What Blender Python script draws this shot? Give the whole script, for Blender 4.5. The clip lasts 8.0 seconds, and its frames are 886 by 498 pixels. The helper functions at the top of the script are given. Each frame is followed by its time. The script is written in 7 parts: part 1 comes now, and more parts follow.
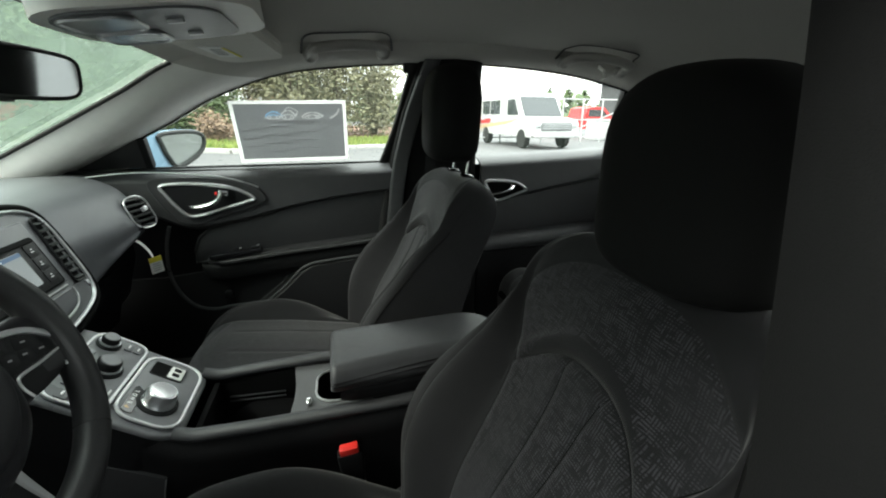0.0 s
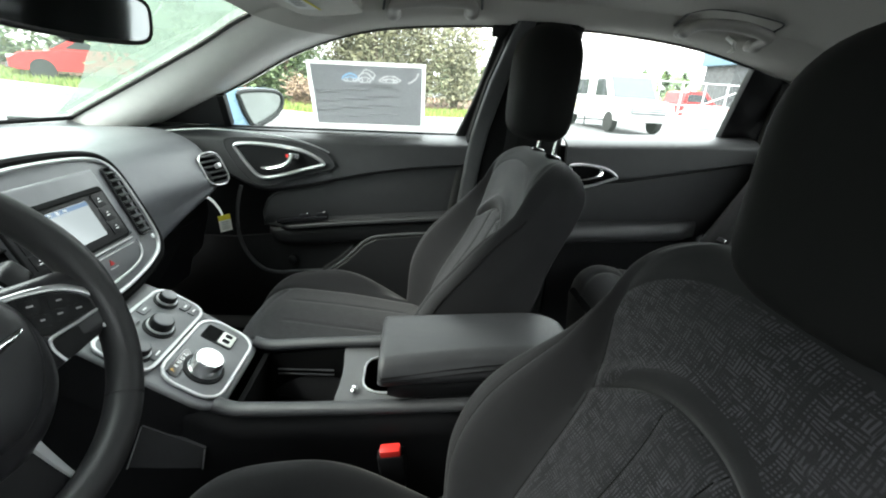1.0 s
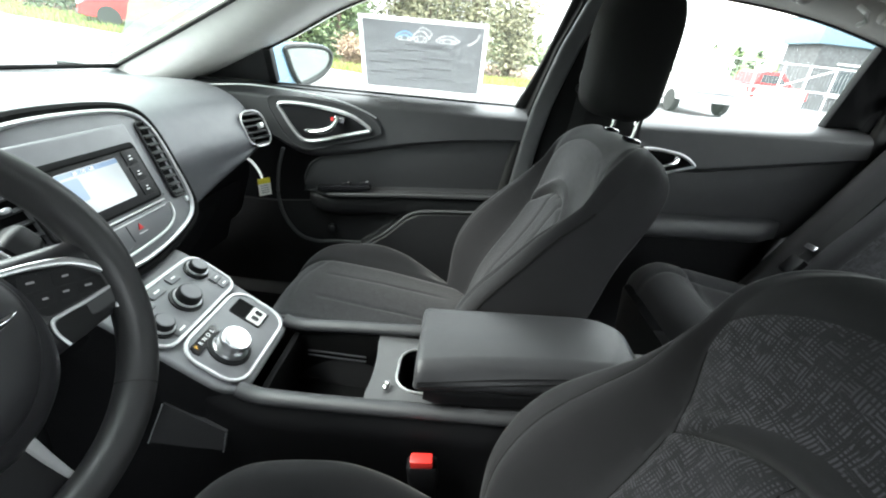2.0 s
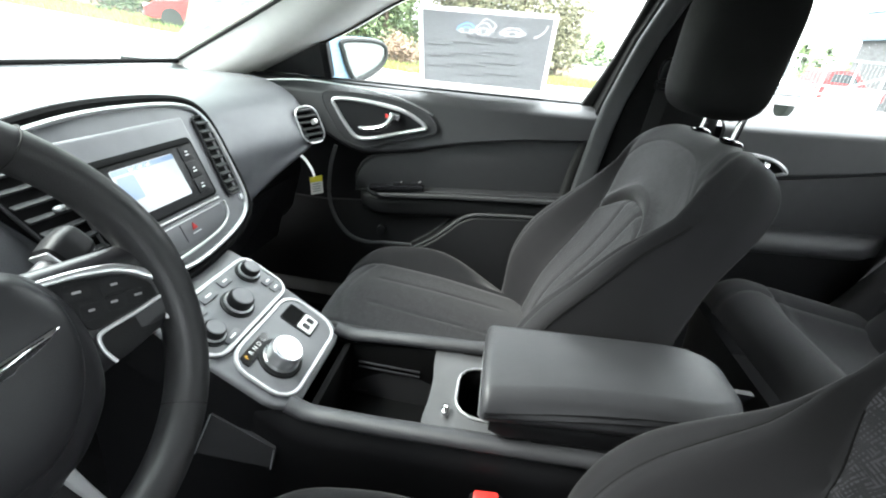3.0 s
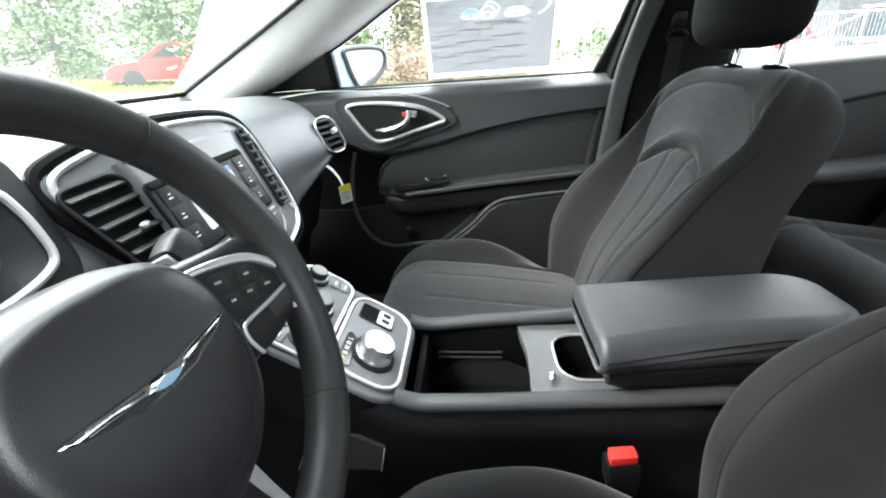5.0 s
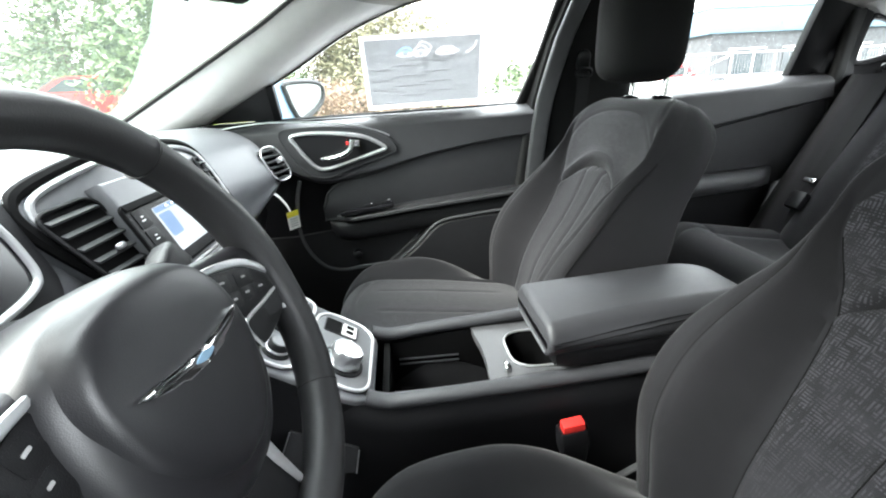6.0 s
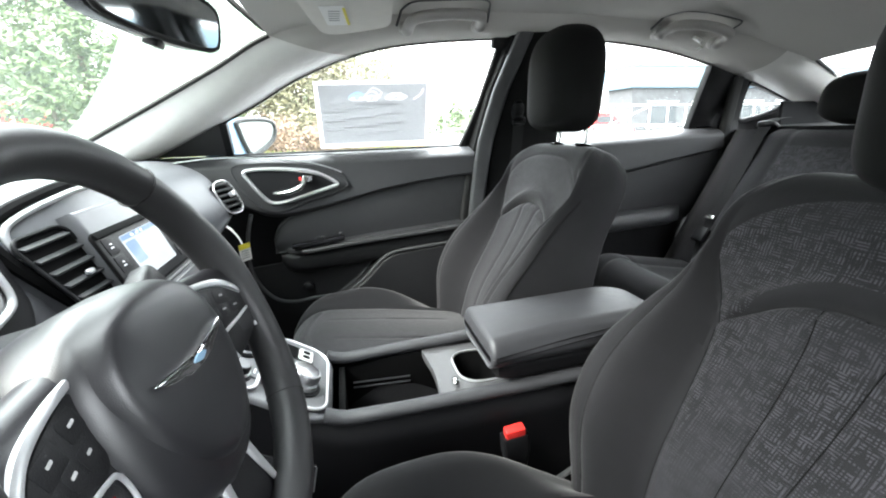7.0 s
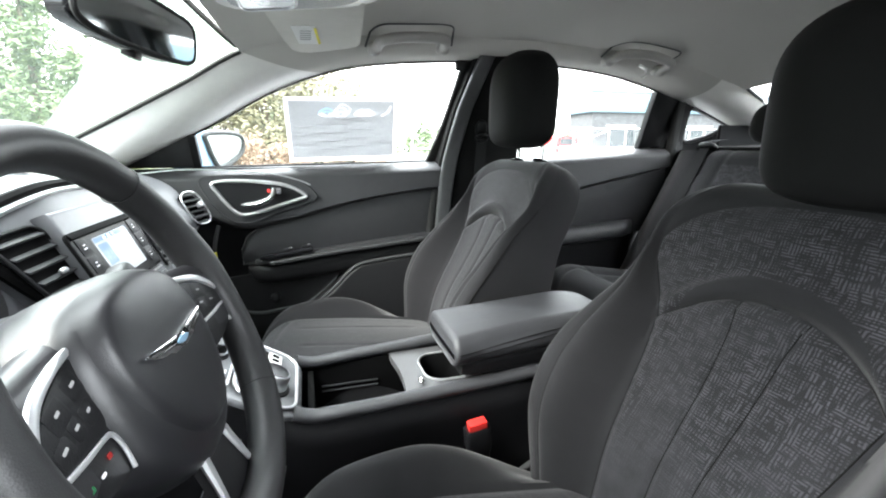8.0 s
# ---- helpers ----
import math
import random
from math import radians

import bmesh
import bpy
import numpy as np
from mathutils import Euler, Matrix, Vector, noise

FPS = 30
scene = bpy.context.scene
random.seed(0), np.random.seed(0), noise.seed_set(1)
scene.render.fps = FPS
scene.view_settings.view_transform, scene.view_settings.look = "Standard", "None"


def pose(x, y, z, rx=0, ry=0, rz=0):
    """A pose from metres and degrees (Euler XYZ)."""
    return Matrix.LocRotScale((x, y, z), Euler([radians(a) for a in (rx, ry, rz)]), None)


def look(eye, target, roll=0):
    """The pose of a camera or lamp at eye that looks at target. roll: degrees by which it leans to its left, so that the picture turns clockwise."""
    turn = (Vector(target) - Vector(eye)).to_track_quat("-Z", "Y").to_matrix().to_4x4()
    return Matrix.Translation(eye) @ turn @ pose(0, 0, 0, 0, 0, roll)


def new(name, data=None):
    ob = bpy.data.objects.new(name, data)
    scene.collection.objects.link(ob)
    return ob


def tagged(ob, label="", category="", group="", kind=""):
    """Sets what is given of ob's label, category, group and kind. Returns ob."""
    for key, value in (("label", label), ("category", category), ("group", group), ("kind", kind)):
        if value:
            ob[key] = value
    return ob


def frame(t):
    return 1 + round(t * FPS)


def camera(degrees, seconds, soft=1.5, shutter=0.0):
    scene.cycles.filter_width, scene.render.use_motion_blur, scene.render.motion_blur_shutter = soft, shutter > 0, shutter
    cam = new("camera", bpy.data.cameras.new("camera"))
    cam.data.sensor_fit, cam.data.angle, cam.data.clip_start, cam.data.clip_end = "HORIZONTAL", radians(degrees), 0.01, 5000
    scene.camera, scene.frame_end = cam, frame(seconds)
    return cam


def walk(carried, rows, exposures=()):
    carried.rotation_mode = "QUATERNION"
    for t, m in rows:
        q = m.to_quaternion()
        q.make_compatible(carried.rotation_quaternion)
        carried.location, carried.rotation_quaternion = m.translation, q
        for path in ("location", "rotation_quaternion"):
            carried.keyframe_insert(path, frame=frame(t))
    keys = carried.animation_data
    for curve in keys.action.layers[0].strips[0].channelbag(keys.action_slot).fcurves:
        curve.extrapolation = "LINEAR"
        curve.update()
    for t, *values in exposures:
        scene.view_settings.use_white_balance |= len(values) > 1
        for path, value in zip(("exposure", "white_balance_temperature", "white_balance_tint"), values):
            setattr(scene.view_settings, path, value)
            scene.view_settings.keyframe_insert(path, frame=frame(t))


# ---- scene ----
cam = camera(90.7, 8.0, soft=2.0)
PATH = [
    (0, (-0.015, -0.822, 1.204), (0.435, 1.037, 0.621), 0.4),
    (0.5, (0.004, -0.763, 1.186), (0.315, 1.096, 0.517), 1.3),
    (1, (-0.003, -0.71, 1.189), (0.147, 1.161, 0.497), 3.5),
    (1.5, (-0.009, -0.656, 1.18), (0.048, 1.183, 0.396), 5.2),
    (1.7, (-0.014, -0.634, 1.182), (0.022, 1.192, 0.366), 5.7),
    (3, (-0.078, -0.537, 1.162), (-0.254, 1.264, 0.311), 6.1),
    (3.5, (-0.102, -0.508, 1.142), (-0.326, 1.285, 0.285), 4.4),
    (4, (-0.134, -0.498, 1.118), (-0.371, 1.3, 0.275), 0.7),
    (4.2, (-0.151, -0.503, 1.109), (-0.396, 1.294, 0.265), -0.6),
    (5.3, (-0.221, -0.586, 1.09), (-0.298, 1.257, 0.318), -4.2),
    (5.5, (-0.229, -0.6, 1.086), (-0.224, 1.249, 0.324), -3.9),
    (6, (-0.245, -0.64, 1.093), (-0.081, 1.233, 0.412), -3.1),
    (6.5, (-0.251, -0.677, 1.1), (0.084, 1.201, 0.501), -1.6),
    (7, (-0.267, -0.716, 1.102), (0.156, 1.164, 0.57), -1.2),
    (7.5, (-0.278, -0.749, 1.093), (0.25, 1.121, 0.62), -0.3),
    (8, (-0.276, -0.769, 1.09), (0.294, 1.094, 0.638), -0.3),
]
EXPOSURES = [(0.0, 1.64, 6800, -2), (0.5, 2.14, 6800, -1), (1.0, 2.48, 6600, 0), (1.5, 2.7, 6500, 1), (3.0, 3.1, 6500, 4), (3.5, 3.1, 6500, 5), (5.5, 3.26, 6500, 6), (8.0, 3.36, 6500, 7)]
walk(cam, [(t, look(eye, target, roll)) for t, eye, target, roll in PATH], EXPOSURES)

# ---------------------------------------------------------------- light
world = bpy.data.worlds.new("overcast")
scene.world = world
world.use_nodes = True
wn, wl = world.node_tree.nodes, world.node_tree.links
sky = wn.new("ShaderNodeTexSky")
sky.sky_type = "NISHITA"
sky.sun_disc = False
sky.sun_elevation, sky.sun_rotation = radians(41), radians(259)
grey = wn.new("ShaderNodeMix")
grey.data_type = "RGBA"
grey.inputs[0].default_value = 0.9
grey.inputs[7].default_value = (9.6, 9.9, 10.4, 1)
wl.new(sky.outputs[0], grey.inputs[6])
# an overcast sky is brighter overhead than at the horizon
way, split, rise, dome = wn.new("ShaderNodeTexCoord"), wn.new("ShaderNodeSeparateXYZ"), wn.new("ShaderNodeMapRange"), wn.new("ShaderNodeVectorMath")
wl.new(way.outputs["Generated"], split.inputs[0])
wl.new(split.outputs[2], rise.inputs[0])
rise.inputs[1].default_value, rise.inputs[2].default_value = 0.0, 1.0
rise.inputs[3].default_value, rise.inputs[4].default_value = 0.55, 1.65
dome.operation = "SCALE"
wl.new(grey.outputs[2], dome.inputs[0])
wl.new(rise.outputs[0], dome.inputs["Scale"])
wl.new(dome.outputs[0], wn["Background"].inputs[0])
wn["Background"].inputs[1].default_value = 0.2
sun_data = bpy.data.lights.new("sun", "SUN")
sun_data.energy, sun_data.angle, sun_data.color = 1.5, radians(40), (1.0, 0.97, 0.93)
sun = new("sun", sun_data)
sun.matrix_world = look((-8, -1.5, 8), (0, 0, 1))


# ---------------------------------------------------------------- materials
def material(name, color, rough=0.6, metal=0.0, vary=0.12, scale=40.0, bump=0.0, bump_scale=400.0, spec=0.5, big=2.5, coord="Object"):
    m = bpy.data.materials.new(name)
    m.use_nodes = True
    n, l = m.node_tree.nodes, m.node_tree.links
    b = n["Principled BSDF"]
    b.inputs["Roughness"].default_value, b.inputs["Metallic"].default_value = rough, metal
    b.inputs["Specular IOR Level"].default_value = spec
    tc = n.new("ShaderNodeTexCoord")
    fine, wide = n.new("ShaderNodeTexNoise"), n.new("ShaderNodeTexNoise")
    fine.inputs["Scale"].default_value, wide.inputs["Scale"].default_value = scale, big
    fine.inputs["Detail"].default_value = 4
    for t in (fine, wide):
        l.new(tc.outputs[coord], t.inputs["Vector"])
    add = n.new("ShaderNodeMath")
    add.operation = "ADD"
    l.new(fine.outputs[0], add.inputs[0])
    l.new(wide.outputs[0], add.inputs[1])
    ramp = n.new("ShaderNodeMapRange")
    ramp.inputs[1].default_value, ramp.inputs[2].default_value = 0.6, 1.4
    ramp.inputs[3].default_value, ramp.inputs[4].default_value = 1 - vary, 1 + vary
    l.new(add.outputs[0], ramp.inputs[0])
    mul = n.new("ShaderNodeVectorMath")
    mul.operation = "SCALE"
    mul.inputs[0].default_value = color
    l.new(ramp.outputs[0], mul.inputs["Scale"])
    l.new(mul.outputs[0], b.inputs["Base Color"])
    rr = n.new("ShaderNodeMapRange")
    rr.inputs[1].default_value, rr.inputs[2].default_value = 0.3, 0.7
    rr.inputs[3].default_value, rr.inputs[4].default_value = max(0.02, rough - 0.06), min(1, rough + 0.06)
    l.new(wide.outputs[0], rr.inputs[0])
    l.new(rr.outputs[0], b.inputs["Roughness"])
    if bump:
        v = n.new("ShaderNodeTexVoronoi")
        v.inputs["Scale"].default_value = bump_scale
        l.new(tc.outputs[coord], v.inputs["Vector"])
        bp = n.new("ShaderNodeBump")
        bp.inputs["Strength"].default_value, bp.inputs["Distance"].default_value = bump, 0.001
        l.new(v.outputs["Distance"], bp.inputs["Height"])
        l.new(bp.outputs[0], b.inputs["Normal"])
    return m


def emitter(name, color, strength):
    m = bpy.data.materials.new(name)
    m.use_nodes = True
    b = m.node_tree.nodes["Principled BSDF"]
    b.inputs["Base Color"].default_value = (0.01, 0.01, 0.012, 1)
    b.inputs["Roughness"].default_value = 0.15
    b.inputs["Emission Color"].default_value = (*color, 1)
    b.inputs["Emission Strength"].default_value = strength
    return m


def glass_material(name, tint, gloss=0.9, haze=0.0):
    m = bpy.data.materials.new(name)
    m.use_nodes = True
    n, l = m.node_tree.nodes, m.node_tree.links
    n.remove(n["Principled BSDF"])
    clear, shine, mix = n.new("ShaderNodeBsdfTransparent"), n.new("ShaderNodeBsdfGlossy"), n.new("ShaderNodeMixShader")
    clear.inputs[0].default_value = (*tint, 1)
    shine.inputs["Roughness"].default_value = 0.02
    fr = n.new("ShaderNodeFresnel")
    fr.inputs[0].default_value = 1.45
    k = n.new("ShaderNodeMath")
    k.operation = "MULTIPLY"
    k.inputs[1].default_value = gloss
    l.new(fr.outputs[0], k.inputs[0])
    l.new(k.outputs[0], mix.inputs[0])
    l.new(clear.outputs[0], mix.inputs[1])
    l.new(shine.outputs[0], mix.inputs[2])
    out = mix.outputs[0]
    if haze:
        milk, white, mix2 = n.new("ShaderNodeBsdfTranslucent"), n.new("ShaderNodeTexNoise"), n.new("ShaderNodeMixShader")
        milk.inputs[0].default_value = (0.074, 0.092, 0.078, 1)
        white.inputs["Scale"].default_value = 6
        amount = n.new("ShaderNodeMapRange")
        amount.inputs[3].default_value, amount.inputs[4].default_value = haze * 0.6, haze * 1.4
        l.new(white.outputs[0], amount.inputs[0])
        l.new(amount.outputs[0], mix2.inputs[0])
        l.new(out, mix2.inputs[1])
        l.new(milk.outputs[0], mix2.inputs[2])
        out = mix2.outputs[0]
    l.new(out, n["Material Output"].inputs[0])
    return m


def fabric_material(name, dark, light, weave, sheen=0.14):
    """Seat cloth. weave 1: short crossing strokes woven in; 0: plain fine cloth. Reads the cloth's own UV in metres."""
    m = bpy.data.materials.new(name)
    m.use_nodes = True
    n, l = m.node_tree.nodes, m.node_tree.links
    b = n["Principled BSDF"]
    b.inputs["Roughness"].default_value = 0.85
    b.inputs["Specular IOR Level"].default_value = 0.25
    b.inputs["Sheen Weight"].default_value = sheen
    b.inputs["Sheen Roughness"].default_value = 0.45
    uv = n.new("ShaderNodeUVMap")

    def stretched(sx, sy, detail=1.0):
        mp, t = n.new("ShaderNodeMapping"), n.new("ShaderNodeTexNoise")
        mp.inputs["Scale"].default_value = (sx, sy, 1)
        t.inputs["Scale"].default_value, t.inputs["Detail"].default_value = 1.0, detail
        t.noise_dimensions = "2D"
        l.new(uv.outputs[0], mp.inputs[0])
        l.new(mp.outputs[0], t.inputs["Vector"])
        return t.outputs[0]

    def calc(op, a, c=None, clamp=False):
        k = n.new("ShaderNodeMath")
        k.operation, k.use_clamp = op, clamp
        for i, v in enumerate((a, c)):
            if v is None:
                continue
            if isinstance(v, (int, float)):
                k.inputs[i].default_value = v
            else:
                l.new(v, k.inputs[i])
        return k.outputs[0]

    thread = stretched(2600, 2600, 0)
    mottled = stretched(28, 28, 3)
    if weave:
        sep = n.new("ShaderNodeSeparateXYZ")
        l.new(uv.outputs[0], sep.inputs[0])
        bend = calc("MULTIPLY", stretched(60, 60, 2), 3.2)

        def lines(axis, step):
            w = calc("SINE", calc("ADD", calc("MULTIPLY", sep.outputs[axis], 6.2832 / step), bend))
            k = calc("MULTIPLY_ADD", w, 1.3, True)
            k.node.inputs[2].default_value = 0.62
            return k

        def strokes(a, c, low):
            k = calc("MULTIPLY_ADD", stretched(a, c, 1), 11.0, True)
            k.node.inputs[2].default_value = -11.0 * low
            return k

        pick = calc("MULTIPLY_ADD", stretched(48, 40, 1), 18.0, True)
        pick.node.inputs[2].default_value = -8.8
        inv = calc("SUBTRACT", 1.0, pick)
        pick2 = calc("MULTIPLY_ADD", stretched(44, 60, 1), 12.0, True)
        pick2.node.inputs[2].default_value = -5.2
        fine = calc("ADD", calc("MULTIPLY", lines(1, 0.0037), pick), calc("MULTIPLY", lines(0, 0.0041), inv))
        grid = calc("MULTIPLY", lines(1, 0.0037), lines(0, 0.0041))
        fine = calc("ADD", calc("MULTIPLY", fine, pick2), calc("MULTIPLY", grid, calc("SUBTRACT", 1.0, pick2)), True)
        broken = calc("MULTIPLY", calc("SUBTRACT", 1.0, strokes(42, 250, 0.56)), calc("SUBTRACT", 1.0, strokes(250, 42, 0.56)))
        fade = calc("MULTIPLY_ADD", stretched(9, 9, 2), 2.2, True)
        fade.node.inputs[2].default_value = -0.15
        mark = calc("MULTIPLY", calc("MULTIPLY", fine, broken), calc("ADD", calc("MULTIPLY", mottled, 0.5), 0.45, True))
        veil = calc("MULTIPLY", mottled, 0.5)
        # the weave pattern fades out towards the cloth's lower end
        low_fade = calc("MULTIPLY_ADD", sep.outputs[1], 7.0, True)
        low_fade.node.inputs[2].default_value = -0.75
        fade = calc("MULTIPLY", fade, low_fade)
        mark = calc("ADD", calc("MULTIPLY", mark, fade), calc("MULTIPLY", veil, calc("SUBTRACT", 1.0, fade)))
    else:
        mark = calc("MULTIPLY", mottled, 0.35)
    mark = calc("ADD", mark, calc("MULTIPLY", calc("SUBTRACT", thread, 0.5), 0.5), True)
    mix = n.new("ShaderNodeMix")
    mix.data_type = "RGBA"
    mix.inputs[6].default_value, mix.inputs[7].default_value = (*dark, 1), (*light, 1)
    l.new(mark, mix.inputs[0])
    l.new(mix.outputs[2], b.inputs["Base Color"])
    bp = n.new("ShaderNodeBump")
    bp.inputs["Strength"].default_value, bp.inputs["Distance"].default_value = 0.35, 0.0006
    l.new(mark, bp.inputs["Height"])
    l.new(bp.outputs[0], b.inputs["Normal"])
    return m


def paper_material(name, color, through_light):
    """Paper that lets some of the daylight behind it through."""
    m = bpy.data.materials.new(name)
    m.use_nodes = True
    n, l = m.node_tree.nodes, m.node_tree.links
    n.remove(n["Principled BSDF"])
    front, back, mix, tex, ramp = n.new("ShaderNodeBsdfDiffuse"), n.new("ShaderNodeBsdfTranslucent"), n.new("ShaderNodeMixShader"), n.new("ShaderNodeTexNoise"), n.new("ShaderNodeMix")
    tex.inputs["Scale"].default_value = 30
    ramp.data_type = "RGBA"
    ramp.inputs[6].default_value = (*[c * 0.9 for c in color], 1)
    ramp.inputs[7].default_value = (*[min(1, c * 1.1) for c in color], 1)
    l.new(tex.outputs[0], ramp.inputs[0])
    l.new(ramp.outputs[2], front.inputs[0])
    l.new(ramp.outputs[2], back.inputs[0])
    mix.inputs[0].default_value = through_light
    l.new(front.outputs[0], mix.inputs[1])
    l.new(back.outputs[0], mix.inputs[2])
    l.new(mix.outputs[0], n["Material Output"].inputs[0])
    return m


def leaf_material(name, a, b_):
    m = bpy.data.materials.new(name)
    m.use_nodes = True
    n, l = m.node_tree.nodes, m.node_tree.links
    b = n["Principled BSDF"]
    b.inputs["Roughness"].default_value = 0.6
    geo, mix = n.new("ShaderNodeNewGeometry"), n.new("ShaderNodeMix")
    mix.data_type = "RGBA"
    mix.inputs[6].default_value, mix.inputs[7].default_value = (*a, 1), (*b_, 1)
    l.new(geo.outputs["Random Per Island"], mix.inputs[0])
    l.new(mix.outputs[2], b.inputs["Base Color"])
    return m


SOFT = material("soft_black_plastic", (0.040, 0.0408, 0.0445), 0.40, bump=0.35, bump_scale=900, spec=0.5)
DASH = material("dash_skin", (0.086, 0.089, 0.096), 0.38, bump=0.4, bump_scale=700, spec=0.55)
HARD = material("hard_black_plastic", (0.0078, 0.0079, 0.0088), 0.42, bump=0.2, bump_scale=1100, spec=0.22)
HANDLE = material("handle_grey", (0.40, 0.385, 0.36), 0.5, vary=0.05, bump=0.2, bump_scale=900)
# grey of small parts; also stands in for light on pillar and stalk
STRIP = material("pillar_edge_grey", (0.070, 0.071, 0.074), 0.38, bump=0.2, bump_scale=1100)
PILLAR = material("matt_pillar_plastic", (0.006, 0.006, 0.0062), 0.62, bump=0.2, bump_scale=1100, spec=0.12)
GLOSS = material("piano_black", (0.008, 0.008, 0.009), 0.12, vary=0.05)
GREY = material("graphite_plastic", (0.135, 0.138, 0.145), 0.30, bump=0.15, bump_scale=1500)
SATIN = material("satin_silver", (0.60, 0.61, 0.62), 0.32, 0.75, vary=0.06)
CHROME = material("chrome", (0.8, 0.8, 0.81), 0.08, 1.0, vary=0.03)
RUBBER = material("black_rubber", (0.007, 0.007, 0.007), 0.7)
CARPET = material("black_carpet", (0.0095, 0.0095, 0.0101), 0.95, vary=0.4, scale=600, bump=0.6, bump_scale=500, spec=0.1)
LINER = material("headliner_cloth", (0.58, 0.565, 0.53), 0.95, vary=0.05, scale=700, bump=0.25, bump_scale=1300, spec=0.1)
VISOR = material("visor_vinyl", (0.62, 0.60, 0.55), 0.6, vary=0.05, bump=0.3, bump_scale=900, spec=0.3)
TRIM = material("pillar_trim", (0.87, 0.855, 0.82), 0.32, spec=0.6, vary=0.04, bump=0.15, bump_scale=900)
LEATHER = material("wheel_leather", (0.016, 0.016, 0.0170), 0.42, bump=0.1, bump_scale=800)
HUB = material("airbag_skin", (0.0122, 0.0122, 0.0140), 0.36, bump=0.10, bump_scale=1200)
DOORHARD = material("door_hard_plastic", (0.0125, 0.0126, 0.0136), 0.48, bump=0.25, bump_scale=900, spec=0.35)
PLAIN = fabric_material("plain_cloth", (0.0062, 0.0060, 0.0071), (0.0146, 0.0142, 0.0166), 0, 0.16)
WOVEN = fabric_material("woven_cloth", (0.0062, 0.0060, 0.0070), (0.050, 0.0488, 0.0560), 1, 0.14)
# the woven cloth again, fainter and lifted for how light falls on it
LITWEAVE = fabric_material("lit_woven_cloth", (0.0092, 0.0090, 0.0103), (0.029, 0.0284, 0.0325), 1, 0.24)
BLACKCLOTH = fabric_material("black_cloth", (0.0018, 0.0018, 0.0019), (0.0052, 0.0052, 0.0054), 0, 0.0)
DOORUP = material("door_upper_skin", (0.035, 0.0354, 0.0376), 0.50, bump=0.3, bump_scale=900, spec=0.5)
DOORSKIN = material("door_insert_skin", (0.031, 0.0314, 0.0335), 0.55, bump=0.3, bump_scale=900, spec=0.4)
WEBBING = material("belt_webbing", (0.017, 0.017, 0.0175), 0.9, scale=900, vary=0.3, spec=0.08)
RED = material("red_button", (0.75, 0.035, 0.03), 0.35, vary=0.03)
WHITE = material("white_print", (0.8, 0.8, 0.8), 0.5, vary=0.03)
MARK = material("grey_print", (0.30, 0.30, 0.30), 0.5, vary=0.03)
HAZARD = material("dark_red_switch", (0.42, 0.02, 0.02), 0.4, vary=0.03)
AMBER = emitter("amber_lamp", (1.0, 0.6, 0.1), 0.2)
REDLAMP = emitter("red_mark", (0.9, 0.05, 0.04), 0.04)
GREENLAMP = emitter("green_mark", (0.05, 0.6, 0.2), 0.03)
PANE = glass_material("side_glass", (0.95, 0.965, 0.955), 0.8, 0.08)
SHIELD = glass_material("windscreen_glass", (0.89, 0.94, 0.905), 0.8, 0.14)
FILM = glass_material("wet_film", (0.9, 0.97, 0.92), 0.3, 0.78)
DROP = glass_material("rain_drop", (0.72, 0.74, 0.75), 1.6)
WINGGLASS = material("wet_mirror_glass", (0.42, 0.45, 0.44), 0.10, 1.0, vary=0.5, scale=260, bump=0.5, bump_scale=260)
STEEL = material("brushed_steel", (0.56, 0.57, 0.58), 0.26, 1.0, vary=0.05)
# near-black for seams, and for hollows and gaps whose shade it paints in
PIT = material("seam_and_hollow_shade", (0.004, 0.004, 0.0042), 0.9, spec=0.1)
MIRROR = material("mirror_glass", (0.55, 0.57, 0.58), 0.03, 1.0, vary=0.01)
YELLOW = material("yellow_card", (0.75, 0.66, 0.05), 0.6, vary=0.03)
CARDW = material("white_card", (0.78, 0.78, 0.76), 0.6, vary=0.03)
BODYBLUE = material("pale_blue_paint", (0.20, 0.32, 0.43), 0.25, 0.1, vary=0.03)
SCREEN = emitter("screen_glow", (0.84, 0.92, 1.0), 0.11)
SCREENBLUE = emitter("screen_blue", (0.36, 0.56, 0.92), 0.095)
GAUGE = emitter("gauge_blue", (0.5, 0.6, 0.9), 0.05)


# ---------------------------------------------------------------- building helpers
def vec(*a):
    return Vector(a)


def lerp(a, b, t):
    return a + (b - a) * t


def smooth01(t):
    t = min(1.0, max(0.0, t))
    return t * t * (3 - 2 * t)


def curve(points, t):
    """A point on a smooth line through the given ones, t from 0 to 1."""
    n = len(points) - 1
    t = min(max(t, 0.0), 1.0) * n
    i = min(int(t), n - 1)
    f = t - i
    p = [Vector(points[min(max(k, 0), n)]) for k in (i - 1, i, i + 1, i + 2)]
    return 0.5 * (2 * p[1] + (p[2] - p[0]) * f + (2 * p[0] - 5 * p[1] + 4 * p[2] - p[3]) * f * f + (3 * p[1] - p[0] - 3 * p[2] + p[3]) * f ** 3)


def line(table, x):
    """Straight interpolation in a table of (x, value)."""
    return float(np.interp(x, [r[0] for r in table], [r[1] for r in table]))


def softline(table, x, w):
    """The table's line with its corners rounded over w to each side."""
    k = (0.04, 0.10, 0.19, 0.34, 0.19, 0.10, 0.04)
    return sum(a * line(table, x + w * (i - 3) / 3) for i, a in enumerate(k))


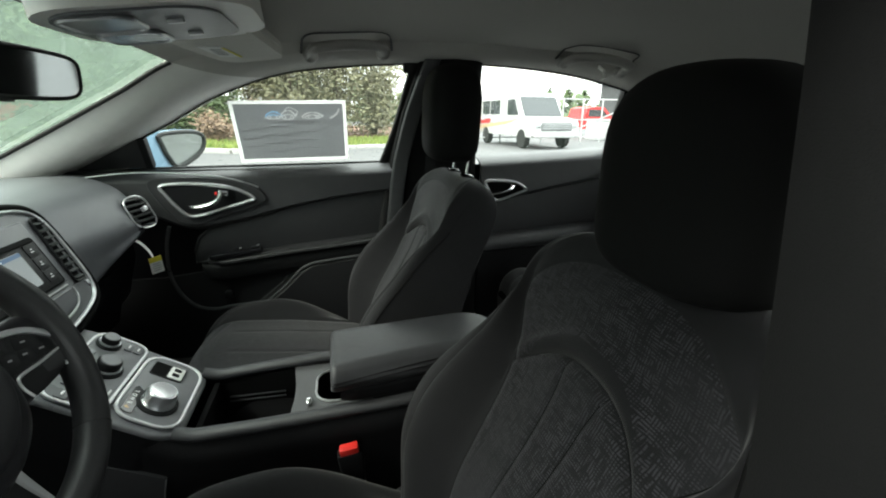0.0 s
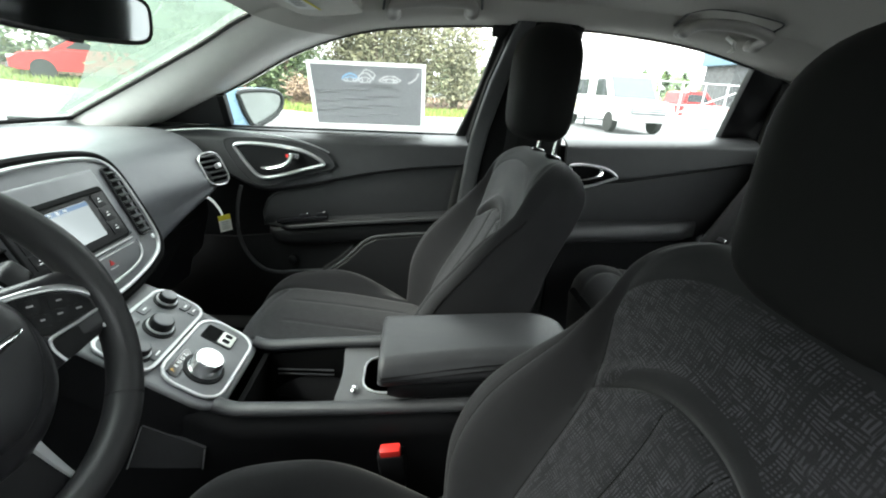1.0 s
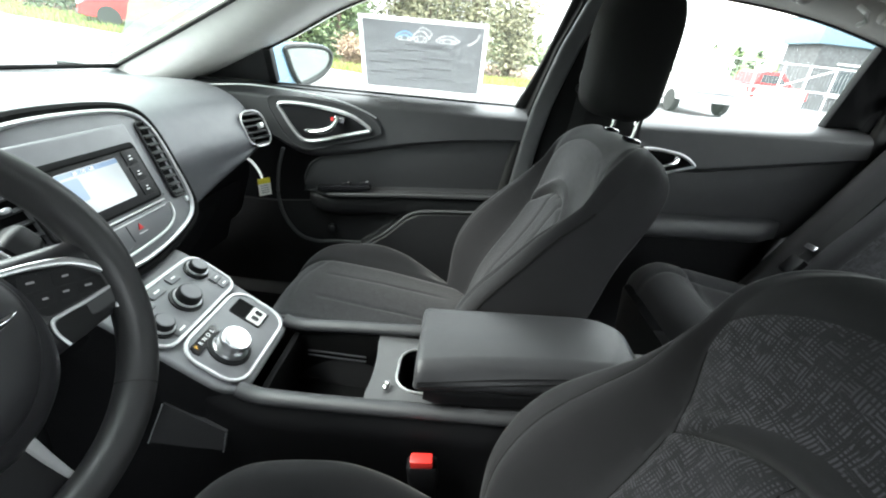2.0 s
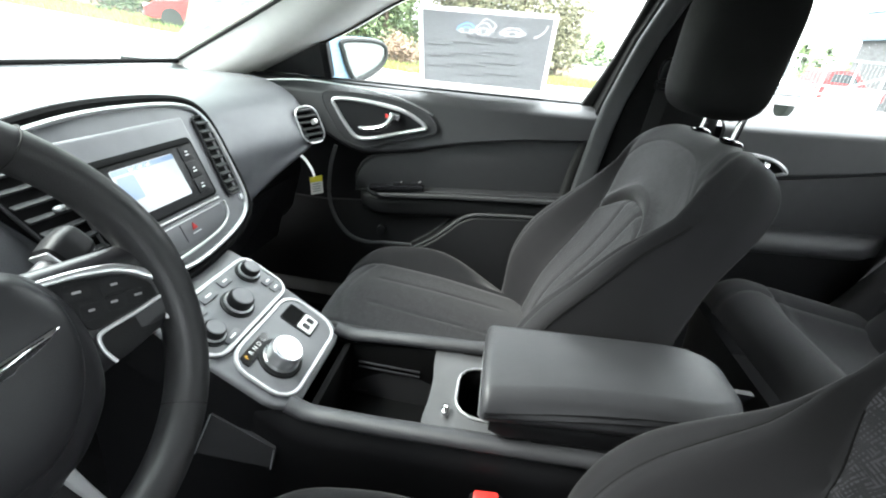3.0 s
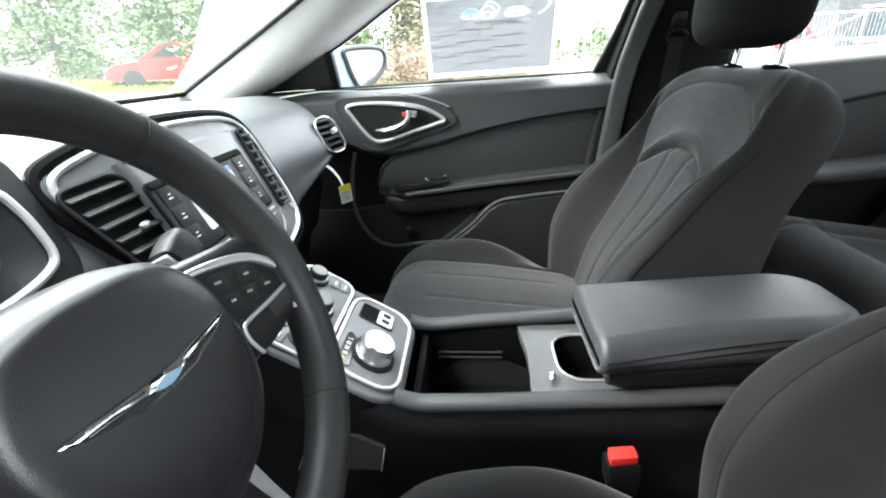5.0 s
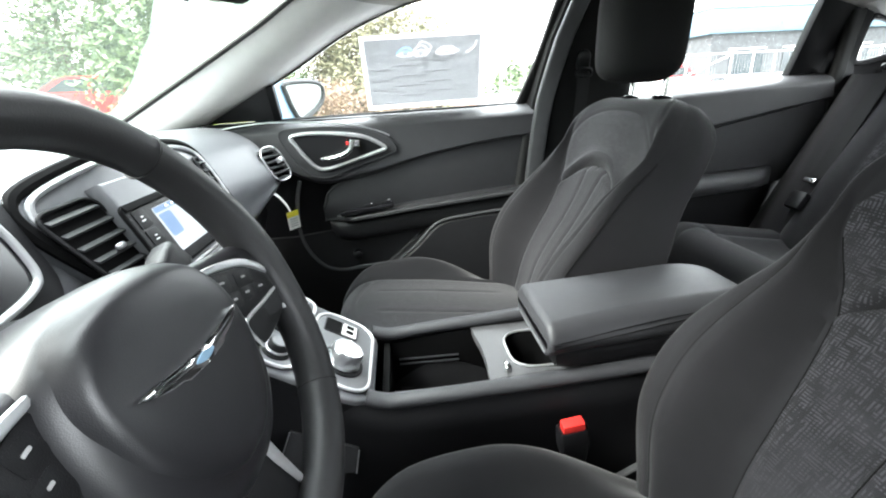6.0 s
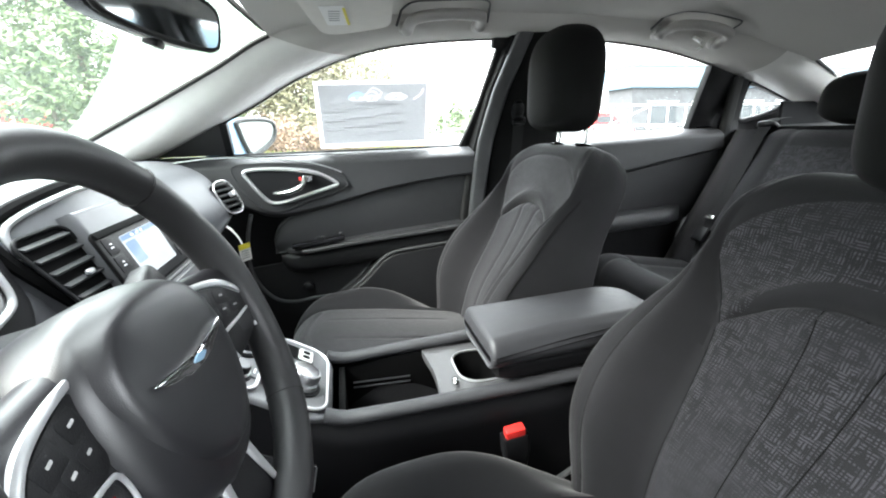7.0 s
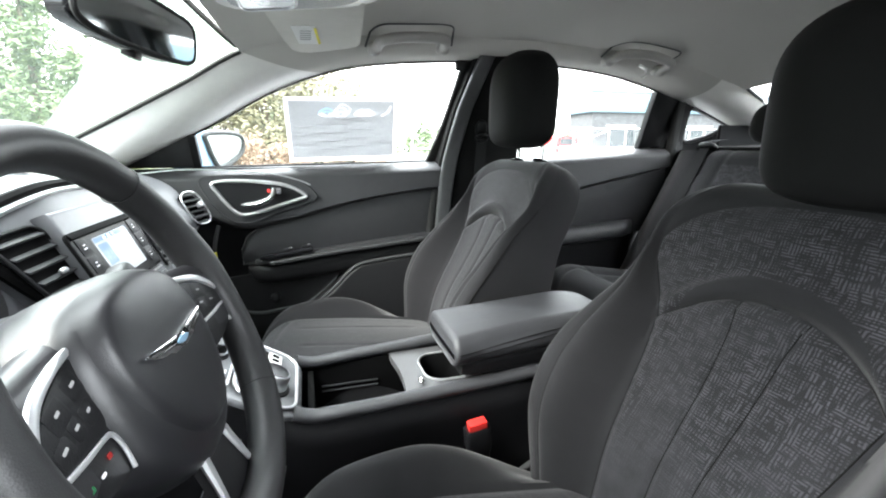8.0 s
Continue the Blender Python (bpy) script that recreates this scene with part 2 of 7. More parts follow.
def finish(name, bm, mat, smooth=True, angle=40):
    bmesh.ops.recalc_face_normals(bm, faces=bm.faces[:])
    me = bpy.data.meshes.new(name)
    if smooth:
        lim = radians(angle)
        for f in bm.faces:
            f.smooth = True
        for e in bm.edges:
            if len(e.link_faces) == 2 and e.calc_face_angle(0) > lim:
                e.smooth = False
    bm.to_mesh(me)
    bm.free()
    me.materials.append(mat)
    return new(name, me)


def part(name, bm, mat, parent, label="", **kw):
    ob = finish(name, bm, mat, **kw)
    ob.parent = parent
    return tagged(ob, label) if label else ob


def thing(name, label, category, group="", kind="", at=(0, 0, 0)):
    ob = new(name)
    ob.empty_display_size = 0.05
    ob.location = at
    return tagged(ob, label, category, group, kind)


def single(name, bm, mat, label, category, group="", kind="", **kw):
    return tagged(finish(name, bm, mat, **kw), label, category, group, kind)


def under(parent, ob):
    """Parent a mesh built in world places to a thing that stands elsewhere."""
    ob.parent = parent
    ob.matrix_parent_inverse = Matrix.Translation(-parent.location)
    return ob


def bevelled(bm, width, segs=2):
    if width:
        bmesh.ops.bevel(bm, geom=bm.edges[:], offset=width, segments=segs, profile=0.6, affect="EDGES", clamp_overlap=True)
    return bm


def box(size, m=None, bevel=0.0, segs=2, bm=None):
    b = bmesh.new()
    bmesh.ops.create_cube(b, size=1.0, matrix=Matrix.Diagonal((*size, 1)))
    bevelled(b, bevel, segs)
    if m is not None:
        b.transform(m)
    if bm is None:
        return b
    me = bpy.data.meshes.new("tmp")
    b.to_mesh(me)
    bm.from_mesh(me)
    bpy.data.meshes.remove(me)
    b.free()
    return bm


def tube(points, r, n=10, closed=False, flat=1.0, up=(0, 0, 1), bm=None):
    """A round or flattened bar swept along points. r: a radius or one a point; flat: its height to its width."""
    bm = bm or bmesh.new()
    pts = [Vector(p) for p in points]
    k = len(pts)
    rings = []
    for i, p in enumerate(pts):
        a, b = pts[i - 1] if (i or closed) else p, pts[(i + 1) % k] if (i < k - 1 or closed) else p
        d = (b - a).normalized()
        side = d.cross(Vector(up))
        side = side.normalized() if side.length > 1e-5 else d.orthogonal().normalized()
        top = side.cross(d)
        rad = r[i] if isinstance(r, (list, tuple)) else r
        rings.append([bm.verts.new(p + side * rad * math.cos(t) + top * rad * flat * math.sin(t)) for t in (2 * math.pi * j / n for j in range(n))])
    for i in range(k if closed else k - 1):
        a, b = rings[i], rings[(i + 1) % k]
        for j in range(n):
            bm.faces.new((a[j], a[(j + 1) % n], b[(j + 1) % n], b[j]))
    if not closed:
        bm.faces.new(rings[0])
        bm.faces.new(rings[-1])
    return bm


def patch(fn, nu, nv, uv=None, bm=None):
    """A grid of fn(u, v), u and v from 0 to 1. uv: gives the cloth's place in metres."""
    bm = bm or bmesh.new()
    g = [[bm.verts.new(fn(i / nu, j / nv)) for j in range(nv + 1)] for i in range(nu + 1)]
    layer = bm.loops.layers.uv.verify() if uv else None
    for i in range(nu):
        for j in range(nv):
            f = bm.faces.new((g[i][j], g[i + 1][j], g[i + 1][j + 1], g[i][j + 1]))
            if uv:
                for loop, (a, b) in zip(f.loops, ((i, j), (i + 1, j), (i + 1, j + 1), (i, j + 1))):
                    loop[layer].uv = uv(a / nu, b / nv)
    return bm


def slab(fn, nu, nv, thick):
    """A grid with a thickness: thick is the vector to its back."""
    bm = bmesh.new()
    t = Vector(thick)
    g = [[bm.verts.new(fn(i / nu, j / nv)) for j in range(nv + 1)] for i in range(nu + 1)]
    h = [[bm.verts.new(v.co + t) for v in row] for row in g]
    for i in range(nu):
        for j in range(nv):
            bm.faces.new((g[i][j], g[i + 1][j], g[i + 1][j + 1], g[i][j + 1]))
            bm.faces.new((h[i][j], h[i][j + 1], h[i + 1][j + 1], h[i + 1][j]))
    for i in range(nu):
        for j in (0, nv):
            bm.faces.new((g[i][j], g[i + 1][j], h[i + 1][j], h[i][j]))
    for j in range(nv):
        for i in (0, nu):
            bm.faces.new((g[i][j], g[i][j + 1], h[i][j + 1], h[i][j]))
    return bm


def loft(rings, caps=True):
    bm = bmesh.new()
    vs = [[bm.verts.new(p) for p in ring] for ring in rings]
    n = len(vs[0])
    for a, b in zip(vs, vs[1:]):
        for j in range(n):
            bm.faces.new((a[j], a[(j + 1) % n], b[(j + 1) % n], b[j]))
    if caps:
        bm.faces.new(vs[0])
        bm.faces.new(vs[-1])
    return bm


def prism(outline, depth, bevel=0.0, segs=2, m=None):
    """A plate: an outline in x and y, raised by depth in z, then posed by m."""
    bm = bmesh.new()
    f = bm.faces.new([bm.verts.new((x, y, 0)) for x, y in outline])
    r = bmesh.ops.extrude_face_region(bm, geom=[f])
    bmesh.ops.translate(bm, vec=(0, 0, depth), verts=[v for v in r["geom"] if isinstance(v, bmesh.types.BMVert)])
    if bevel:
        tops = [e for e in bm.edges if all(v.co.z > depth * 0.5 for v in e.verts)]
        bmesh.ops.bevel(bm, geom=tops, offset=bevel, segments=segs, profile=0.6, affect="EDGES", clamp_overlap=True)
    if m is not None:
        bm.transform(m)
    return bm


def lathe(profile, n=24, m=None):
    """Turned about z: profile of (radius, height)."""
    rings = [[Vector((max(r, 1e-4) * math.cos(2 * math.pi * j / n), max(r, 1e-4) * math.sin(2 * math.pi * j / n), z)) for j in range(n)] for r, z in profile]
    bm = loft(rings)
    if m is not None:
        bm.transform(m)
    return bm


def rounded(w, h, r, n=6):
    """The outline of a rounded rectangle about the origin."""
    out = []
    for cx, cy, a in ((w / 2 - r, h / 2 - r, 0), (-w / 2 + r, h / 2 - r, 90), (-w / 2 + r, -h / 2 + r, 180), (w / 2 - r, -h / 2 + r, 270)):
        out += [(cx + r * math.cos(radians(a + 90 * k / n)), cy + r * math.sin(radians(a + 90 * k / n))) for k in range(n + 1)]
    return out


def resample(points, n, closed=False):
    if not closed:
        return [curve(points, i / n) for i in range(n + 1)]
    k = len(points)
    pts = [points[-1], *points, points[0], points[1]]
    return [curve(pts, (1 + k * i / n) / (k + 2)) for i in range(n)]


def frame_of(origin, x_axis, y_axis):
    """A pose from an origin and two directions; z is their cross product."""
    x = Vector(x_axis).normalized()
    z = x.cross(Vector(y_axis)).normalized()
    y = z.cross(x)
    m = Matrix((x, y, z)).transposed().to_4x4()
    m.translation = origin
    return m


def superround(w, d, h, m=None, p=2.6, q=2.4, nu=32, nv=18, taper=0.0, bm=None):
    """A cushion-like solid: w, d, h its full sizes in x, y, z."""
    def pw(v, e):
        return math.copysign(abs(v) ** (2 / e), v)
    rings = []
    for i in range(1, nv):
        b = -math.pi / 2 + math.pi * i / nv
        z, k = pw(math.sin(b), q), pw(math.cos(b), q)
        s = 1 + taper * z
        rings.append([Vector((w / 2 * k * s * pw(math.cos(a), p), d / 2 * k * s * pw(math.sin(a), p), h / 2 * z)) for a in (2 * math.pi * j / nu for j in range(nu))])
    b = loft(rings)
    if m is not None:
        b.transform(m)
    return b


def facing_in(ob):
    """Turn a pane so that its front looks into the cabin."""
    me = ob.data
    c, n = Vector(), Vector()
    for p in me.polygons:
        c += p.center
        n += p.normal
    c /= max(1, len(me.polygons))
    if n.dot(Vector((0.2, 0.0, 1.0)) - c) < 0:
        me.flip_normals()
    return ob


def seam(points, mat, parent, r=0.0012, name="stitching", closed=False):
    return part(name, tube(points, r, 6, closed), mat, parent)

# ---------------------------------------------------------------- the car's shell
# x to the rear, y to the passenger's side, z up from the ground
def glass_y(z):
    """The side glass leans in towards the roof."""
    return 0.81 - 0.45 * (z - 1.05)


TOP_EDGE = [(-0.82, 0.820, 1.030), (-0.66, 0.785, 1.105), (-0.52, 0.755, 1.172), (-0.361, 0.717, 1.256), (-0.193, 0.690, 1.316), (-0.023, 0.677, 1.345),
            (0.231, 0.669, 1.362), (0.50, 0.668, 1.366), (0.786, 0.676, 1.346), (1.03, 0.697, 1.301), (1.24, 0.722, 1.246), (1.47, 0.752, 1.180)]
IN_EDGE = [(-1.02, 0.705, 1.035), (-0.86, 0.662, 1.112), (-0.73, 0.625, 1.175), (-0.56, 0.575, 1.258), (-0.40, 0.530, 1.338), (-0.20, 0.545, 1.386),
           (0.10, 0.555, 1.408), (0.45, 0.555, 1.412), (0.80, 0.550, 1.398), (1.05, 0.545, 1.362), (1.28, 0.545, 1.300), (1.62, 0.60, 1.165)]


def mirrored(p, s):
    return Vector((p[0], p[1] * s, p[2]))


def rail(s, a, b, bulge, reach=1.0, end=0.022, past=1.0):
    """The trim between roof lining and glass, from a to b along it."""
    def at(u, v):
        t = lerp(a, b, u)
        o, i = curve(TOP_EDGE, t), curve(IN_EDGE, t)
        p = o.lerp(i, v * lerp(reach, past, u))
        out = Vector((0.15, -1, -0.7)).normalized()
        p = p + out * lerp(bulge, end, u) * math.sin(math.pi * v)
        return mirrored(p, s)
    return at


def roof_z(x, y):
    edge = curve(IN_EDGE, 0).z
    xs = [p[0] for p in IN_EDGE]
    zs = [p[2] for p in IN_EDGE]
    ys = [p[1] for p in IN_EDGE]
    side, half = float(np.interp(x, xs, zs)), float(np.interp(x, xs, ys))
    return side + 0.030 * (1 - (y / half) ** 2)


def roof_at(u, v):
    x = lerp(-0.415, 1.30, u)
    half = float(np.interp(x, [p[0] for p in IN_EDGE], [p[1] for p in IN_EDGE]))
    half *= 1.025
    y = lerp(-half, half, v)
    front = 0.035 * (1 - (y / half) ** 2) * (1 - u)
    return Vector((x - front, y, roof_z(x, y) + 0.004 * math.sin(9 * u) * (1 - (2 * v - 1) ** 2)))


single("ceiling", slab(roof_at, 40, 24, (0, 0, 0.03)), LINER, "pale grey woven cloth headliner of the car", "headliner", kind="structure")
for s, side in ((1, "right"), (-1, "left")):
    single("trim_a_pillar_" + side, slab(rail(s, 0.0, 0.355, 0.056, 1.04), 24, 14, (0, 0.03 * s, -0.002)), TRIM, "smooth light grey plastic windscreen pillar cover", "pillar trim", kind="structure")
    single("trim_roof_rail_" + side, slab(rail(s, 0.345, 0.884, 0.021), 40, 10, (0, 0.02 * s, 0.02)), LINER, "pale grey cloth roof edge over the side windows", "roof trim", kind="structure")
    single("trim_c_pillar_" + side, slab(rail(s, 0.876, 1.0, 0.0225, 1.0, 0.050, 1.16), 14, 12, (0, 0.02 * s, 0.02)), TRIM, "light grey rear pillar cover", "pillar trim", kind="structure")

# floor pan, carpeted, with the tunnel
def floor_at(u, v):
    x, y = lerp(-1.25, 1.5, u), lerp(-0.74, 0.74, v)
    z = 0.27
    if x < -0.75:
        z += 0.28 * smooth01((-0.75 - x) / 0.45)
    if x > 0.62:
        z += 0.07 * smooth01((x - 0.62) / 0.1)
    z += 0.10 * math.exp(-(y / 0.14) ** 4)
    return Vector((x, y, z + 0.003 * noise.noise(Vector((x * 9, y * 9, 0)))))


single("floor", slab(floor_at, 80, 60, (0, 0, -0.05)), CARPET, "black carpeted car floor with raised tunnel", "car floor", kind="structure")

# lower side walls
for s, side, x0 in ((1, "right", -1.25), (-1, "left", 0.34)):
    def side_wall(u, v, s=s, x0=x0):
        return Vector((lerp(x0, 1.75, u), s * (0.765 + 0.03 * math.sin(math.pi * v)), lerp(0.20, 1.03, v)))
    single("wall_" + side, slab(side_wall, 12, 10, (0, 0.05 * s, 0)), HARD, "black painted inner side of the car body", "car side", kind="structure")
single("sill_left", box((1.75, 0.10, 0.14), pose(-0.42, -0.78, 0.30), 0.02), HARD, "black plastic door sill with rounded edge", "door sill", kind="structure")

# bulkhead under the windscreen and behind the rear bench
single("wall_front", slab(lambda u, v: Vector((-1.22 - 0.05 * v, lerp(-0.78, 0.78, u), lerp(0.25, 1.0, v))), 6, 6, (-0.04, 0, 0)), HARD, "black front bulkhead behind the dashboard", "bulkhead", kind="structure")
for s, side in ((1, "right"), (-1, "left")):
    single("trim_shelf_" + side, slab(lambda u, v: Vector((lerp(1.335, 1.86, u), s * 0.652, lerp(1.05, 1.172, v))), 6, 4, (0, 0.012 * s, 0)), CARPET, "black trim beside the rear shelf", "shelf trim", kind="structure")
single("parcel_shelf", slab(lambda u, v: Vector((lerp(1.23, 1.86, u), lerp(-0.66, 0.66, v), 1.085 + 0.02 * u)), 8, 12, (0, 0, -0.03)), CARPET, "black cloth shelf behind the rear bench", "parcel shelf", kind="structure")


# windscreen and rear window
def screen_at(u, v):
    t = lerp(0.0, 0.36, v)
    p = curve(IN_EDGE, t) + Vector((-0.012, 0.0, 0.012))
    y = lerp(-p.y, p.y, u)
    bow = 0.16 * (1 - (y / p.y) ** 2)
    low = 1 - v
    return Vector((p.x - bow * (0.45 + 0.55 * low), y, p.z - 0.01 * (1 - (y / p.y) ** 2) + 0.05 * (1 - (y / p.y) ** 2) * v))


shield = thing("window_1", "raked windscreen wet with rain outside", "windscreen", kind="structure")
pane = part("pane", patch(lambda u, v: screen_at(lerp(-0.10, 1.10, u), v), 44, 20), SHIELD, shield)
facing_in(pane)
pane.visible_shadow = False
# water film outside the wiper's sweep, with a curved edge
def film_at(u, v):
    e = line([(0, 0.985), (0.1, 0.975), (0.33, 0.93), (0.45, 0.90), (0.6, 0.85), (0.75, 0.76), (0.88, 0.65), (1, 0.52)], v)
    p = screen_at(lerp(e, 1.10, u), lerp(0.0, 1.0, v))
    return p + Vector((-0.004, 0, 0.004))


film = part("water_film", patch(film_at, 12, 20), FILM, shield, "hazy unwiped water film")
film.visible_shadow = False
facing_in(film)
edge = [rail(1, 0.0, 0.355, 0.056, 1.04)(v / 24, 1.0) for v in range(25)]
part("seal", tube(edge, 0.006, 6), RUBBER, shield, "black rubber edge")
edge = [rail(-1, 0.0, 0.355, 0.056, 1.04)(v / 24, 1.0) for v in range(25)]
part("seal", tube(edge, 0.006, 6), RUBBER, shield, "black rubber edge")
edge = [screen_at(0.01 + 0.98 * u / 30, 0.992) + Vector((0.004, 0, -0.004)) for u in range(31)]
part("seal", tube(edge, 0.007, 6), RUBBER, shield, "black rubber edge")


def rear_screen_at(u, v):
    p = Vector((1.285, 0.54, 1.305)).lerp(Vector((1.80, 0.63, 1.10)), v)
    y = lerp(-p.y, p.y, u)
    return Vector((p.x + 0.07 * (1 - (y / p.y) ** 2), y, p.z + 0.03 * (1 - (y / p.y) ** 2) * (1 - v)))


back_glass = thing("window_2", "sloping rear window with black painted border", "rear window", kind="structure")
pane = facing_in(part("pane", patch(rear_screen_at, 24, 12), PANE, back_glass))
pane.visible_shadow = False
for u in (0.006, 0.994):
    part("seal", tube([rear_screen_at(u, v / 12) for v in range(13)], 0.007, 6), RUBBER, back_glass, "black rubber edge")
part("seal", tube([rear_screen_at(u / 24, 0.006) for u in range(25)], 0.007, 6), RUBBER, back_glass, "black rubber edge")


# ---------------------------------------------------------------- doors on the passenger's side
def side_pane(s, outline, parent, name="pane", lift=0.0):
    """A pane in the leaning side plane, outline as (x, z)."""
    bm = bmesh.new()
    bm.faces.new([bm.verts.new((x, s * (glass_y(z) + lift), z)) for x, z in outline])
    ob = facing_in(part(name, bm, PANE, parent, smooth=False))
    ob.visible_shadow = False
    return ob


def top_line(x0, x1, n):
    """(x, z) along the windows' upper edge."""
    fine = [curve(TOP_EDGE, i / 200) for i in range(201)]
    return [(x, float(np.interp(x, [p.x for p in fine], [p.z for p in fine]))) for x in np.linspace(x0, x1, n)]


def rain(s, outline, count, parent, seed):
    """Drops of rain on the outside of a pane."""
    rng = random.Random(seed)
    xs, zs = [p[0] for p in outline], [p[1] for p in outline]
    bm = bmesh.new()
    def inside(x, z):
        hit = False
        for (x1, z1), (x2, z2) in zip(outline, outline[1:] + outline[:1]):
            if (z1 > z) != (z2 > z) and x < (x2 - x1) * (z - z1) / (z2 - z1) + x1:
                hit = not hit
        return hit
    made = 0
    while made < count:
        x, z = rng.uniform(min(xs), max(xs)), rng.uniform(min(zs), max(zs))
        if not inside(x, z):
            continue
        made += 1
        r = 0.0006 + 0.0016 * rng.random() ** 3
        c = Vector((x, s * (glass_y(z) + 0.002), z))
        n = Vector((0, s * 0.91, 0.41))
        a, b = Vector((1, 0, 0)), n.cross(Vector((1, 0, 0)))
        ring = [bm.verts.new(c + (a * math.cos(t) + b * math.sin(t) * rng.uniform(0.8, 1.5)) * r) for t in (k * math.pi / 3 for k in range(6))]
        tip = bm.verts.new(c + n * r * 0.6)
        for k in range(6):
            bm.faces.new((ring[k], ring[(k + 1) % 6], tip))
    ob = part("rain_drops", bm, DROP, parent, "scattered clear rain drops")
    ob["kind"] = "stuff"
    return ob


BELT = [(-0.86, 1.028), (-0.40, 1.034), (0.05, 1.040), (0.25, 1.045), (0.60, 1.062), (1.10, 1.085), (1.45, 1.10)]


def belt_z(x):
    return line(BELT, x)


# front door -----------------------------------------------------
door = thing("passenger_front_door", "closed black passenger door with chrome-ringed handle and armrest", "car door", group="doors on the passenger's side")
X0, X1 = -0.86, 0.20


def crease(x):
    """The swooping edge between upper panel and cloth insert."""
    pts = [(-0.86, 0.945), (-0.60, 0.893), (-0.552, 0.868), (-0.515, 0.848), (-0.478, 0.839), (-0.440, 0.841), (-0.397, 0.849), (-0.31, 0.866), (-0.241, 0.886), (-0.143, 0.909), (-0.023, 0.931), (0.108, 0.946), (0.24, 0.957)]
    return sum(line(pts, x + d) for d in (-0.024, -0.012, 0.0, 0.012, 0.024)) / 5


def arm_z(x):
    return line([(-0.60, 0.722), (-0.435, 0.740), (-0.19, 0.768), (0.06, 0.790), (0.24, 0.806)], x)


def upper_panel(u, v):
    x = lerp(X0, X1, u)
    z0, z1 = crease(x), belt_z(x)
    z = lerp(z0, z1, v)
    y = 0.722 - 0.012 * (1 - v)
    if v < 0.06:
        y += 0.016 * (1 - v / 0.06)
    top = (z - (z1 - 0.035)) / 0.035
    if top > 0:
        y += 0.105 * (1 - math.sqrt(max(0, 1 - top * top)))
    return Vector((x, y, z))


part("upper_panel", slab(upper_panel, 70, 40, (0, 0.02, 0)), DOORUP, door, "soft black upper trim")


def insert(u, v):
    x = lerp(-0.492, X1, u)
    z0, z1 = arm_z(x) - 0.01, crease(x) + 0.006
    if x < -0.40:
        k = max(0.0, (x + 0.492) / 0.092)
        z1 = lerp(z0 + 0.045, z1 - 0.012 * (1 - k), math.sqrt(max(0.0, 1 - (1 - k) ** 2.2)))
    return Vector((x, 0.735 - 0.006 * math.sin(math.pi * v), lerp(z0, z1, v)))


bm = patch(insert, 50, 20, uv=lambda u, v: (u * 0.8, v * 0.15))
part("door_insert", bm, DOORSKIN, door, "charcoal soft insert")
edge = [insert(u, 0.0) for u in np.linspace(0.30, 0.0, 12)] + [insert(u, 1.0) for u in np.linspace(0.0, 1.0, 40)]
part("insert_piping", tube([p + Vector((0, -0.004, 0)) for p in edge], 0.0032, 6), DOORUP, door, "raised edge round the insert")


def arm_ring(u):
    x = lerp(-0.458, X1, u)
    z = arm_z(x)
    grow = smooth01(min(1, u / 0.10)) ** 0.6
    d, h = 0.056 * grow + 0.005, 0.022 + 0.004 * u
    pts = []
    for k in range(16):
        a = radians(90 + 180 * k / 15)
        pts.append(Vector((x, 0.738 + d * math.cos(a) * (1 if k not in (0, 15) else 1), z - h / 2 + h / 2 * math.copysign(abs(math.sin(a)) ** 0.55, math.sin(a)))))
    pts.append(Vector((x, 0.75, z - h)))
    pts.append(Vector((x, 0.75, z)))
    return pts


part("armrest", loft([arm_ring(i / 36) for i in range(37)]), DOORUP, door, "padded black armrest ledge")


def arm_base(u):
    x = lerp(-0.480, X1, u)
    grow = math.sqrt(max(0.0, 1 - (1 - min(1, u / 0.16)) ** 2))
    z, d, h = arm_z(x) - 0.018, 0.036 * grow + 0.004, 0.075 * (0.35 + 0.65 * grow)
    return [Vector((x, 0.742 - d * max(0.0, math.sin(math.pi * k / 13)) ** 0.6, z - h / 2 + h / 2 * math.cos(math.pi * k / 13))) for k in range(14)] + [Vector((x, 0.752, z - h)), Vector((x, 0.752, z))]


part("armrest_base", loft([arm_base(i / 36) for i in range(37)]), DOORHARD, door, "hard black underside of the armrest")
seam([Vector((lerp(-0.44, X1, i / 20), 0.684 + 0.02 * (1 - min(1, i / 5)), arm_z(lerp(-0.44, X1, i / 20)) + 0.0005)) for i in range(21)], DOORUP, door, 0.0016)


POCKET = [(-0.46, 0.36), (-0.38, 0.48), (-0.30, 0.566), (-0.255, 0.598), (-0.212, 0.633), (-0.158, 0.688), (-0.125, 0.706), (-0.09, 0.713), (0.022, 0.724), (0.22, 0.738)]


def lower_panel(u, v):
    x = lerp(X0, X1, u)
    z = lerp(0.34, arm_z(x) - 0.05, v)
    y = 0.742 - 0.01 * math.sin(math.pi * v)
    # the pocket, raised from a curved edge towards the hinge's far end
    edge_z = line(POCKET, x)
    k = smooth01((edge_z - z) / 0.022 + 0.5)
    y -= 0.055 * k
    return Vector((x, y, z))


part("lower_panel", slab(lower_panel, 150, 130, (0, 0.015, 0)), DOORHARD, door, "hard black lower panel with map pocket")
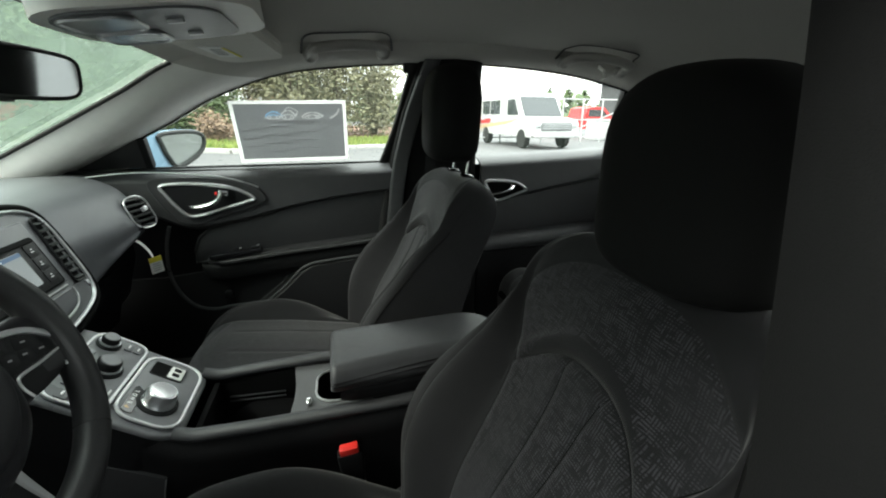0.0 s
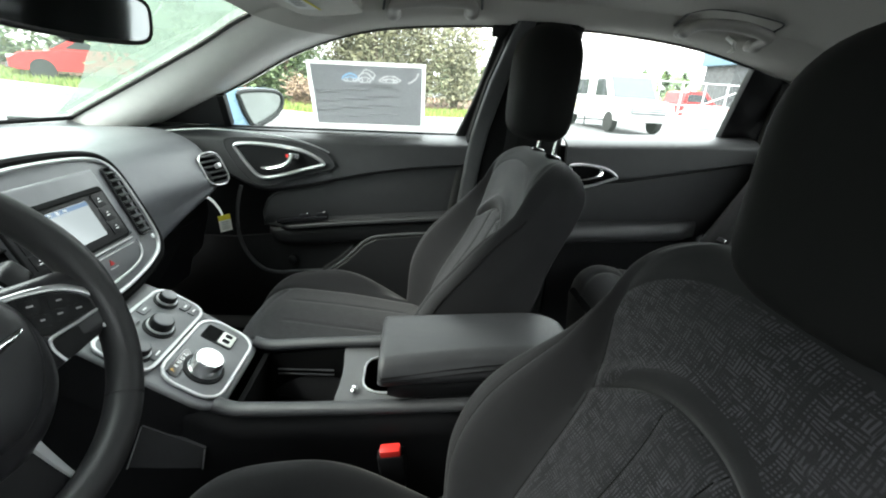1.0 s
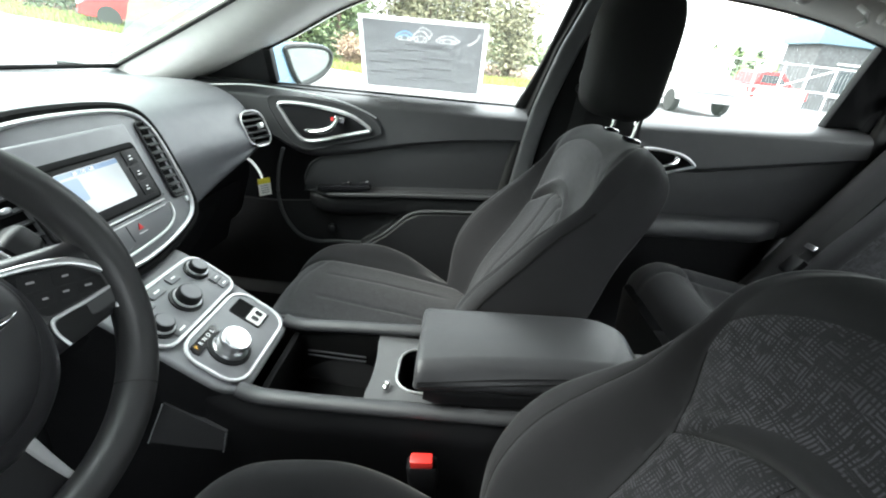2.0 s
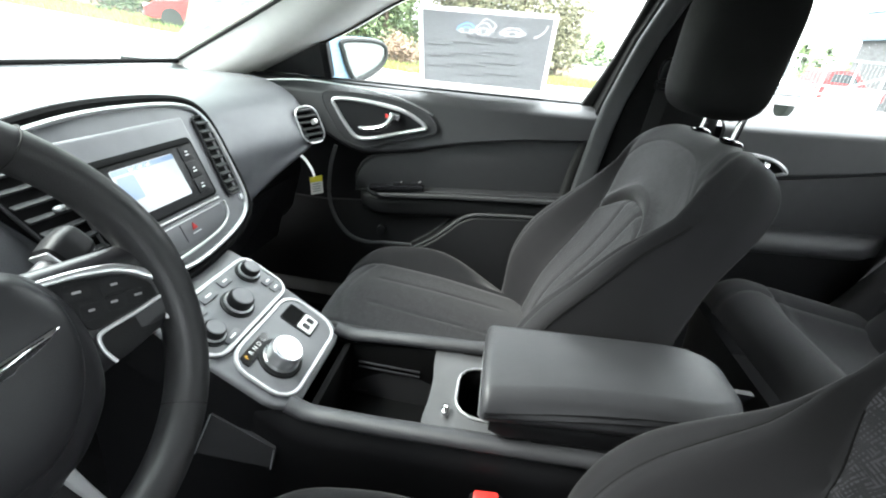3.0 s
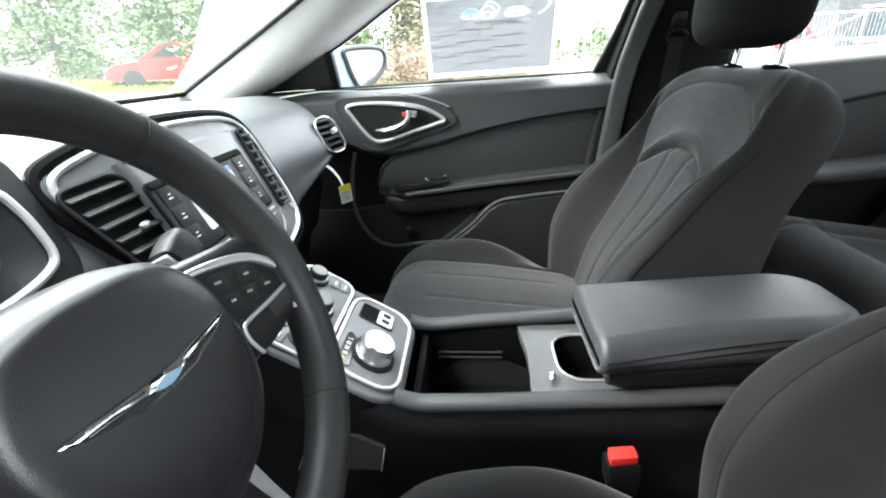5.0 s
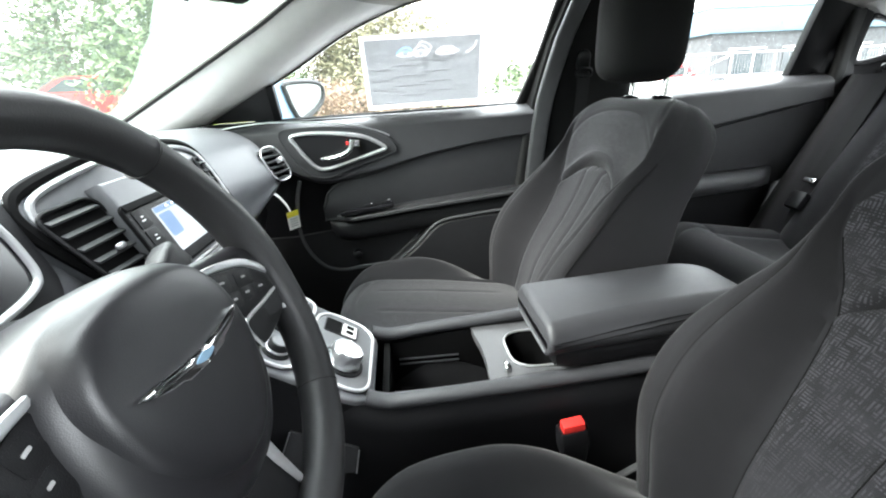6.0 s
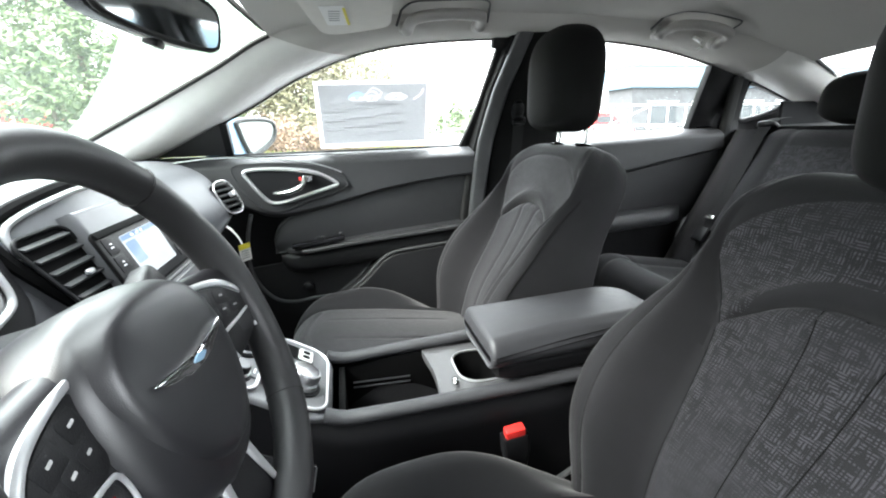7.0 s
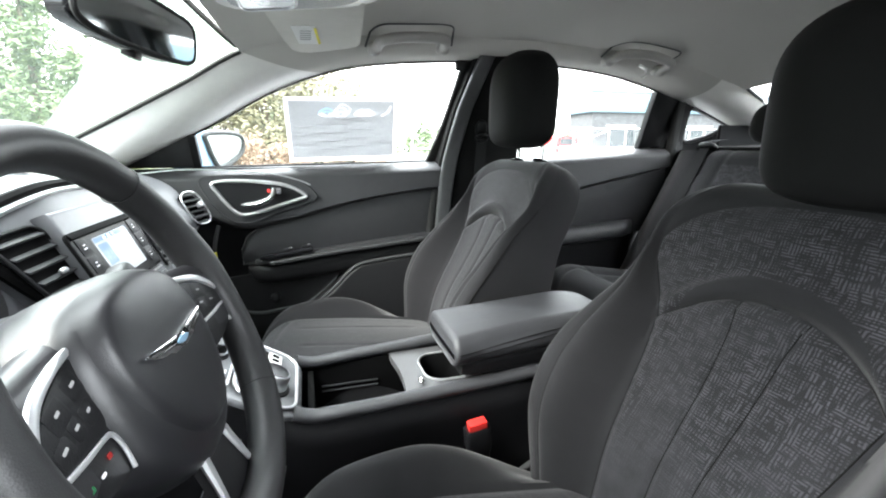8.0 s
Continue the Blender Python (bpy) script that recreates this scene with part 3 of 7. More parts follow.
# curved shadowed cut-out rim by the footwell
rim = resample([(-0.548, 0.708, 0.858), (-0.566, 0.708, 0.790), (-0.571, 0.708, 0.700), (-0.550, 0.706, 0.630), (-0.505, 0.704, 0.578), (-0.450, 0.702, 0.563), (-0.390, 0.700, 0.570), (-0.30, 0.690, 0.580)], 36)
part("trim_rim", tube(rim, 0.006, 8), STRIP, door, "raised edge of the footwell cut-out")
lip = resample([(x, 0.684, z) for x, z in POCKET[2:]], 40)
part("pocket_lip", tube([p + Vector((0, 0.004, 0)) for p in lip], 0.0050, 8), STRIP, door, "rounded map pocket edge")
part("speaker_knob", lathe([(0.0, 0), (0.016, 0), (0.015, 0.016), (0.010, 0.02), (0, 0.02)], 16, frame_of((-0.405, 0.735, 0.602), (1, 0, 0), (0, 0, 1))), HARD, door)

# chrome teardrop ring round the release handle
def drop_outline(grow):
    pts = [(-0.552, 0.985), (-0.530, 0.993), (-0.473, 0.994), (-0.40, 0.988), (-0.350, 0.979), (-0.310, 0.962), (-0.283, 0.941), (-0.305, 0.932), (-0.357, 0.917), (-0.409, 0.901), (-0.462, 0.890), (-0.490, 0.897), (-0.520, 0.932), (-0.540, 0.963)]
    c = (-0.43, 0.948)
    return [(c[0] + (x - c[0]) * grow, c[1] + (z - c[1]) * grow) for x, z in pts]


def on_door(pts, y, n):
    return [Vector((p.x, y, p.z)) for p in resample([(x, y, z) for x, z in pts], n, True)]


def plate_on_door(pts, y, depth, n=48):
    ring = on_door(pts, y, n)
    return loft([ring, [p + Vector((0, -depth, 0)) for p in ring]])


surround = [(-0.585, 1.000), (-0.52, 1.010), (-0.433, 1.009), (-0.350, 1.000), (-0.300, 0.985), (-0.270, 0.966), (-0.252, 0.938), (-0.275, 0.921), (-0.368, 0.893), (-0.440, 0.868), (-0.478, 0.864), (-0.520, 0.880), (-0.565, 0.940)]
part("handle_surround", plate_on_door(surround, 0.714, 0.010), DOORSKIN, door, "raised black surround")
part("surround_edge", tube(on_door(surround, 0.705, 60), 0.0028, 6, True, up=(0, 1, 0)), DOORUP, door, "soft raised edge of the surround")
bezel = part("handle_bezel", tube(on_door(drop_outline(1.0), 0.697, 60), 0.0058, 8, True, up=(0, 1, 0)), SATIN, door, "satin silver teardrop ring")
part("handle_cup", plate_on_door(drop_outline(0.94), 0.7005, 0.002), HARD, door, "deep black handle recess")
lever = resample([(-0.470, 0.686, 0.924), (-0.445, 0.672, 0.925), (-0.410, 0.666, 0.932), (-0.386, 0.668, 0.945), (-0.376, 0.680, 0.968)], 16)
part("door_handle", tube(lever, [0.007 + 0.006 * math.sin(math.pi * i / 16) for i in range(17)], 10, flat=0.7), CHROME, door, "curved chrome release lever")
part("lock_button", box((0.030, 0.018, 0.020), pose(-0.370, 0.688, 0.962, 0, 8, 0), 0.004), CHROME, door)
part("lock_mark", box((0.007, 0.004, 0.010), pose(-0.392, 0.684, 0.963), 0.001), RED, door, "small red lock mark")
# thin bright line along the dash end and door top
bright = resample([(-0.80, 0.713, 1.012), (-0.66, 0.709, 1.028), (-0.56, 0.708, 1.029), (-0.474, 0.708, 1.023), (-0.367, 0.708, 1.010), (-0.300, 0.709, 0.990), (-0.268, 0.710, 0.975)], 30)
part("trim_line", tube(bright, 0.0022, 6), SATIN, door, "thin silver trim line")
# window switch
part("switch_plate", box((0.165, 0.030, 0.016), pose(-0.356, 0.694, 0.7600, 0, -7, 0), 0.005), GLOSS, door, "glossy black switch plate")
for dx in (-0.02, 0.035):
    part("window_switch", box((0.030, 0.016, 0.012), pose(-0.330 + dx, 0.692, 0.7730 + 0.12 * dx, 0, -12, 0), 0.003), HARD, door, "silver-tipped window switch")
    part("switch_tip", box((0.008, 0.014, 0.002), pose(-0.322 + dx, 0.692, 0.7808 + 0.12 * dx, 0, -12, 0)), SATIN, door)

side_pane(1, [(-0.615, belt_z(-0.6))] + [(0.165, belt_z(0.16)), (0.235, 1.358)] + top_line(0.20, -0.615, 18), door)
rain(1, [(-0.61, 1.035), (0.16, 1.04), (0.22, 1.35)] + top_line(0.19, -0.61, 12), 1500, door, 3)
# mirror sail panel
sail = [(-0.84, 1.030), (-0.61, 1.034), (-0.61, 1.130), (-0.70, 1.088)]
bm = bmesh.new()
ring = [Vector((x, glass_y(z) - 0.012, z)) for x, z in sail]
part("mirror_sail", bevelled(loft([ring, [p + Vector((0, 0.03, 0)) for p in ring]]), 0.002), DOORUP, door, "black triangular mirror corner")
part("sail_post", box((0.022, 0.028, 0.105), pose(-0.603, glass_y(1.085) - 0.006, 1.084, 24, 0, 0), 0.003), HARD, door)
part("window_corner", box((0.05, 0.024, 0.035), pose(0.236, glass_y(1.352) - 0.004, 1.352, 24, 0, 0), 0.005), RUBBER, door, "black frame corner")
# seals round the window
seal_pts = [Vector((x, glass_y(z) - 0.004, z - 0.003)) for x, z in top_line(-0.80, 0.23, 40)]
part("window_seal", tube(seal_pts, 0.003, 6), RUBBER, door, "black rubber window seal")
part("window_seal", tube([Vector((x, glass_y(belt_z(x)) - 0.010, belt_z(x) + 0.001)) for x in np.linspace(-0.62, 0.140, 12)], 0.004, 6), DOORUP, door, "black rubber belt seal")

# rear edge frame of the front door, leaning with the pillar
def bar(points, w, d, mat, parent, name, label="", kind=""):
    """A flat rounded strip through points; w along x, d along y."""
    rings = []
    for p in points:
        p = Vector(p)
        rings.append([p + Vector((x, y, 0)) for x, y in rounded(w, d, min(w, d) * 0.35, 3)])
    return part(name, loft(rings), mat, parent, label)


bar(resample([(0.150, 0.800, 1.035), (0.200, 0.745, 1.17), (0.250, 0.682, 1.355)], 8), 0.034, 0.022, RUBBER, door, "window_frame", "black rear window frame")
bar(resample([(0.125, 0.735, 0.34), (0.135, 0.730, 0.80), (0.179, 0.745, 1.02)], 8), 0.03, 0.03, RUBBER, door, "door_edge")

# rear door ------------------------------------------------------
rdoor = thing("passenger_rear_door", "closed black rear passenger door with armrest", "car door", group="doors on the passenger's side")
R0, R1 = 0.50, 1.16


def rcrease(x):
    return line([(0.50, 0.905), (0.70, 0.918), (0.95, 0.965), (1.16, 1.005)], x)


def rear_upper(u, v):
    x = lerp(R0, R1, u)
    z0, z1 = rcrease(x), belt_z(x)
    z = lerp(z0, z1, v)
    y = 0.722 - 0.012 * (1 - v)
    if v < 0.08:
        y += 0.016 * (1 - v / 0.08)
    top = (z - (z1 - 0.035)) / 0.035
    if top > 0:
        y += 0.10 * (1 - math.sqrt(max(0, 1 - top * top)))
    return Vector((x, y, z))


part("upper_panel", slab(rear_upper, 40, 30, (0, 0.02, 0)), DOORUP, rdoor, "soft black upper trim")
bm = patch(lambda u, v: Vector((lerp(R0, R1, u), 0.736 - 0.006 * math.sin(math.pi * v), lerp(0.74, rcrease(lerp(R0, R1, u)) + 0.004, v))), 24, 12, uv=lambda u, v: (u * 0.66, v * 0.2))
part("door_insert", bm, DOORSKIN, rdoor, "charcoal soft insert")
rings = []
for i in range(21):
    x = lerp(0.46, 1.02, i / 20)
    z = line([(0.46, 0.768), (1.02, 0.800)], x)
    g = smooth01(min(1, (20 - i) / 4)) ** 0.6
    rings.append([Vector((x, 0.742 - (0.075 * g + 0.004) * math.sin(math.pi * k / 11), z - 0.035 + 0.035 * math.copysign(abs(math.cos(math.pi * k / 11)) ** 0.6, math.cos(math.pi * k / 11)))) for k in range(12)] + [Vector((x, 0.755, z - 0.07)), Vector((x, 0.755, z))])
part("armrest", loft(rings), DOORUP, rdoor, "padded black armrest ledge")
part("lower_panel", slab(lambda u, v: Vector((lerp(R0, R1, u), 0.742 - 0.01 * math.sin(math.pi * v), lerp(0.34, 0.75, v))), 12, 12, (0, 0.015, 0)), HARD, rdoor, "hard black lower panel")
rdrop = [(x + 1.075 - 0.10, z - 0.012) for x, z in drop_outline(0.85)]
rdrop = [(0.585 + (x - 0.545) * 0.72, 0.955 + (z - 0.948) * 0.82) for x, z in rdrop]
part("handle_bezel", tube(on_door(rdrop, 0.700, 50), 0.0048, 8, True, up=(0, 1, 0)), SATIN, rdoor, "satin silver teardrop ring")
# flat near-black plate stands in for the shaded handle recess
part("handle_cup", plate_on_door([(0.575 + (x - 0.575) * 0.9, 0.950 + (z - 0.950) * 0.9) for x, z in rdrop], 0.7035, 0.002), PIT, rdoor, "deep black handle recess")
part("door_handle", tube(resample([(0.52, 0.69, 0.925), (0.56, 0.67, 0.935), (0.60, 0.668, 0.948), (0.615, 0.69, 0.960)], 12), 0.007, 8, flat=0.7), CHROME, rdoor, "curved chrome release lever")
rear_out = [(0.50, belt_z(0.50)), (1.055, belt_z(1.055)), (1.03, 1.296)] + top_line(1.0, 0.50, 14)
side_pane(1, rear_out, rdoor)
rain(1, rear_out, 1100, rdoor, 5)
part("window_seal", tube([Vector((x, glass_y(z) - 0.004, z - 0.003)) for x, z in top_line(0.46, 1.04, 30)], 0.003, 6), RUBBER, rdoor, "black rubber window seal")
ring = [Vector((x, glass_y(z) - 0.014, z)) for x, z in ((1.052, 1.080), (1.155, 1.088), (1.150, 1.268), (1.035, 1.298), (1.040, 1.235))]
part("window_frame", bevelled(loft([ring, [p + Vector((0, 0.03, 0)) for p in ring]]), 0.003), HARD, rdoor, "black rear corner of the window frame")
bar(resample([(1.165, 0.735, 0.40), (1.18, 0.735, 0.85), (1.185, 0.745, 1.06), (1.170, 0.705, 1.26)], 10), 0.04, 0.03, RUBBER, rdoor, "door_edge")

# quarter window behind the rear door
quarter = thing("window_3", "small three-cornered quarter window with black surround", "quarter window", kind="structure")
q_out = [(1.235, 1.240), (1.30, 1.232), (1.46, 1.186), (1.475, 1.178), (1.40, 1.135), (1.315, 1.112), (1.275, 1.112), (1.255, 1.14)]
side_pane(1, q_out, quarter)
part("window_frame", tube([Vector((p.x, glass_y(p.z) - 0.006, p.z)) for p in resample([(x, 0, z) for x, z in q_out], 40, True)], 0.009, 8, True, up=(0, 1, 0)), HARD, quarter, "black rounded frame")


def quarter_wall(u, v):
    lo = Vector((lerp(1.20, 1.75, u), 0.80 - 0.10 * u, lerp(1.035, 1.06, u)))
    hi_p = curve(q_line, u)
    return lo.lerp(hi_p, v)


q_line = [(1.20, glass_y(1.12) - 0.012, 1.115), (1.30, glass_y(1.1) - 0.012, 1.100), (1.42, glass_y(1.13) - 0.012, 1.132), (1.50, glass_y(1.16) - 0.012, 1.165), (1.75, 0.66, 1.11)]
for pts in ([(1.135, 1.02), (1.245, 1.02), (1.250, 1.130), (1.235, 1.255), (1.130, 1.285)], [(1.235, 1.02), (1.62, 1.02), (1.56, 1.125), (1.49, 1.172), (1.42, 1.140), (1.32, 1.106), (1.26, 1.108)], [(1.13, 1.24), (1.24, 1.235), (1.30, 1.228), (1.48, 1.175), (1.52, 1.185), (1.30, 1.265), (1.14, 1.30)]):
    ring = [Vector((x, glass_y(z) - 0.004, z)) for x, z in pts]
    part("surround_plate", loft([ring, [p + Vector((0, 0.02, 0)) for p in ring]]), HARD, quarter, "black window surround")
part("lower_panel", slab(quarter_wall, 20, 6, (0, 0.02, 0)), HARD, quarter, "black panel under the quarter window")
bar(resample([(1.212, 0.735, 1.02), (1.212, 0.745, 1.13), (1.205, 0.715, 1.26)], 8), 0.05, 0.02, HARD, quarter, "pillar_face", "black pillar face")

# B-pillars ------------------------------------------------------
for s, side in ((1, "right"), (-1, "left")):
    rings = []
    for i in range(13):
        t = i / 12
        z = lerp(0.34, 1.385, t)
        x0 = line([(0.34, 0.130), (0.80, 0.140), (0.94, 0.155), (1.04, 0.168), (1.20, 0.204), (1.37, 0.262)], z)
        x0 -= 0.016 * smooth01((z - 1.02) / 0.25) if s < 0 else 0.0
        x1 = line([(0.34, 0.51), (0.80, 0.50), (1.04, 0.485), (1.37, 0.47)], z)
        y = line([(0.34, 0.725), (0.80, 0.720), (1.03, 0.715), (1.20, 0.680), (1.385, 0.610)], z) - (0.045 if s < 0 else 0.0)
        yo = line([(0.34, 0.76), (1.03, 0.80), (1.385, 0.66)], z)
        rings.append([mirrored(p, s) for p in ((x0, yo, z), (x0 + 0.004, y + 0.02, z), (x0 + 0.03, y, z), ((x0 + x1) / 2, y - 0.008, z), (x1 - 0.03, y, z), (x1 - 0.004, y + 0.02, z), (x1, yo, z))])
    edge_strip = [mirrored((line([(0.34, 0.146), (0.80, 0.156), (0.94, 0.171), (1.04, 0.184), (1.20, 0.222), (1.37, 0.280)], z), line([(0.34, 0.722), (0.80, 0.717), (1.03, 0.712), (1.20, 0.677), (1.385, 0.607)], z), z), s) for z in np.linspace(0.36, 1.37, 14)]
    if s > 0:
        # the light this edge catches from the window is put into its grey
        single("trim_pillar_edge", loft([[Vector(p) + Vector((0.015 + a, b - 0.004, 0)) for a, b in rounded(0.052, 0.024, 0.011, 4)] for p in edge_strip]), STRIP, "rubber-lipped door pillar edge, lifted to grey for window light", "pillar trim", kind="structure")
    single("b_pillar_" + side, loft(rings), PILLAR, "tall black plastic pillar cover between the doors", "door pillar", kind="structure")

# passenger's belt on its pillar
belt = thing("seat_belt", "black seat belt hanging on the door pillar", "seat belt")
part("belt_guide", superround(0.040, 0.026, 0.062, pose(0.304, 0.676, 1.152, 20, 0, 0), nu=18, nv=12), HARD, belt, "black height-adjustable belt guide")
part("guide_loop", tube(resample([(0.282, 0.664, 1.126), (0.302, 0.656, 1.132), (0.324, 0.664, 1.126), (0.322, 0.668, 1.112), (0.302, 0.664, 1.108), (0.284, 0.668, 1.112)], 24, True), 0.004, 8, True, up=(0, 1, 0)), HARD, belt, "dark belt loop")
part("webbing", slab(lambda u, v: Vector((lerp(0.285, 0.322, v) - 0.055 * u, lerp(0.664, 0.690, u) - 0.016 * math.sin(math.pi * u), lerp(1.118, 0.42, u))), 16, 2, (0, 0.002, 0)), WEBBING, belt, "black woven webbing")

# handles over the side windows
def grab(x0, x1, s=1):
    h = thing("grab_handle", "pale grey moulded roof grab handle, folded up", "grab handle", group="roof grab handles")
    ox, oy, oz = [[p[i] for p in TOP_EDGE] for i in range(3)]
    ix, iy, iz = [[p[i] for p in IN_EDGE] for i in range(3)]
    def on_rail(x, k, off):
        """k: 0 at the glass, 1 at the lining's edge; off: out into the cabin."""
        a = Vector((x, float(np.interp(x, ox, oy)), float(np.interp(x, ox, oz))))
        b = Vector((x, float(np.interp(x, ix, iy)), float(np.interp(x, ix, iz))))
        if k > 1:
            y = b.y - (k - 1) * 0.125
            return mirrored((x, y, roof_z(x, y) - 1.15 * off), s)
        p = a.lerp(b, k) + Vector((0.0, -0.57, -0.82)) * (0.022 * math.sin(math.pi * min(1, max(0, k))) + off)
        return mirrored(p, s)
    path = [on_rail(x0, 0.70, -0.004), on_rail(x0, 0.76, 0.018), on_rail(x0 + 0.002, 1.02, 0.028), on_rail(x0 + 0.018, 1.40, 0.024), on_rail((x0 + x1) / 2, 1.50, 0.022), on_rail(x1 - 0.018, 1.40, 0.024), on_rail(x1 - 0.002, 1.02, 0.028), on_rail(x1, 0.76, 0.018), on_rail(x1, 0.70, -0.004)]
    part("grip", tube(resample(path, 48), 0.0150, 12, flat=0.85, up=(0, 0.57, 0.82)), HANDLE, h)
    for x in (x0, x1):
        part("mount", superround(0.040, 0.044, 0.030, Matrix.Translation(on_rail(x, 0.74, 0.004)) @ pose(0, 0, 0, -28 * s, 0, 0), nu=20, nv=10), HANDLE, h)
    # a dark tube draws the shadow line above the folded grip
    shade_path = [on_rail(lerp(x0 - 0.026, x1 + 0.026, i / 32), 1.66 - 0.88 * (2 * i / 32 - 1) ** 10, -0.001) for i in range(33)]
    part("recess", tube(shade_path, 0.0034, 6), STRIP, h, "dark tube drawn as the shadow line above the grip")
    return h


grab(-0.066, 0.138)
grab(0.715, 0.925)
tagged(part("coat_hook", tube([(0.85, 0.575, 1.362), (0.855, 0.550, 1.346), (0.86, 0.552, 1.330), (0.858, 0.566, 1.324)], 0.006, 8), TRIM, bpy.data.objects["grab_handle.001"]), "small coat hook")

# sun visor, folded against the roof, with a label
visor = thing("sun_visor", "pale grey sun visor folded up, with a warning label", "sun visor")
vring = [(-0.335, 0.115), (-0.330, 0.213), (-0.302, 0.430), (-0.289, 0.500), (-0.272, 0.524), (-0.245, 0.525), (-0.200, 0.498), (-0.150, 0.462), (-0.133, 0.440), (-0.128, 0.405), (-0.152, 0.115), (-0.170, 0.100), (-0.32, 0.100)]
vm = frame_of((-0.25, 0.33, 1.350), (1, 0, 0.02), (0.02, 1, -0.02))
part("panel", prism([(x + 0.25, y - 0.33) for x, y in vring], -0.036, 0.010, 4, m=vm @ pose(0, 0, 0.026)), VISOR, visor)
part("edge_piping", tube([vm @ Vector((x + 0.25, y - 0.33, 0.010)) for x, y in vring], 0.0035, 6, True), LINER, visor, "sewn edge of the visor")
part("label_card", prism(rounded(0.050, 0.150, 0.003), 0.001, m=vm @ pose(-0.005, 0.020, -0.0112, 0, 0, -6)), CARDW, visor, "white warning label with yellow edge")
part("label_stripe", prism(rounded(0.006, 0.135, 0.002), 0.001, m=vm @ pose(0.019, 0.022, -0.0120, 0, 0, -6)), YELLOW, visor, "yellow label edge")
for k in range(5):
    part("text_bar", prism(rounded(0.024, 0.004, 0.001), 0.0006, m=vm @ pose(-0.007, -0.02 + 0.018 * k, -0.0118, 0, 0, -6)), STRIP, visor)
part("pivot", tube([vm @ Vector((-0.075, -0.19, 0.005)), vm @ Vector((-0.095, -0.20, 0.006)), vm @ Vector((-0.10, -0.20, 0.03))], 0.006, 8), TRIM, visor)

# overhead console with lamps
over = thing("overhead_console", "grey overhead console with map lamps and small switches", "overhead console")
om = frame_of((-0.265, 0.0, 1.392), (1, 0, 0.12), (0, 1, 0))
part("housing", prism(rounded(0.28, 0.27, 0.08), -0.058, 0.022, 3, m=om), TRIM, over)
part("lamp_panel", prism(rounded(0.215, 0.235, 0.060), -0.004, 0.0015, m=om @ pose(-0.012, 0, -0.0575)), GREY, over, "dark grey lamp panel")
for s in (-1, 1):
    part("lamp_lens", prism(rounded(0.085, 0.090, 0.022), 0.003, 0.001, m=om @ pose(-0.06, 0.055 * s, -0.0645)), STEEL, over, "clear ribbed map lamp lens")
    part("lens_rim", tube([om @ Vector((-0.06 + x, 0.055 * s + y, -0.0640)) for x, y in rounded(0.088, 0.093, 0.022)], 0.003, 6, True), SATIN, over, "silver lens rim")
    part("switch", box((0.022, 0.012, 0.006), om @ pose(0.03, 0.05 * s, -0.0635), 0.002), SATIN, over)
part("front_lip", tube(resample([om @ Vector((-0.10, -0.10, -0.050)), om @ Vector((-0.130, 0, -0.052)), om @ Vector((-0.10, 0.10, -0.050))], 14), 0.007, 8), SATIN, over, "silver lip")

# rear-view mirror
rv = thing("rear_view_mirror", "black framed rear-view mirror hanging from the windscreen", "rear-view mirror")
RVM = frame_of((-0.482, 0.005, 1.262), (0.28, 0.95, -0.03), (0.10, 0.0, 1))
def rv_outline(g):
    return [(x * g, y * (g if g == 1 else g * 0.96)) for x, y in [(p.x, p.y) for p in resample([(-0.125, 0.030, 0), (-0.06, 0.040, 0), (0.06, 0.040, 0), (0.118, 0.034, 0), (0.130, 0.010, 0), (0.122, -0.026, 0), (0.06, -0.036, 0), (-0.06, -0.036, 0), (-0.122, -0.026, 0), (-0.130, 0.0, 0)], 48, True)]]
part("housing", prism(rv_outline(1.0), -0.030, 0.010, 3, m=RVM), GLOSS, rv, "glossy black housing")
part("frame_ring", tube([RVM @ Vector((x, y, 0.001)) for x, y in rv_outline(0.975)], 0.004, 8, True, up=RVM.to_3x3() @ Vector((0, 0, 1))), RUBBER, rv)
part("mirror_glass", prism(rv_outline(0.95), 0.003, m=RVM), MIRROR, rv, "mirror glass")
part("stem", tube(resample([RVM @ Vector((0, 0.01, -0.02)), RVM @ Vector((0, 0.04, -0.05)), Vector((-0.60, 0.0, 1.335))], 8), [0.014, 0.012, 0.011, 0.011, 0.012, 0.014, 0.017, 0.02, 0.024], 10), HARD, rv)
part("sensor_tab", box((0.02, 0.03, 0.012), pose(-0.512, 0.035, 1.228, 0, 20, 0), 0.003), HARD, rv)

# door mirror outside
om_ = thing("door_mirror", "pale blue door mirror with wet glass", "door mirror")
DM = frame_of((-0.548, 0.945, 1.088), (0.47, 0.88, 0.02), (0.0, -0.02, 1))
def smooth_ring(pts, n=44):
    return [(p.x, p.y) for p in resample([(x, y, 0) for x, y in pts], n, True)]


dm_out = smooth_ring([(-0.094, 0.048), (-0.02, 0.055), (0.06, 0.051), (0.094, 0.034), (0.091, -0.002), (0.050, -0.034), (-0.015, -0.058), (-0.048, -0.056), (-0.074, -0.020), (-0.090, 0.020)])
dm_case = smooth_ring([(-0.150, 0.052), (-0.08, 0.060), (0.0, 0.064), (0.075, 0.057), (0.106, 0.034), (0.102, -0.008), (0.055, -0.042), (-0.02, -0.063), (-0.09, -0.060), (-0.148, -0.050), (-0.156, 0.0)])
rings = []
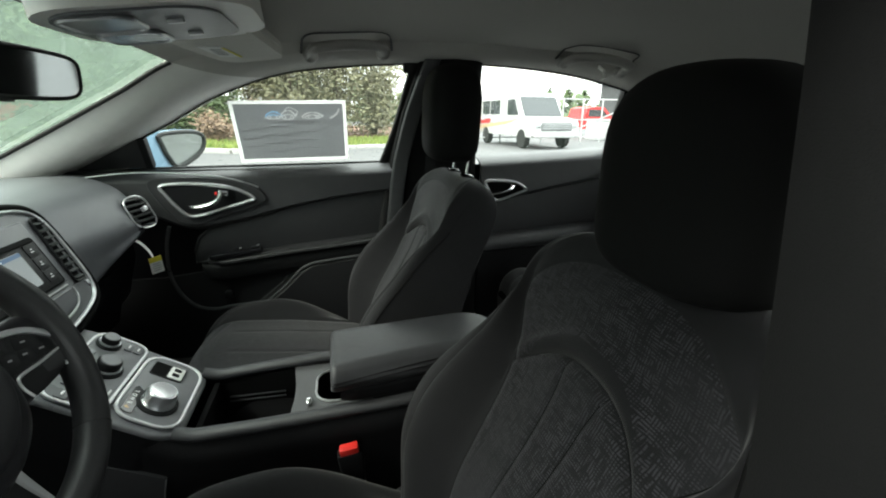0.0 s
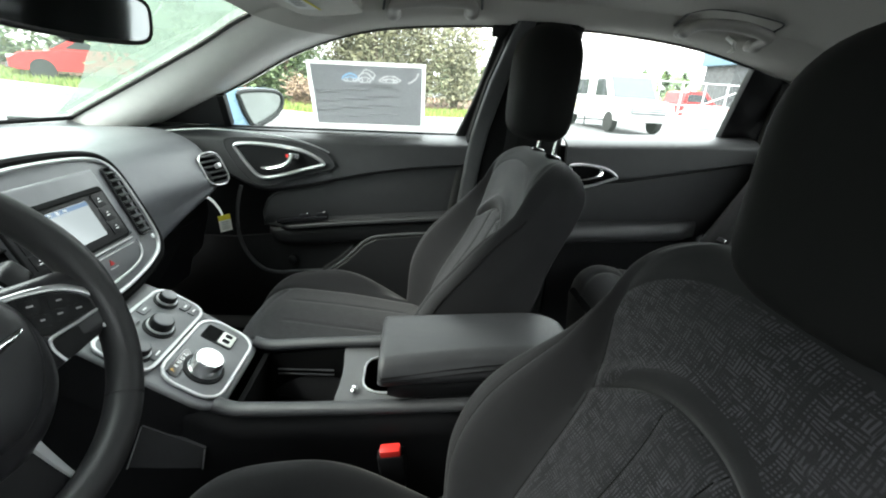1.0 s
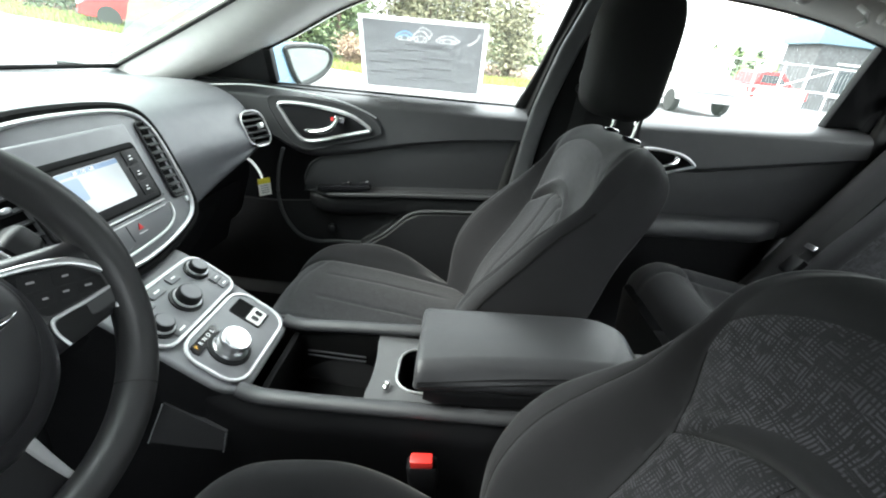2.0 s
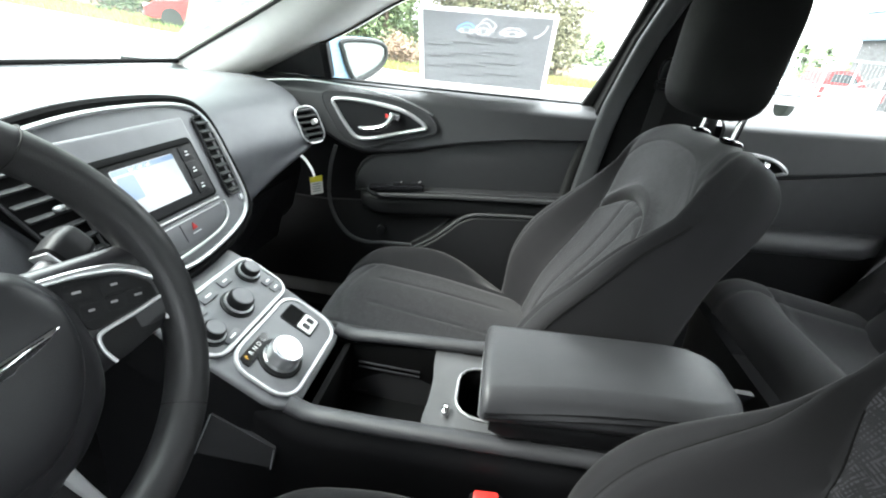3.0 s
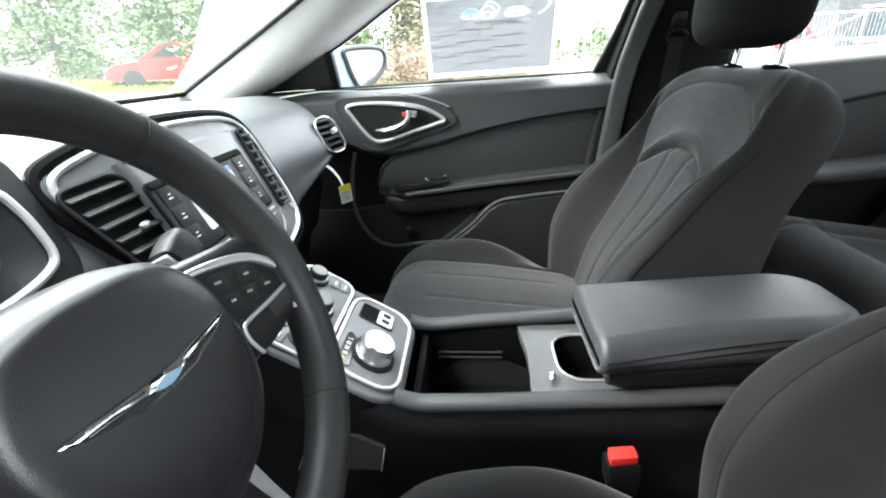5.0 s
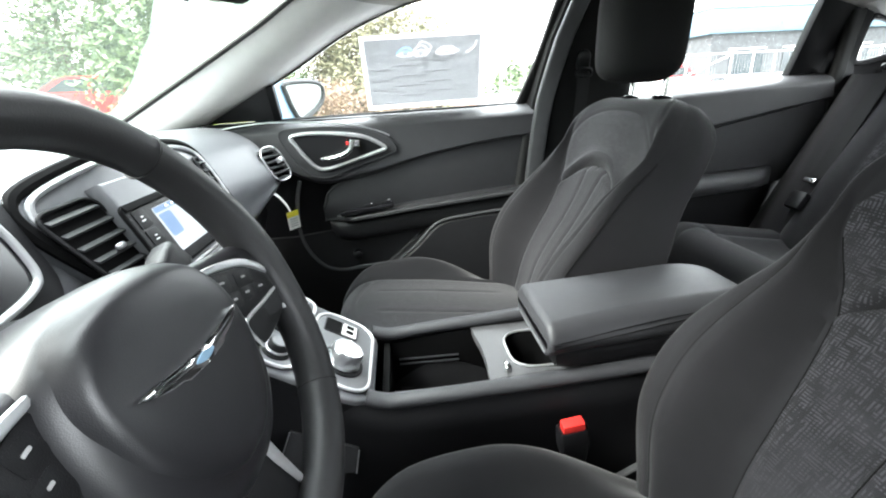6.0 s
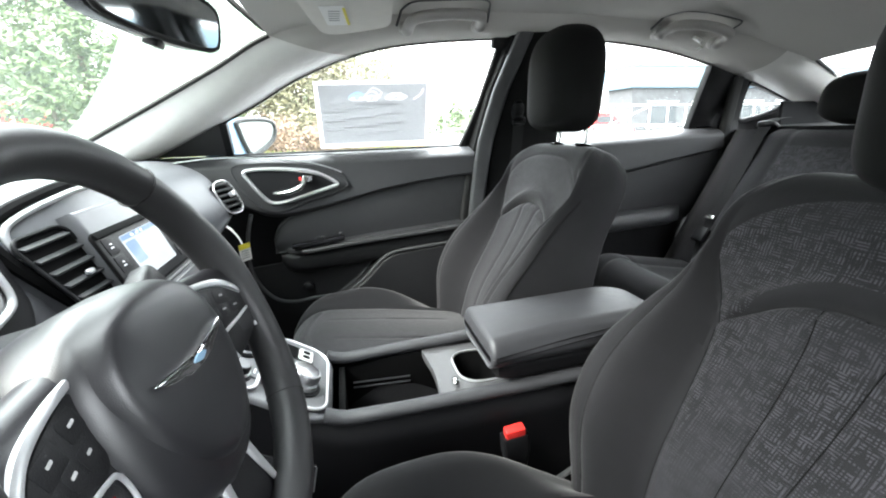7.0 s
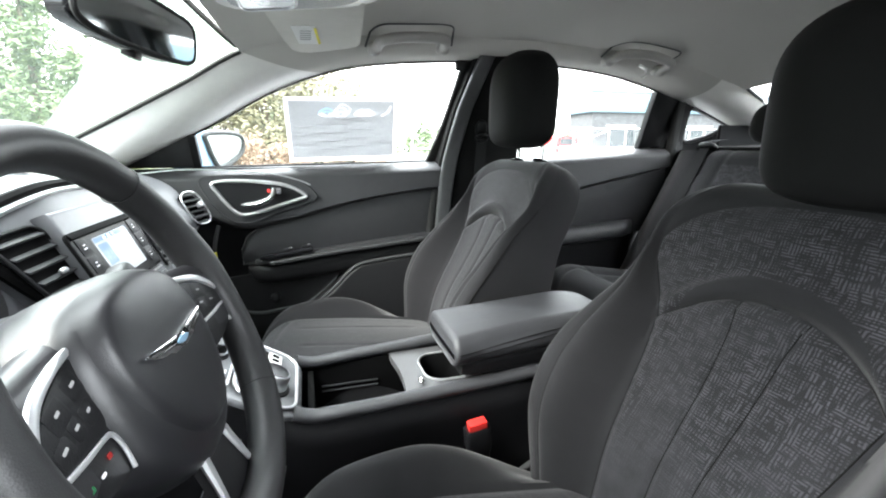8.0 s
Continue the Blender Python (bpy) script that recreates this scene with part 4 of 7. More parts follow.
for k in range(7):
    t = k / 6
    g = math.sqrt(max(0.02, 1 - t ** 2.6)) * 1.06
    rings.append([DM @ Vector((-0.02 + (x + 0.02) * g / 1.06, y * g / 1.06, 0.008 - 0.105 * t)) for x, y in dm_case])
part("housing", loft(rings), BODYBLUE, om_, "pale blue painted housing")
part("rim", tube([DM @ Vector((x, y, 0.012)) for x, y in dm_out], 0.008, 8, True, up=DM.to_3x3() @ Vector((0, 0, 1))), HARD, om_, "black rim")
part("mirror_glass", prism([(x * 0.97, y * 0.97) for x, y in dm_out], 0.003, m=DM @ pose(0, 0, 0.009, 3, 0, 0)), WINGGLASS, om_, "mirror glass")
part("arm", superround(0.06, 0.12, 0.045, pose(-0.66, 0.865, 1.045), nu=16, nv=8), BODYBLUE, om_, "pale blue mirror foot")

# printed sheet stuck inside the front passenger window
sheet = thing("paper_notice", "printed sheet with white border taped inside the window", "paper sheet")
SM = frame_of((-0.150, glass_y(1.148) - 0.006, 1.148), (1, 0, 0.018), (0, -0.41, 0.912))
PAPER = paper_material("sheet_paper", (0.88, 0.88, 0.87), 0.6)
PRINT = paper_material("sheet_print", (0.375, 0.38, 0.385), 0.60)
FAINT = paper_material("sheet_faint", (0.62, 0.62, 0.62), 0.62)
PALE = paper_material("sheet_pale", (0.45, 0.45, 0.455), 0.61)
SKYBLUE = paper_material("sheet_blue", (0.36, 0.52, 0.66), 0.65)
for w, h, x, y in ((0.356, 0.011, 0, 0.1025), (0.356, 0.013, 0, -0.1015), (0.011, 0.192, -0.1725, 0.001), (0.011, 0.192, 0.1725, 0.001)):
    part("page_border", box((w, h, 0.0012), SM @ pose(x, y, 0)), PAPER, sheet, "white page border")
part("print_block", box((0.334, 0.137, 0.0008), SM @ pose(0, -0.0265, 0.0)), PRINT, sheet, "grey printed field")
def strokes_of():
    """The loose car drawings on the sheet: lines as (points, half width, blue)."""
    out = []
    for cx, cy, w, h, blue in ((-0.050, 0.060, 0.052, 0.024, True), (-0.006, 0.061, 0.048, 0.030, False), (0.070, 0.058, 0.066, 0.022, False)):
        out.append(([(cx - w / 2, cy - h * 0.25), (cx - w * 0.38, cy + h * 0.12), (cx - w * 0.12, cy + h * 0.45), (cx + w * 0.18, cy + h * 0.42), (cx + w * 0.36, cy + h * 0.10), (cx + w / 2, cy - h * 0.10)], 0.0020, blue))
        out.append(([(cx - w / 2, cy - h * 0.30), (cx - w * 0.2, cy - h * 0.48), (cx + w * 0.2, cy - h * 0.44), (cx + w / 2, cy - h * 0.12)], 0.0014, False))
        out.append(([(cx - w * 0.30, cy - h * 0.05), (cx, cy + h * 0.04), (cx + w * 0.3, cy - h * 0.08)], 0.0016, blue))
        for k in (-0.28, 0.24):
            out.append(([(cx + w * (k + 0.10 * math.cos(t)), cy - h * 0.30 + h * 0.20 * math.sin(t)) for t in (q * math.pi / 4 for q in range(9))], 0.0014, False))
    out.append(([(-0.016, 0.074), (-0.004, 0.085), (0.012, 0.081), (0.024, 0.070), (0.014, 0.056)], 0.0018, False))
    out.append(([(0.126, 0.048), (0.140, 0.056), (0.150, 0.066), (0.155, 0.079)], 0.0026, False))
    return out


def near_line(x, y, pts):
    best = 1.0
    for (ax, ay), (bx, by) in zip(pts, pts[1:]):
        t = max(0.0, min(1.0, ((x - ax) * (bx - ax) + (y - ay) * (by - ay)) / max(1e-9, (bx - ax) ** 2 + (by - ay) ** 2)))
        best = min(best, math.hypot(x - ax - t * (bx - ax), y - ay - t * (by - ay)))
    return best


INK = [([(p.x, p.y) for p in resample([(x, y, 0) for x, y in pts], 14)], r, blue) for pts, r, blue in strokes_of()]
cells = [bmesh.new(), bmesh.new(), bmesh.new()]
NX, NY = 180, 24
for i in range(NX):
    for j in range(NY):
        x0, x1 = -0.167 + 0.334 * i / NX, -0.167 + 0.334 * (i + 1) / NX
        y0, y1 = 0.042 + 0.055 * j / NY, 0.042 + 0.055 * (j + 1) / NY
        which = 0
        for pts, r, blue in INK:
            if near_line((x0 + x1) / 2, (y0 + y1) / 2, pts) < r:
                which = 1 if blue else 2
        bm = cells[which]
        for z in (0.0004, -0.0004):
            bm.faces.new([bm.verts.new(SM @ Vector((x, y, z))) for x, y in ((x0, y0), (x1, y0), (x1, y1), (x0, y1))])
for bm, mat, name, label in zip(cells, (PRINT, SKYBLUE, FAINT), ("print_block", "blue_drawing", "line_drawing"), ("grey printed field", "pale blue car drawing", "white line drawing")):
    bmesh.ops.remove_doubles(bm, verts=bm.verts[:], dist=1e-5)
    part(name, bm, mat, sheet, label, smooth=False)
part("text_bar", box((0.115, 0.0022, 0.0005), SM @ pose(0.010, 0.036, 0.0007)), PALE, sheet)
for x0, w in ((-0.10, 0.07), (-0.03, 0.11), (0.04, 0.12)):
    for k in range(11):
        part("text_bar", box((w * (0.72 + 0.28 * ((k * 37) % 10) / 10), 0.0022, 0.0005), SM @ pose(x0 * 1.15 - 0.004, 0.030 - 0.010 * k, 0.0007)), PALE, sheet) if (k + int(x0 * 100)) % 3 == 1 else None
# ---------------------------------------------------------------- dashboard
dash = thing("dashboard", "black soft-touch dashboard with silver-edged centre stack", "dashboard")


def lip_z(y):
    """The lower edge of the padded dash, rising towards the door."""
    return line([(-0.70, 0.80), (-0.25, 0.78), (0.0, 0.765), (0.22, 0.770), (0.35, 0.800), (0.50, 0.845), (0.66, 0.885), (0.72, 0.89)], y)


def dash_profile(y):
    z = lip_z(y)
    hood = 0.035 * math.exp(-((y + 0.37) / 0.20) ** 4)
    out = 0.03 * math.exp(-((y - 0.60) / 0.16) ** 2)
    inset = 0.050 * math.exp(-((y + 0.385) / 0.205) ** 8)
    return [(-1.19, 1.005), (-1.02, 1.022), (-0.88, 1.030 + hood * 0.4), (-0.76, 1.030 + hood), (-0.70, 1.016 + hood), (-0.66 + out * 0.3 - inset * 0.5, 0.990 + hood * 0.6), (-0.635 + out * 0.6 - inset, 0.95), (-0.615 + out - inset, 0.905),
            (-0.610 + out, lerp(0.905, z, 0.55)), (-0.606 + out, z + 0.012), (-0.612 + out, z), (-0.640 + out, z - 0.006), (-0.665, z - 0.02)]


def dash_at(u, v):
    y = lerp(-0.715, 0.715, u)
    p = curve([(a, 0, b) for a, b in dash_profile(y)], v)
    end = smooth01((abs(y) - 0.655) / 0.06)
    return Vector((p.x - 0.03 * end, y, p.z - 0.012 * end))


part("dash_pad", patch(dash_at, 90, 60), DASH, dash, "grained soft black dash pad")
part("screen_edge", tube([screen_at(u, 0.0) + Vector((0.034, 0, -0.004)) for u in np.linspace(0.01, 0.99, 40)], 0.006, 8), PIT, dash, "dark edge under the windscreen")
part("dash_rear", patch(lambda u, v: (screen_at(lerp(0.0, 1.0, u), 0.0) + Vector((-0.01, 0, -0.004))).lerp(screen_at(lerp(0.0, 1.0, u), 0.0) + Vector((0.13, 0, -0.024 - 0.02 * abs(2 * u - 1) ** 6)), v), 40, 4), DASH, dash, "grained dash top under the glass")


def under_dash(u, v):
    y = lerp(-0.71, 0.71, u)
    z = lip_z(y) - 0.02
    x = line([(0, -0.665), (0.25, -0.66), (0.6, -0.70), (1, -0.92)], v)
    return Vector((x, y, lerp(z, 0.47, v)))


part("lower_dash", patch(under_dash, 40, 16), HARD, dash, "hard black lower dash")
part("glovebox_lid", slab(lambda u, v: Vector((-0.668 - 0.05 * v, lerp(0.24, 0.62, u), lerp(lip_z(0.5) - 0.075, 0.58, v))), 10, 8, (0.015, 0, 0)), HARD, dash, "hard black glovebox lid")

# outer vent in its silver ring, facing aft
def vent(parent, m, w, h, slats, wide=False):
    """An air vent in the plane of m (x across, y up, z out)."""
    v = part("vent_frame", tube([m @ Vector((x, y, 0.002)) for x, y in rounded(w, h, min(w, h) * 0.40, 6)], 0.0024, 8, True, up=m.to_3x3() @ Vector((0, 0, 1))), SATIN, parent, "satin silver vent ring")
    # the vent's shaded depth is painted as a flat near-black plate
    part("vent_box", prism(rounded(w * 0.98, h * 0.98, min(w, h) * 0.39), 0.002, m=m @ pose(0, 0, -0.012)), PIT, parent, "flat dark plate drawn as the vent's shaded opening")
    for k in range(slats):
        y = h * (-0.5 + (k + 0.5) / slats)
        part("slat", box((w * (0.94 if 0 < k < slats - 1 else 0.72), h / slats * 0.26, 0.016), m @ pose(0, y, -0.003, 24, 0, 0), 0.001), STRIP, parent)
    return v


VM = frame_of((-0.582, 0.606, 0.928), (0.42, 0.90, 0.05), (-0.45, 0.10, 0.88))
vent(dash, VM, 0.074, 0.098, 6)
part("vent_tab", box((0.012, 0.014, 0.016), VM @ pose(0.01, 0.004, 0.010), 0.003), SATIN, dash)

# centre stack: local x across, y up the slope, z out to the cabin
tilt = math.atan(0.43)
SX = frame_of((-0.573, 0.0, 0.93), (0, 1, 0), (-math.sin(tilt), 0, math.cos(tilt)))
stack = thing("centre_stack", "graphite centre stack with touch screen and side vents", "centre stack")


def stack_outline(g=0.0):
    pts = [(-0.138, 0.100), (-0.08, 0.110), (0, 0.115), (0.10, 0.112), (0.165, 0.103), (0.198, 0.084), (0.211, 0.050), (0.214, 0.0), (0.214, -0.050), (0.207, -0.085), (0.180, -0.110), (0.11, -0.127), (0.02, -0.134), (-0.05, -0.120), (-0.090, -0.092), (-0.108, -0.060), (-0.127, -0.012), (-0.142, 0.025), (-0.154, 0.060), (-0.155, 0.085)]
    return [(p.x, p.y) for p in resample([(x * (1 + g / 0.21), y * (1 + g / 0.12), 0) for x, y in pts], 80, True)]


def sink(x):
    """How far the stack's face bends away towards the driver."""
    d = max(0.0, -0.05 - x)
    return -0.34 * d * d / (d + 0.015)


ZS = SX.to_3x3() @ Vector((0, 0, 1))
part("surround", prism(stack_outline(0.016), 0.06, 0.010, 3, m=SX @ pose(0, 0, -0.092)), DASH, stack, "soft black stack surround")
# a solid black tube draws the shadow between stack and dash
part("gap_ring", tube([SX @ Vector((x, y, sink(x) - 0.006)) for x, y in stack_outline(0.008)], 0.008, 8, True, up=ZS), PIT, stack, "black tube drawn as the shadow in the gap")
part("face", loft([[SX @ Vector((0.02 + (x - 0.02) * g, y * g, sink(0.02 + (x - 0.02) * g) + z)) for x, y in stack_outline(0.0)] for g, z in ((1.0, -0.03), (1.0, -0.006), (0.992, -0.002), (0.975, 0.0), (0.90, 0.0), (0.80, 0.0), (0.68, 0.0), (0.56, 0.0), (0.42, 0.0), (0.25, 0.0), (0.02, 0.0))]), GREY, stack, "graphite front panel", angle=40)
part("trim_ring", tube([SX @ Vector((x, y, sink(x) + 0.001)) for x, y in stack_outline(-0.003)], 0.0042, 8, True, up=ZS), SATIN, stack, "satin silver trim ring")
# raised fascia with the sunken radio unit
fascia = part("fascia", prism([(-0.092, 0.084), (-0.090, -0.050), (0.140, -0.050), (0.140, 0.084)], 0.034, 0.007, 3, m=SX @ pose(0, 0, -0.024)), GREY, stack, "graphite raised fascia")
# the shadow round the sunken radio is drawn as a near-black tube
part("radio_gap", tube([SX @ Vector((0.016 + x, 0.001 + y, 0.0100)) for x, y in rounded(0.222, 0.096, 0.006)], 0.0026, 6, True, up=ZS), PIT, fascia, "black tube drawn as the joint's shadow")
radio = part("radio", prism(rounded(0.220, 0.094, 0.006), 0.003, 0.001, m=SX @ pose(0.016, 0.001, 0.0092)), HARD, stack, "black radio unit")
# dark bar painted in as the shadow above the screen
part("radio_brow", box((0.216, 0.010, 0.005), SX @ pose(0.016, 0.046, 0.0125, -20, 0, 0), 0.002), PIT, radio, "dark bar drawn as the shadow over the screen")
scr = part("screen", prism(rounded(0.118, 0.066, 0.003), 0.001, m=SX @ pose(0.016, 0.001, 0.0121)), SCREEN, stack, "bright touch screen")
part("screen_bar", prism(rounded(0.116, 0.007, 0.001), 0.0004, m=SX @ pose(0.016, 0.0295, 0.0133)), SCREENBLUE, scr, "blue status bar")
part("screen_block", prism(rounded(0.030, 0.034, 0.003), 0.0004, m=SX @ pose(-0.024, 0.006, 0.0133)), SCREENBLUE, scr, "blue map tile")
for k in range(3):
    part("screen_icon", prism(rounded(0.007, 0.004, 0.001), 0.0004, m=SX @ pose(-0.010 + 0.016 * k, 0.0295, 0.0138)), WHITE, scr)
for s in (-1, 1):
    for k in range(3):
        bx, by = 0.016 + 0.088 * s, 0.028 - 0.027 * k
        part("radio_button", prism(rounded(0.026, 0.024, 0.002), 0.0012, 0.0005, m=SX @ pose(bx, by, 0.0122)), HARD, radio)
        for i, (w, h, dx, dy) in enumerate(((0.008, 0.0018, 0, -0.003), (0.005, 0.0018, 0.001, 0.002))):
            part("button_mark", prism(rounded(w, h, 0.0008), 0.0004, m=SX @ pose(bx + dx, by + dy, 0.0134)), WHITE, radio)
part("chrome_strip", box((0.236, 0.0036, 0.004), SX @ pose(0.018, -0.0565, 0.004), 0.001), SATIN, stack, "silver strip under the radio")
part("lower_panel", prism([(p.x, p.y) for p in resample([(-0.098, -0.060, 0), (-0.03, -0.060, 0), (0.07, -0.060, 0), (0.130, -0.060, 0), (0.138, -0.068, 0), (0.134, -0.084, 0), (0.115, -0.096, 0), (0.06, -0.102, 0), (0, -0.104, 0), (-0.06, -0.102, 0), (-0.098, -0.094, 0), (-0.104, -0.078, 0)], 60, True)], 0.009, 0.003, m=SX @ pose(0, 0, -0.004)), GREY, stack, "graphite lower switch panel")
part("switch_bar", box((0.225, 0.0020, 0.002), SX @ pose(0.018, -0.066, 0.0052), 0.0008), SATIN, stack, "thin silver line")
part("hazard_switch", prism([(-0.0062, -0.0045), (0.0062, -0.0045), (0, 0.0060)], 0.002, 0.0006, m=SX @ pose(0.052, -0.079, 0.0045)), HAZARD, stack, "red hazard triangle")
part("switch_dash", box((0.020, 0.0018, 0.0015), SX @ pose(0.052, -0.089, 0.0052)), SATIN, stack)
for dx in (-0.055, -0.012):
    part("switch_line", box((0.0012, 0.028, 0.001), SX @ pose(0.052 + dx * 2.2, -0.083, 0.0050)), PIT, stack)
part("lower_strip", tube(resample([SX @ Vector((-0.10, -0.108, 0.003)), SX @ Vector((0, -0.112, 0.004)), SX @ Vector((0.10, -0.106, 0.003)), SX @ Vector((0.140, -0.090, 0.002)), SX @ Vector((0.148, -0.066, 0.001))], 24), 0.0024, 8), SATIN, stack, "silver lower strip")


def stack_vent(m, w, h, slats):
    """A tall vent in the stack: hollow, rim, slats and a wheel tab."""
    # the hollow's shade is the plate's near-black colour
    v = part("side_vent", prism(rounded(w, h, min(w, h) * 0.2), 0.003, m=m @ pose(0, 0, -0.001)), PIT, stack, "flat dark plate drawn as the vent's shaded opening")
    part("vent_rim", tube([m @ Vector((x, y, 0.003)) for x, y in rounded(w + 0.004, h + 0.004, min(w, h) * 0.22, 5)], 0.0026, 8, True, up=m.to_3x3() @ Vector((0, 0, 1))), HARD, v, "black vent rim")
    for k in range(slats):
        y = h * (-0.5 + (k + 0.5) / slats)
        part("slat", box((w * 0.92, 0.0034, 0.013), m @ pose(0, y, 0.002, 38, 0, 0), 0.001), DOORSKIN, v)
    return v


stack_vent(SX @ pose(0.184, 0.008, -0.001, 0, 0, -2) @ pose(0, 0, 0, 0, 6, 0), 0.034, 0.138, 9)
LEAN = Matrix(((1, -0.27, 0, 0), (0, 1, 0, 0), (0, 0, 1, 0), (0, 0, 0, 1)))
left_vent = stack_vent(SX @ pose(-0.112, 0.010, -0.014, 0, 0, 0) @ pose(0, 0, 0, 0, -15, 0) @ LEAN, 0.068, 0.130, 7)
part("vent_tab", superround(0.015, 0.008, 0.009, SX @ pose(-0.112, 0.012, -0.004), nu=14, nv=8), SATIN, left_vent, "silver vent tab")
part("vent_wheel", prism(rounded(0.009, 0.010, 0.003), 0.003, 0.001, m=SX @ pose(0.196, -0.074, 0.0)), SATIN, stack)

# instrument cluster in its hood
cluster = thing("instrument_cluster", "instrument cluster with silver-ringed gauges under a hood", "instrument cluster")
CX = frame_of((-0.640, -0.37, 0.975), (0, 1, 0), (-0.34, 0, 0.94))
part("hood", tube(resample([CX @ Vector((-0.168, 0.050, 0.034)), CX @ Vector((-0.08, 0.088, 0.052)), CX @ Vector((0.08, 0.088, 0.052)), CX @ Vector((0.150, 0.066, 0.034))], 30), 0.012, 10), DASH, cluster, "curved black hood")
part("binnacle_panel", prism(rounded(0.404, 0.184, 0.055, 6), 0.024, 0.004, m=CX @ pose(0, -0.002, -0.016)), HARD, cluster, "hard black binnacle panel")
part("face", prism(rounded(0.358, 0.134, 0.056, 6), 0.002, m=CX @ pose(0, 0, 0.0085)), GLOSS, cluster, "dark gauge face")
bezel = [(p.x, p.y) for p in resample([(0.172, 0.034, 0), (0.183, 0.008, 0), (0.185, -0.020, 0), (0.182, -0.043, 0), (0.168, -0.055, 0), (0.128, -0.064, 0), (0.060, -0.069, 0), (-0.060, -0.069, 0), (-0.128, -0.064, 0), (-0.168, -0.055, 0), (-0.182, -0.043, 0), (-0.185, -0.020, 0), (-0.183, 0.008, 0), (-0.172, 0.034, 0), (-0.130, 0.060, 0), (-0.060, 0.070, 0), (0.060, 0.070, 0), (0.130, 0.060, 0)], 90, True)]
part("bezel", tube([CX @ Vector((x * 0.955, y * 0.96, 0.012)) for x, y in bezel], 0.0042, 8, True, up=CX.to_3x3() @ Vector((0, 0, 1))), SATIN, cluster, "satin silver bezel round the gauges")
for x in (-0.088, 0.088):
    part("gauge_ring", tube([CX @ Vector((x + 0.048 * math.cos(t), 0.048 * math.sin(t), 0.011)) for t in (k * math.pi / 20 for k in range(40))], 0.003, 8, True, up=CX.to_3x3() @ Vector((0, 0, 1))), SATIN, cluster, "silver gauge ring")
    part("gauge_glow", tube([CX @ Vector((x + 0.039 * math.cos(t), 0.039 * math.sin(t), 0.011)) for t in (k * math.pi / 20 for k in range(40))], 0.003, 6, True), GAUGE, cluster, "faint blue gauge scale")
    part("needle", box((0.040, 0.003, 0.002), CX @ pose(x - 0.012, -0.012, 0.0125, 0, 0, 40)), RED, cluster, "red needle")

# ---------------------------------------------------------------- steering wheel
WT = radians(23.7)
WC = Vector((-0.408, -0.363, 0.921))
WM = frame_of(WC, (0, 1, 0), (-math.sin(WT), 0, math.cos(WT))) @ pose(0, 0, 0, 0, -3, 0) @ pose(0, 0.002, 0, 0, 0, -3.2)
wheel = thing("steering_wheel", "black leather steering wheel with silver spoke trim and winged badge", "steering wheel")


def on_wheel(x, y, z=0.0):
    return WM @ Vector((x, y, z))


HM = WM @ pose(0, 0, -0.032)


def on_hub(x, y, z=0.0):
    return HM @ Vector((x, y, z))


RIM_R, RIM_UP = 0.181, 0.004


def rim_at(a):
    """A point on the rim's middle line, a little flat at the foot."""
    flat = 0.004 * math.exp(-((math.degrees(a) % 360 - 270) / 28) ** 2)
    return on_wheel((RIM_R - flat) * math.cos(a), RIM_UP + (RIM_R - flat) * math.sin(a), 0.0)


rim_pts, rim_r = [], []
for k in range(96):
    a = 2 * math.pi * k / 96
    rim_pts.append(rim_at(a))
    off = min(abs(math.degrees(a) - d) for d in (12, 168, 372))
    low = min(abs(math.degrees(a) - d) for d in (225, 315))
    rim_r.append(0.0192 + 0.0026 * math.exp(-(off / 16) ** 2) + 0.0012 * math.exp(-(low / 30) ** 2))
part("rim", tube(rim_pts, rim_r, 20, True, up=WM.to_3x3() @ Vector((0, 0, 1))), LEATHER, wheel, "black leather rim")
for deg in (52, 128, -44, 224):
    a = radians(deg)
    c = rim_at(a)
    d1, d2 = WM.to_3x3() @ Vector((math.cos(a), math.sin(a), 0)), WM.to_3x3() @ Vector((0, 0, 1))
    seam([c + (d1 * math.cos(t) + d2 * math.sin(t)) * 0.0202 for t in (k * math.pi / 12 for k in range(24))], RUBBER, wheel, 0.0008, "rim_joint", True)

# padded hub: a shield with a softly raised middle
half = [(0, 0.076), (0.034, 0.0745), (0.066, 0.064), (0.088, 0.044), (0.099, 0.012), (0.098, -0.030), (0.084, -0.068), (0.052, -0.097), (0.022, -0.109), (0, -0.111)]
hub_out = [(p.x, p.y) for p in resample([(x, y, 0) for x, y in half] + [(-x, y, 0) for x, y in half[-2:0:-1]], 112, True)]
rings = []
for g, z in ((0.95, -0.045), (1.00, -0.024), (1.012, -0.004), (0.998, 0.012), (0.965, 0.0235), (0.90, 0.0325), (0.80, 0.0385), (0.62, 0.0425), (0.40, 0.0440), (0.02, 0.0442)):
    rings.append([on_hub(x * g, y * g, z) for x, y in hub_out])
part("airbag_cover", loft(rings), HUB, wheel, "soft black domed airbag cover", angle=80)
half = [(0, 0.066), (0.034, 0.063), (0.060, 0.052), (0.076, 0.026), (0.077, -0.004), (0.066, -0.036), (0.044, -0.064), (0.018, -0.079), (0, -0.081)]
crest = [(p.x, p.y) for p in resample([(x, y, 0) for x, y in half] + [(-x, y, 0) for x, y in half[-2:0:-1]], 112, True)]
rings = [[on_hub(x * g, y * g, z) for x, y in crest] for g, z in ((1.10, 0.0300), (1.04, 0.0378), (1.0, 0.0425), (0.96, 0.0458), (0.90, 0.0476), (0.75, 0.0492), (0.5, 0.0500), (0.02, 0.0502))]
part("badge_pad", loft(rings), HUB, wheel, "raised centre pad", angle=80)
